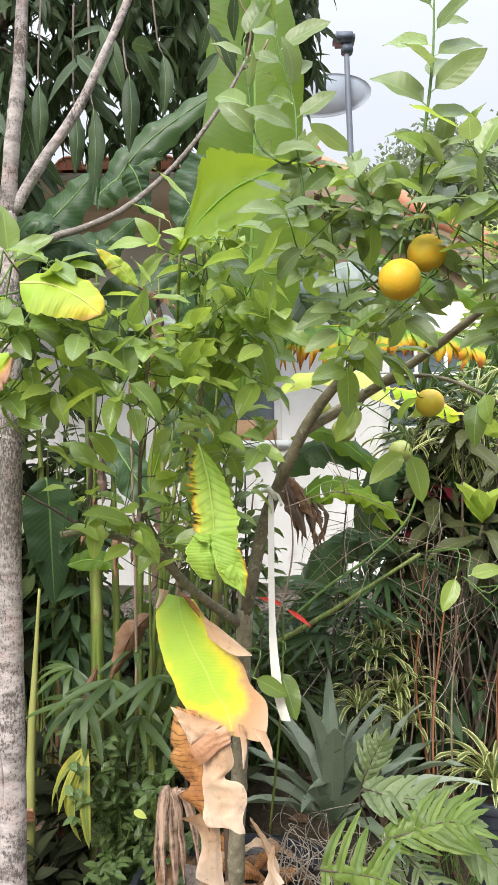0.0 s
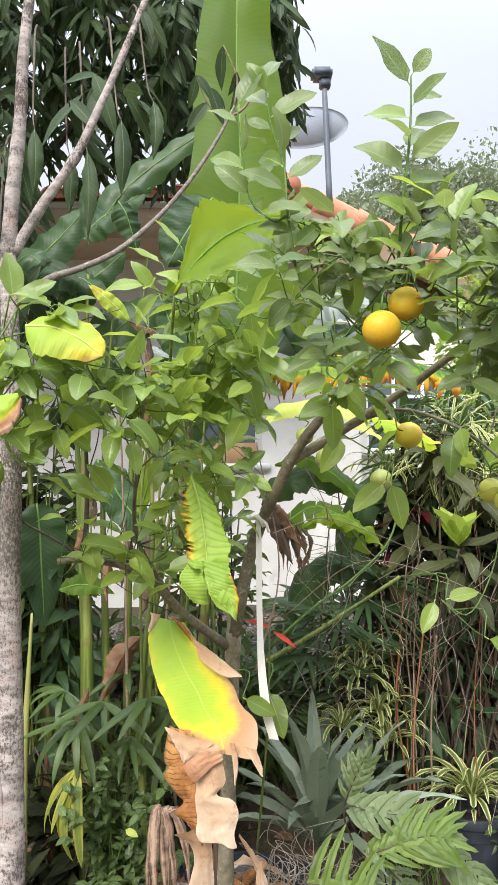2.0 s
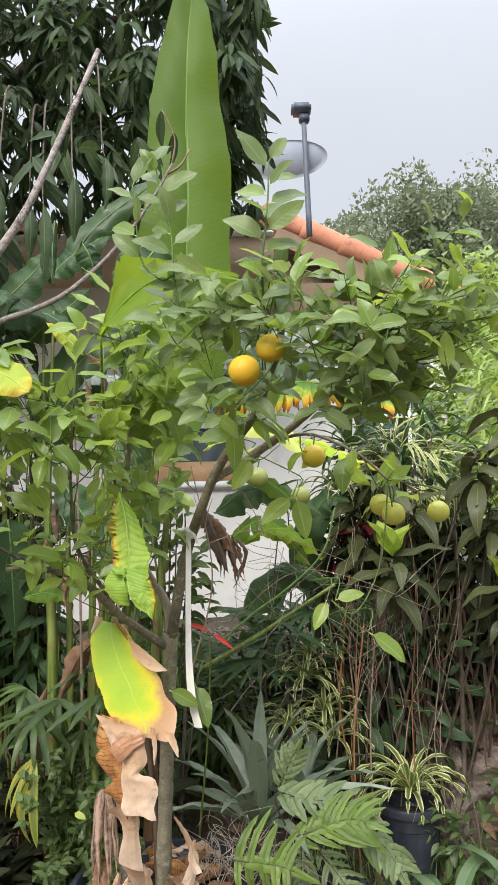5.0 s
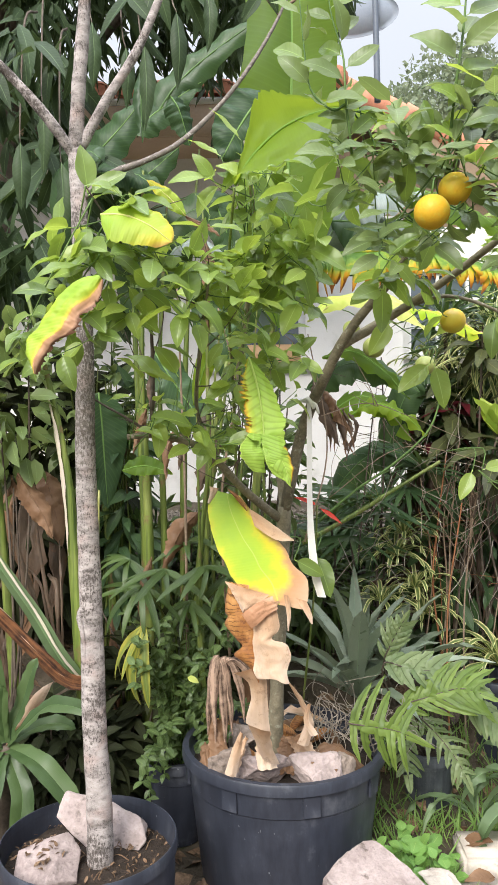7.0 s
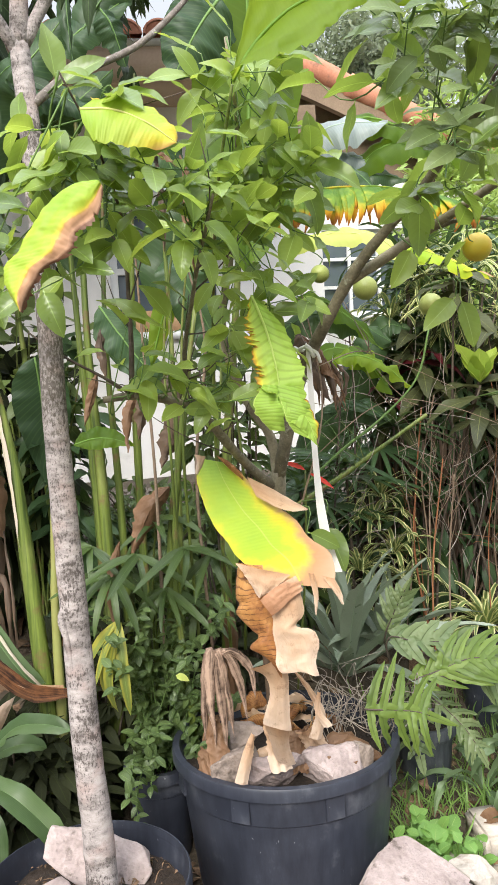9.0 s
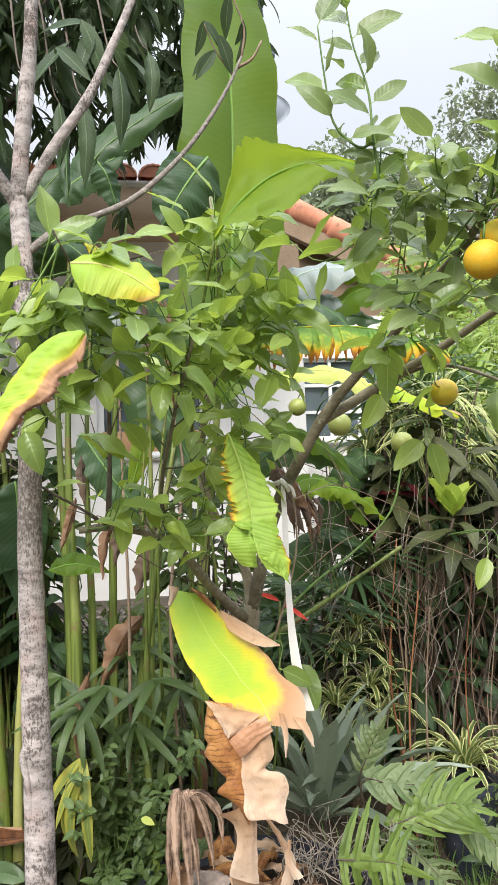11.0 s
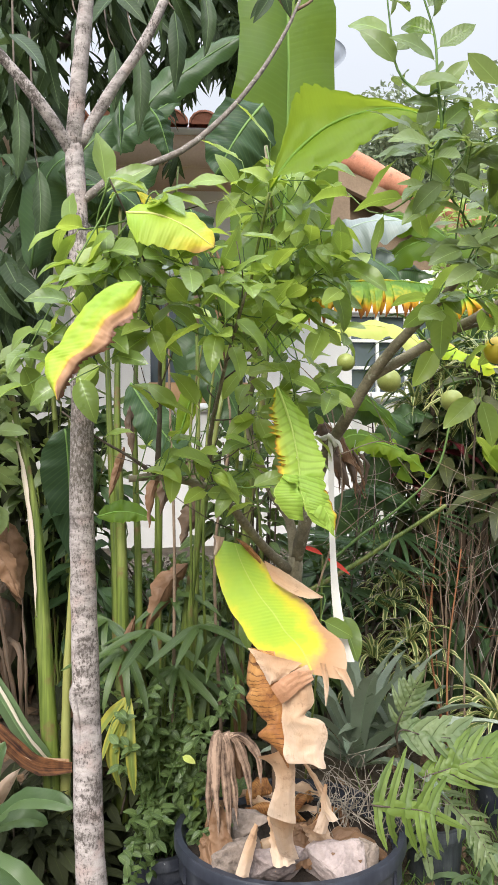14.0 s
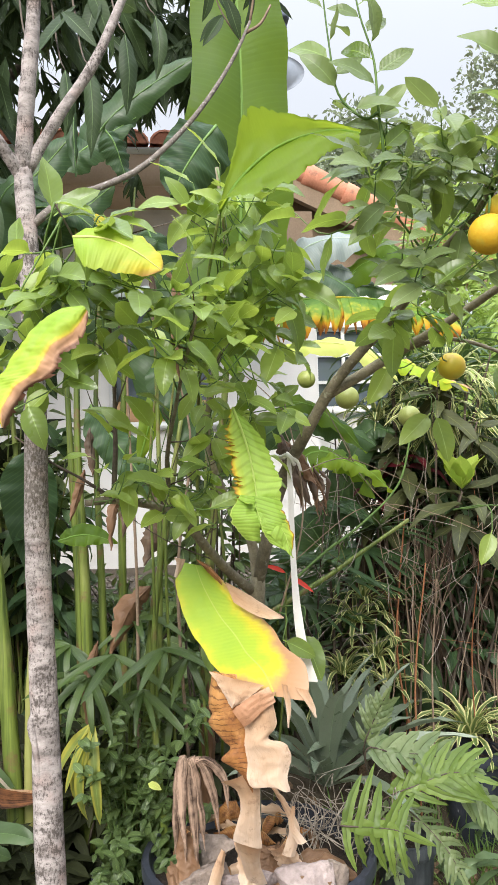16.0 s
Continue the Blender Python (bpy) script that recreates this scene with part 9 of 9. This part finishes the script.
    for k, (at, way) in enumerate((((0.40, 2.95, 1.10), (-0.3, -0.6, 0.1)), ((0.52, 3.0, 1.2), (0.3, -0.7, -0.1)), ((0.28, 2.98, 1.0), (-0.5, -0.5, 0.0)), ((0.36, 2.9, 1.16), (-0.6, -0.3, 0.35)), ((0.58, 2.98, 1.28), (-0.5, -0.4, 0.5)), ((0.20, 3.0, 1.05), (0.2, -0.5, 0.4)))):
        ob = thing("fan_palm_leaf", at, "dark green fan palm leaf among the bushes", "palm leaf")
        w = Vector(way).normalized()
        s = w.cross(Vector((0, 0, 1))).normalized()
        for i in range(15):
            a = (i / 14 - 0.5) * 3.6
            part("leaflet", Geo().add(*blade, aim(at, w * math.cos(a) + s * math.sin(a), (0, -0.5, 1), 1.0)), M_HELICONIA, ob)
        g = Geo()
        tube(g, [at, Vector(at) + Vector((0.03, 0.1, -0.2)), Vector((at[0] + 0.05, at[1] + 0.15, ground_z(at[0], at[1] + 0.15)))], 0.005, 0.007, 8, 6)
        part("leaf_stalk", g, M_DARKSTEM, ob)


thicket()


def red_flower():
    ob = thing("heliconia_flower", (0.10, 2.36, 1.0), "red and orange heliconia flower on a thin stem", "flower")
    g = Geo()
    tube(g, [(0.05, 2.42, 0.5), (0.09, 2.38, 0.9), (0.10, 2.35, 1.2)], 0.004, 0.003, 10, 6)
    part("stem", g, M_STEM, ob)
    b = template(0.10, 0.018, "lance", 5, 1, 0.1, 0.9)
    for at, way in (((0.11, 2.35, 1.19), (0.8, -0.2, -0.55)), ((0.10, 2.35, 1.2), (-0.7, -0.3, 0.3))):
        part("bract", Geo().add(*b, aim(at, way, (0, -1, 0.6), 0.9)), M_FLOWER, ob)


red_flower()


def weeds():
    rng = random.Random(19)
    t = template(0.13, 0.006, "lance", 3, 1, 0.9, 0.4)
    g = Geo()
    for _ in range(2600):
        x, y = rng.uniform(0.30, 1.6), rng.uniform(1.9, 2.9)
        if (x - 0.535) ** 2 + (y - 2.66) ** 2 < 0.015 or (0.5 < x < 0.84 and 1.96 < y < 2.38):
            continue
        g.add(*t, aim((x, y, ground_z(x, y)), (rng.gauss(0, 0.5), rng.gauss(0, 0.5), 1), (rng.gauss(0, 1), -1, 0.2), rng.uniform(0.5, 1.2)))
    solo("grass", g, M_GRASS, "short green grass growing between the stones", "grass", kind="stuff")
    g = Geo()
    leaf = template(0.055, 0.045, "ovate", 5, 1, 0.5, 0.15, 0.04)
    for _ in range(22):
        c = Vector((rng.uniform(0.30, 0.5), rng.uniform(2.05, 2.3), 0.0))
        if rng.random() < 0.35:
            c = Vector((rng.uniform(0.7, 1.4), rng.uniform(2.1, 2.6), 0.0))
        for _ in range(7):
            way = Vector((rng.gauss(0, 0.7), rng.gauss(-0.2, 0.7), rng.uniform(0.1, 0.7)))
            p = c + Vector((rng.gauss(0, 0.02), rng.gauss(0, 0.02), rng.uniform(0.02, 0.14)))
            tube(g, [c, p], 0.0012, 0.001, 2, 4)
            g.add(*leaf, aim(p, way, (0, -0.3, 1), rng.uniform(0.6, 1.1)))
    solo("weeds", g, M_WEED, "bright green broad-leaved weeds beside the large pot", "weeds", kind="stuff")
    g = Geo()
    leaf = template(0.10, 0.045, "lance", 6, 1, 0.9, 0.4, 0.08)
    for x, y, z in ((0.47, 2.06, 0.05), (0.62, 2.1, 0.07), (0.66, 2.25, 0.10), (0.36, 2.12, 0.06), (0.56, 2.0, 0.07), (-0.28, 1.85, 0.03), (-0.30, 1.75, 0.03), (-0.8, 1.7, 0.05), (-0.85, 1.62, 0.05), (-0.78, 1.58, 0.04)):
        g.add(*leaf, aim((x, y, z), rnd_dir(rng) * Vector((1, 1, 0.3)), (0.2, -0.4, 1), rng.uniform(0.9, 1.6)))
    solo("fallen_leaves", g, M_DEAD, "fallen dry leaves on the ground", "fallen leaves", kind="stuff")


weeds()
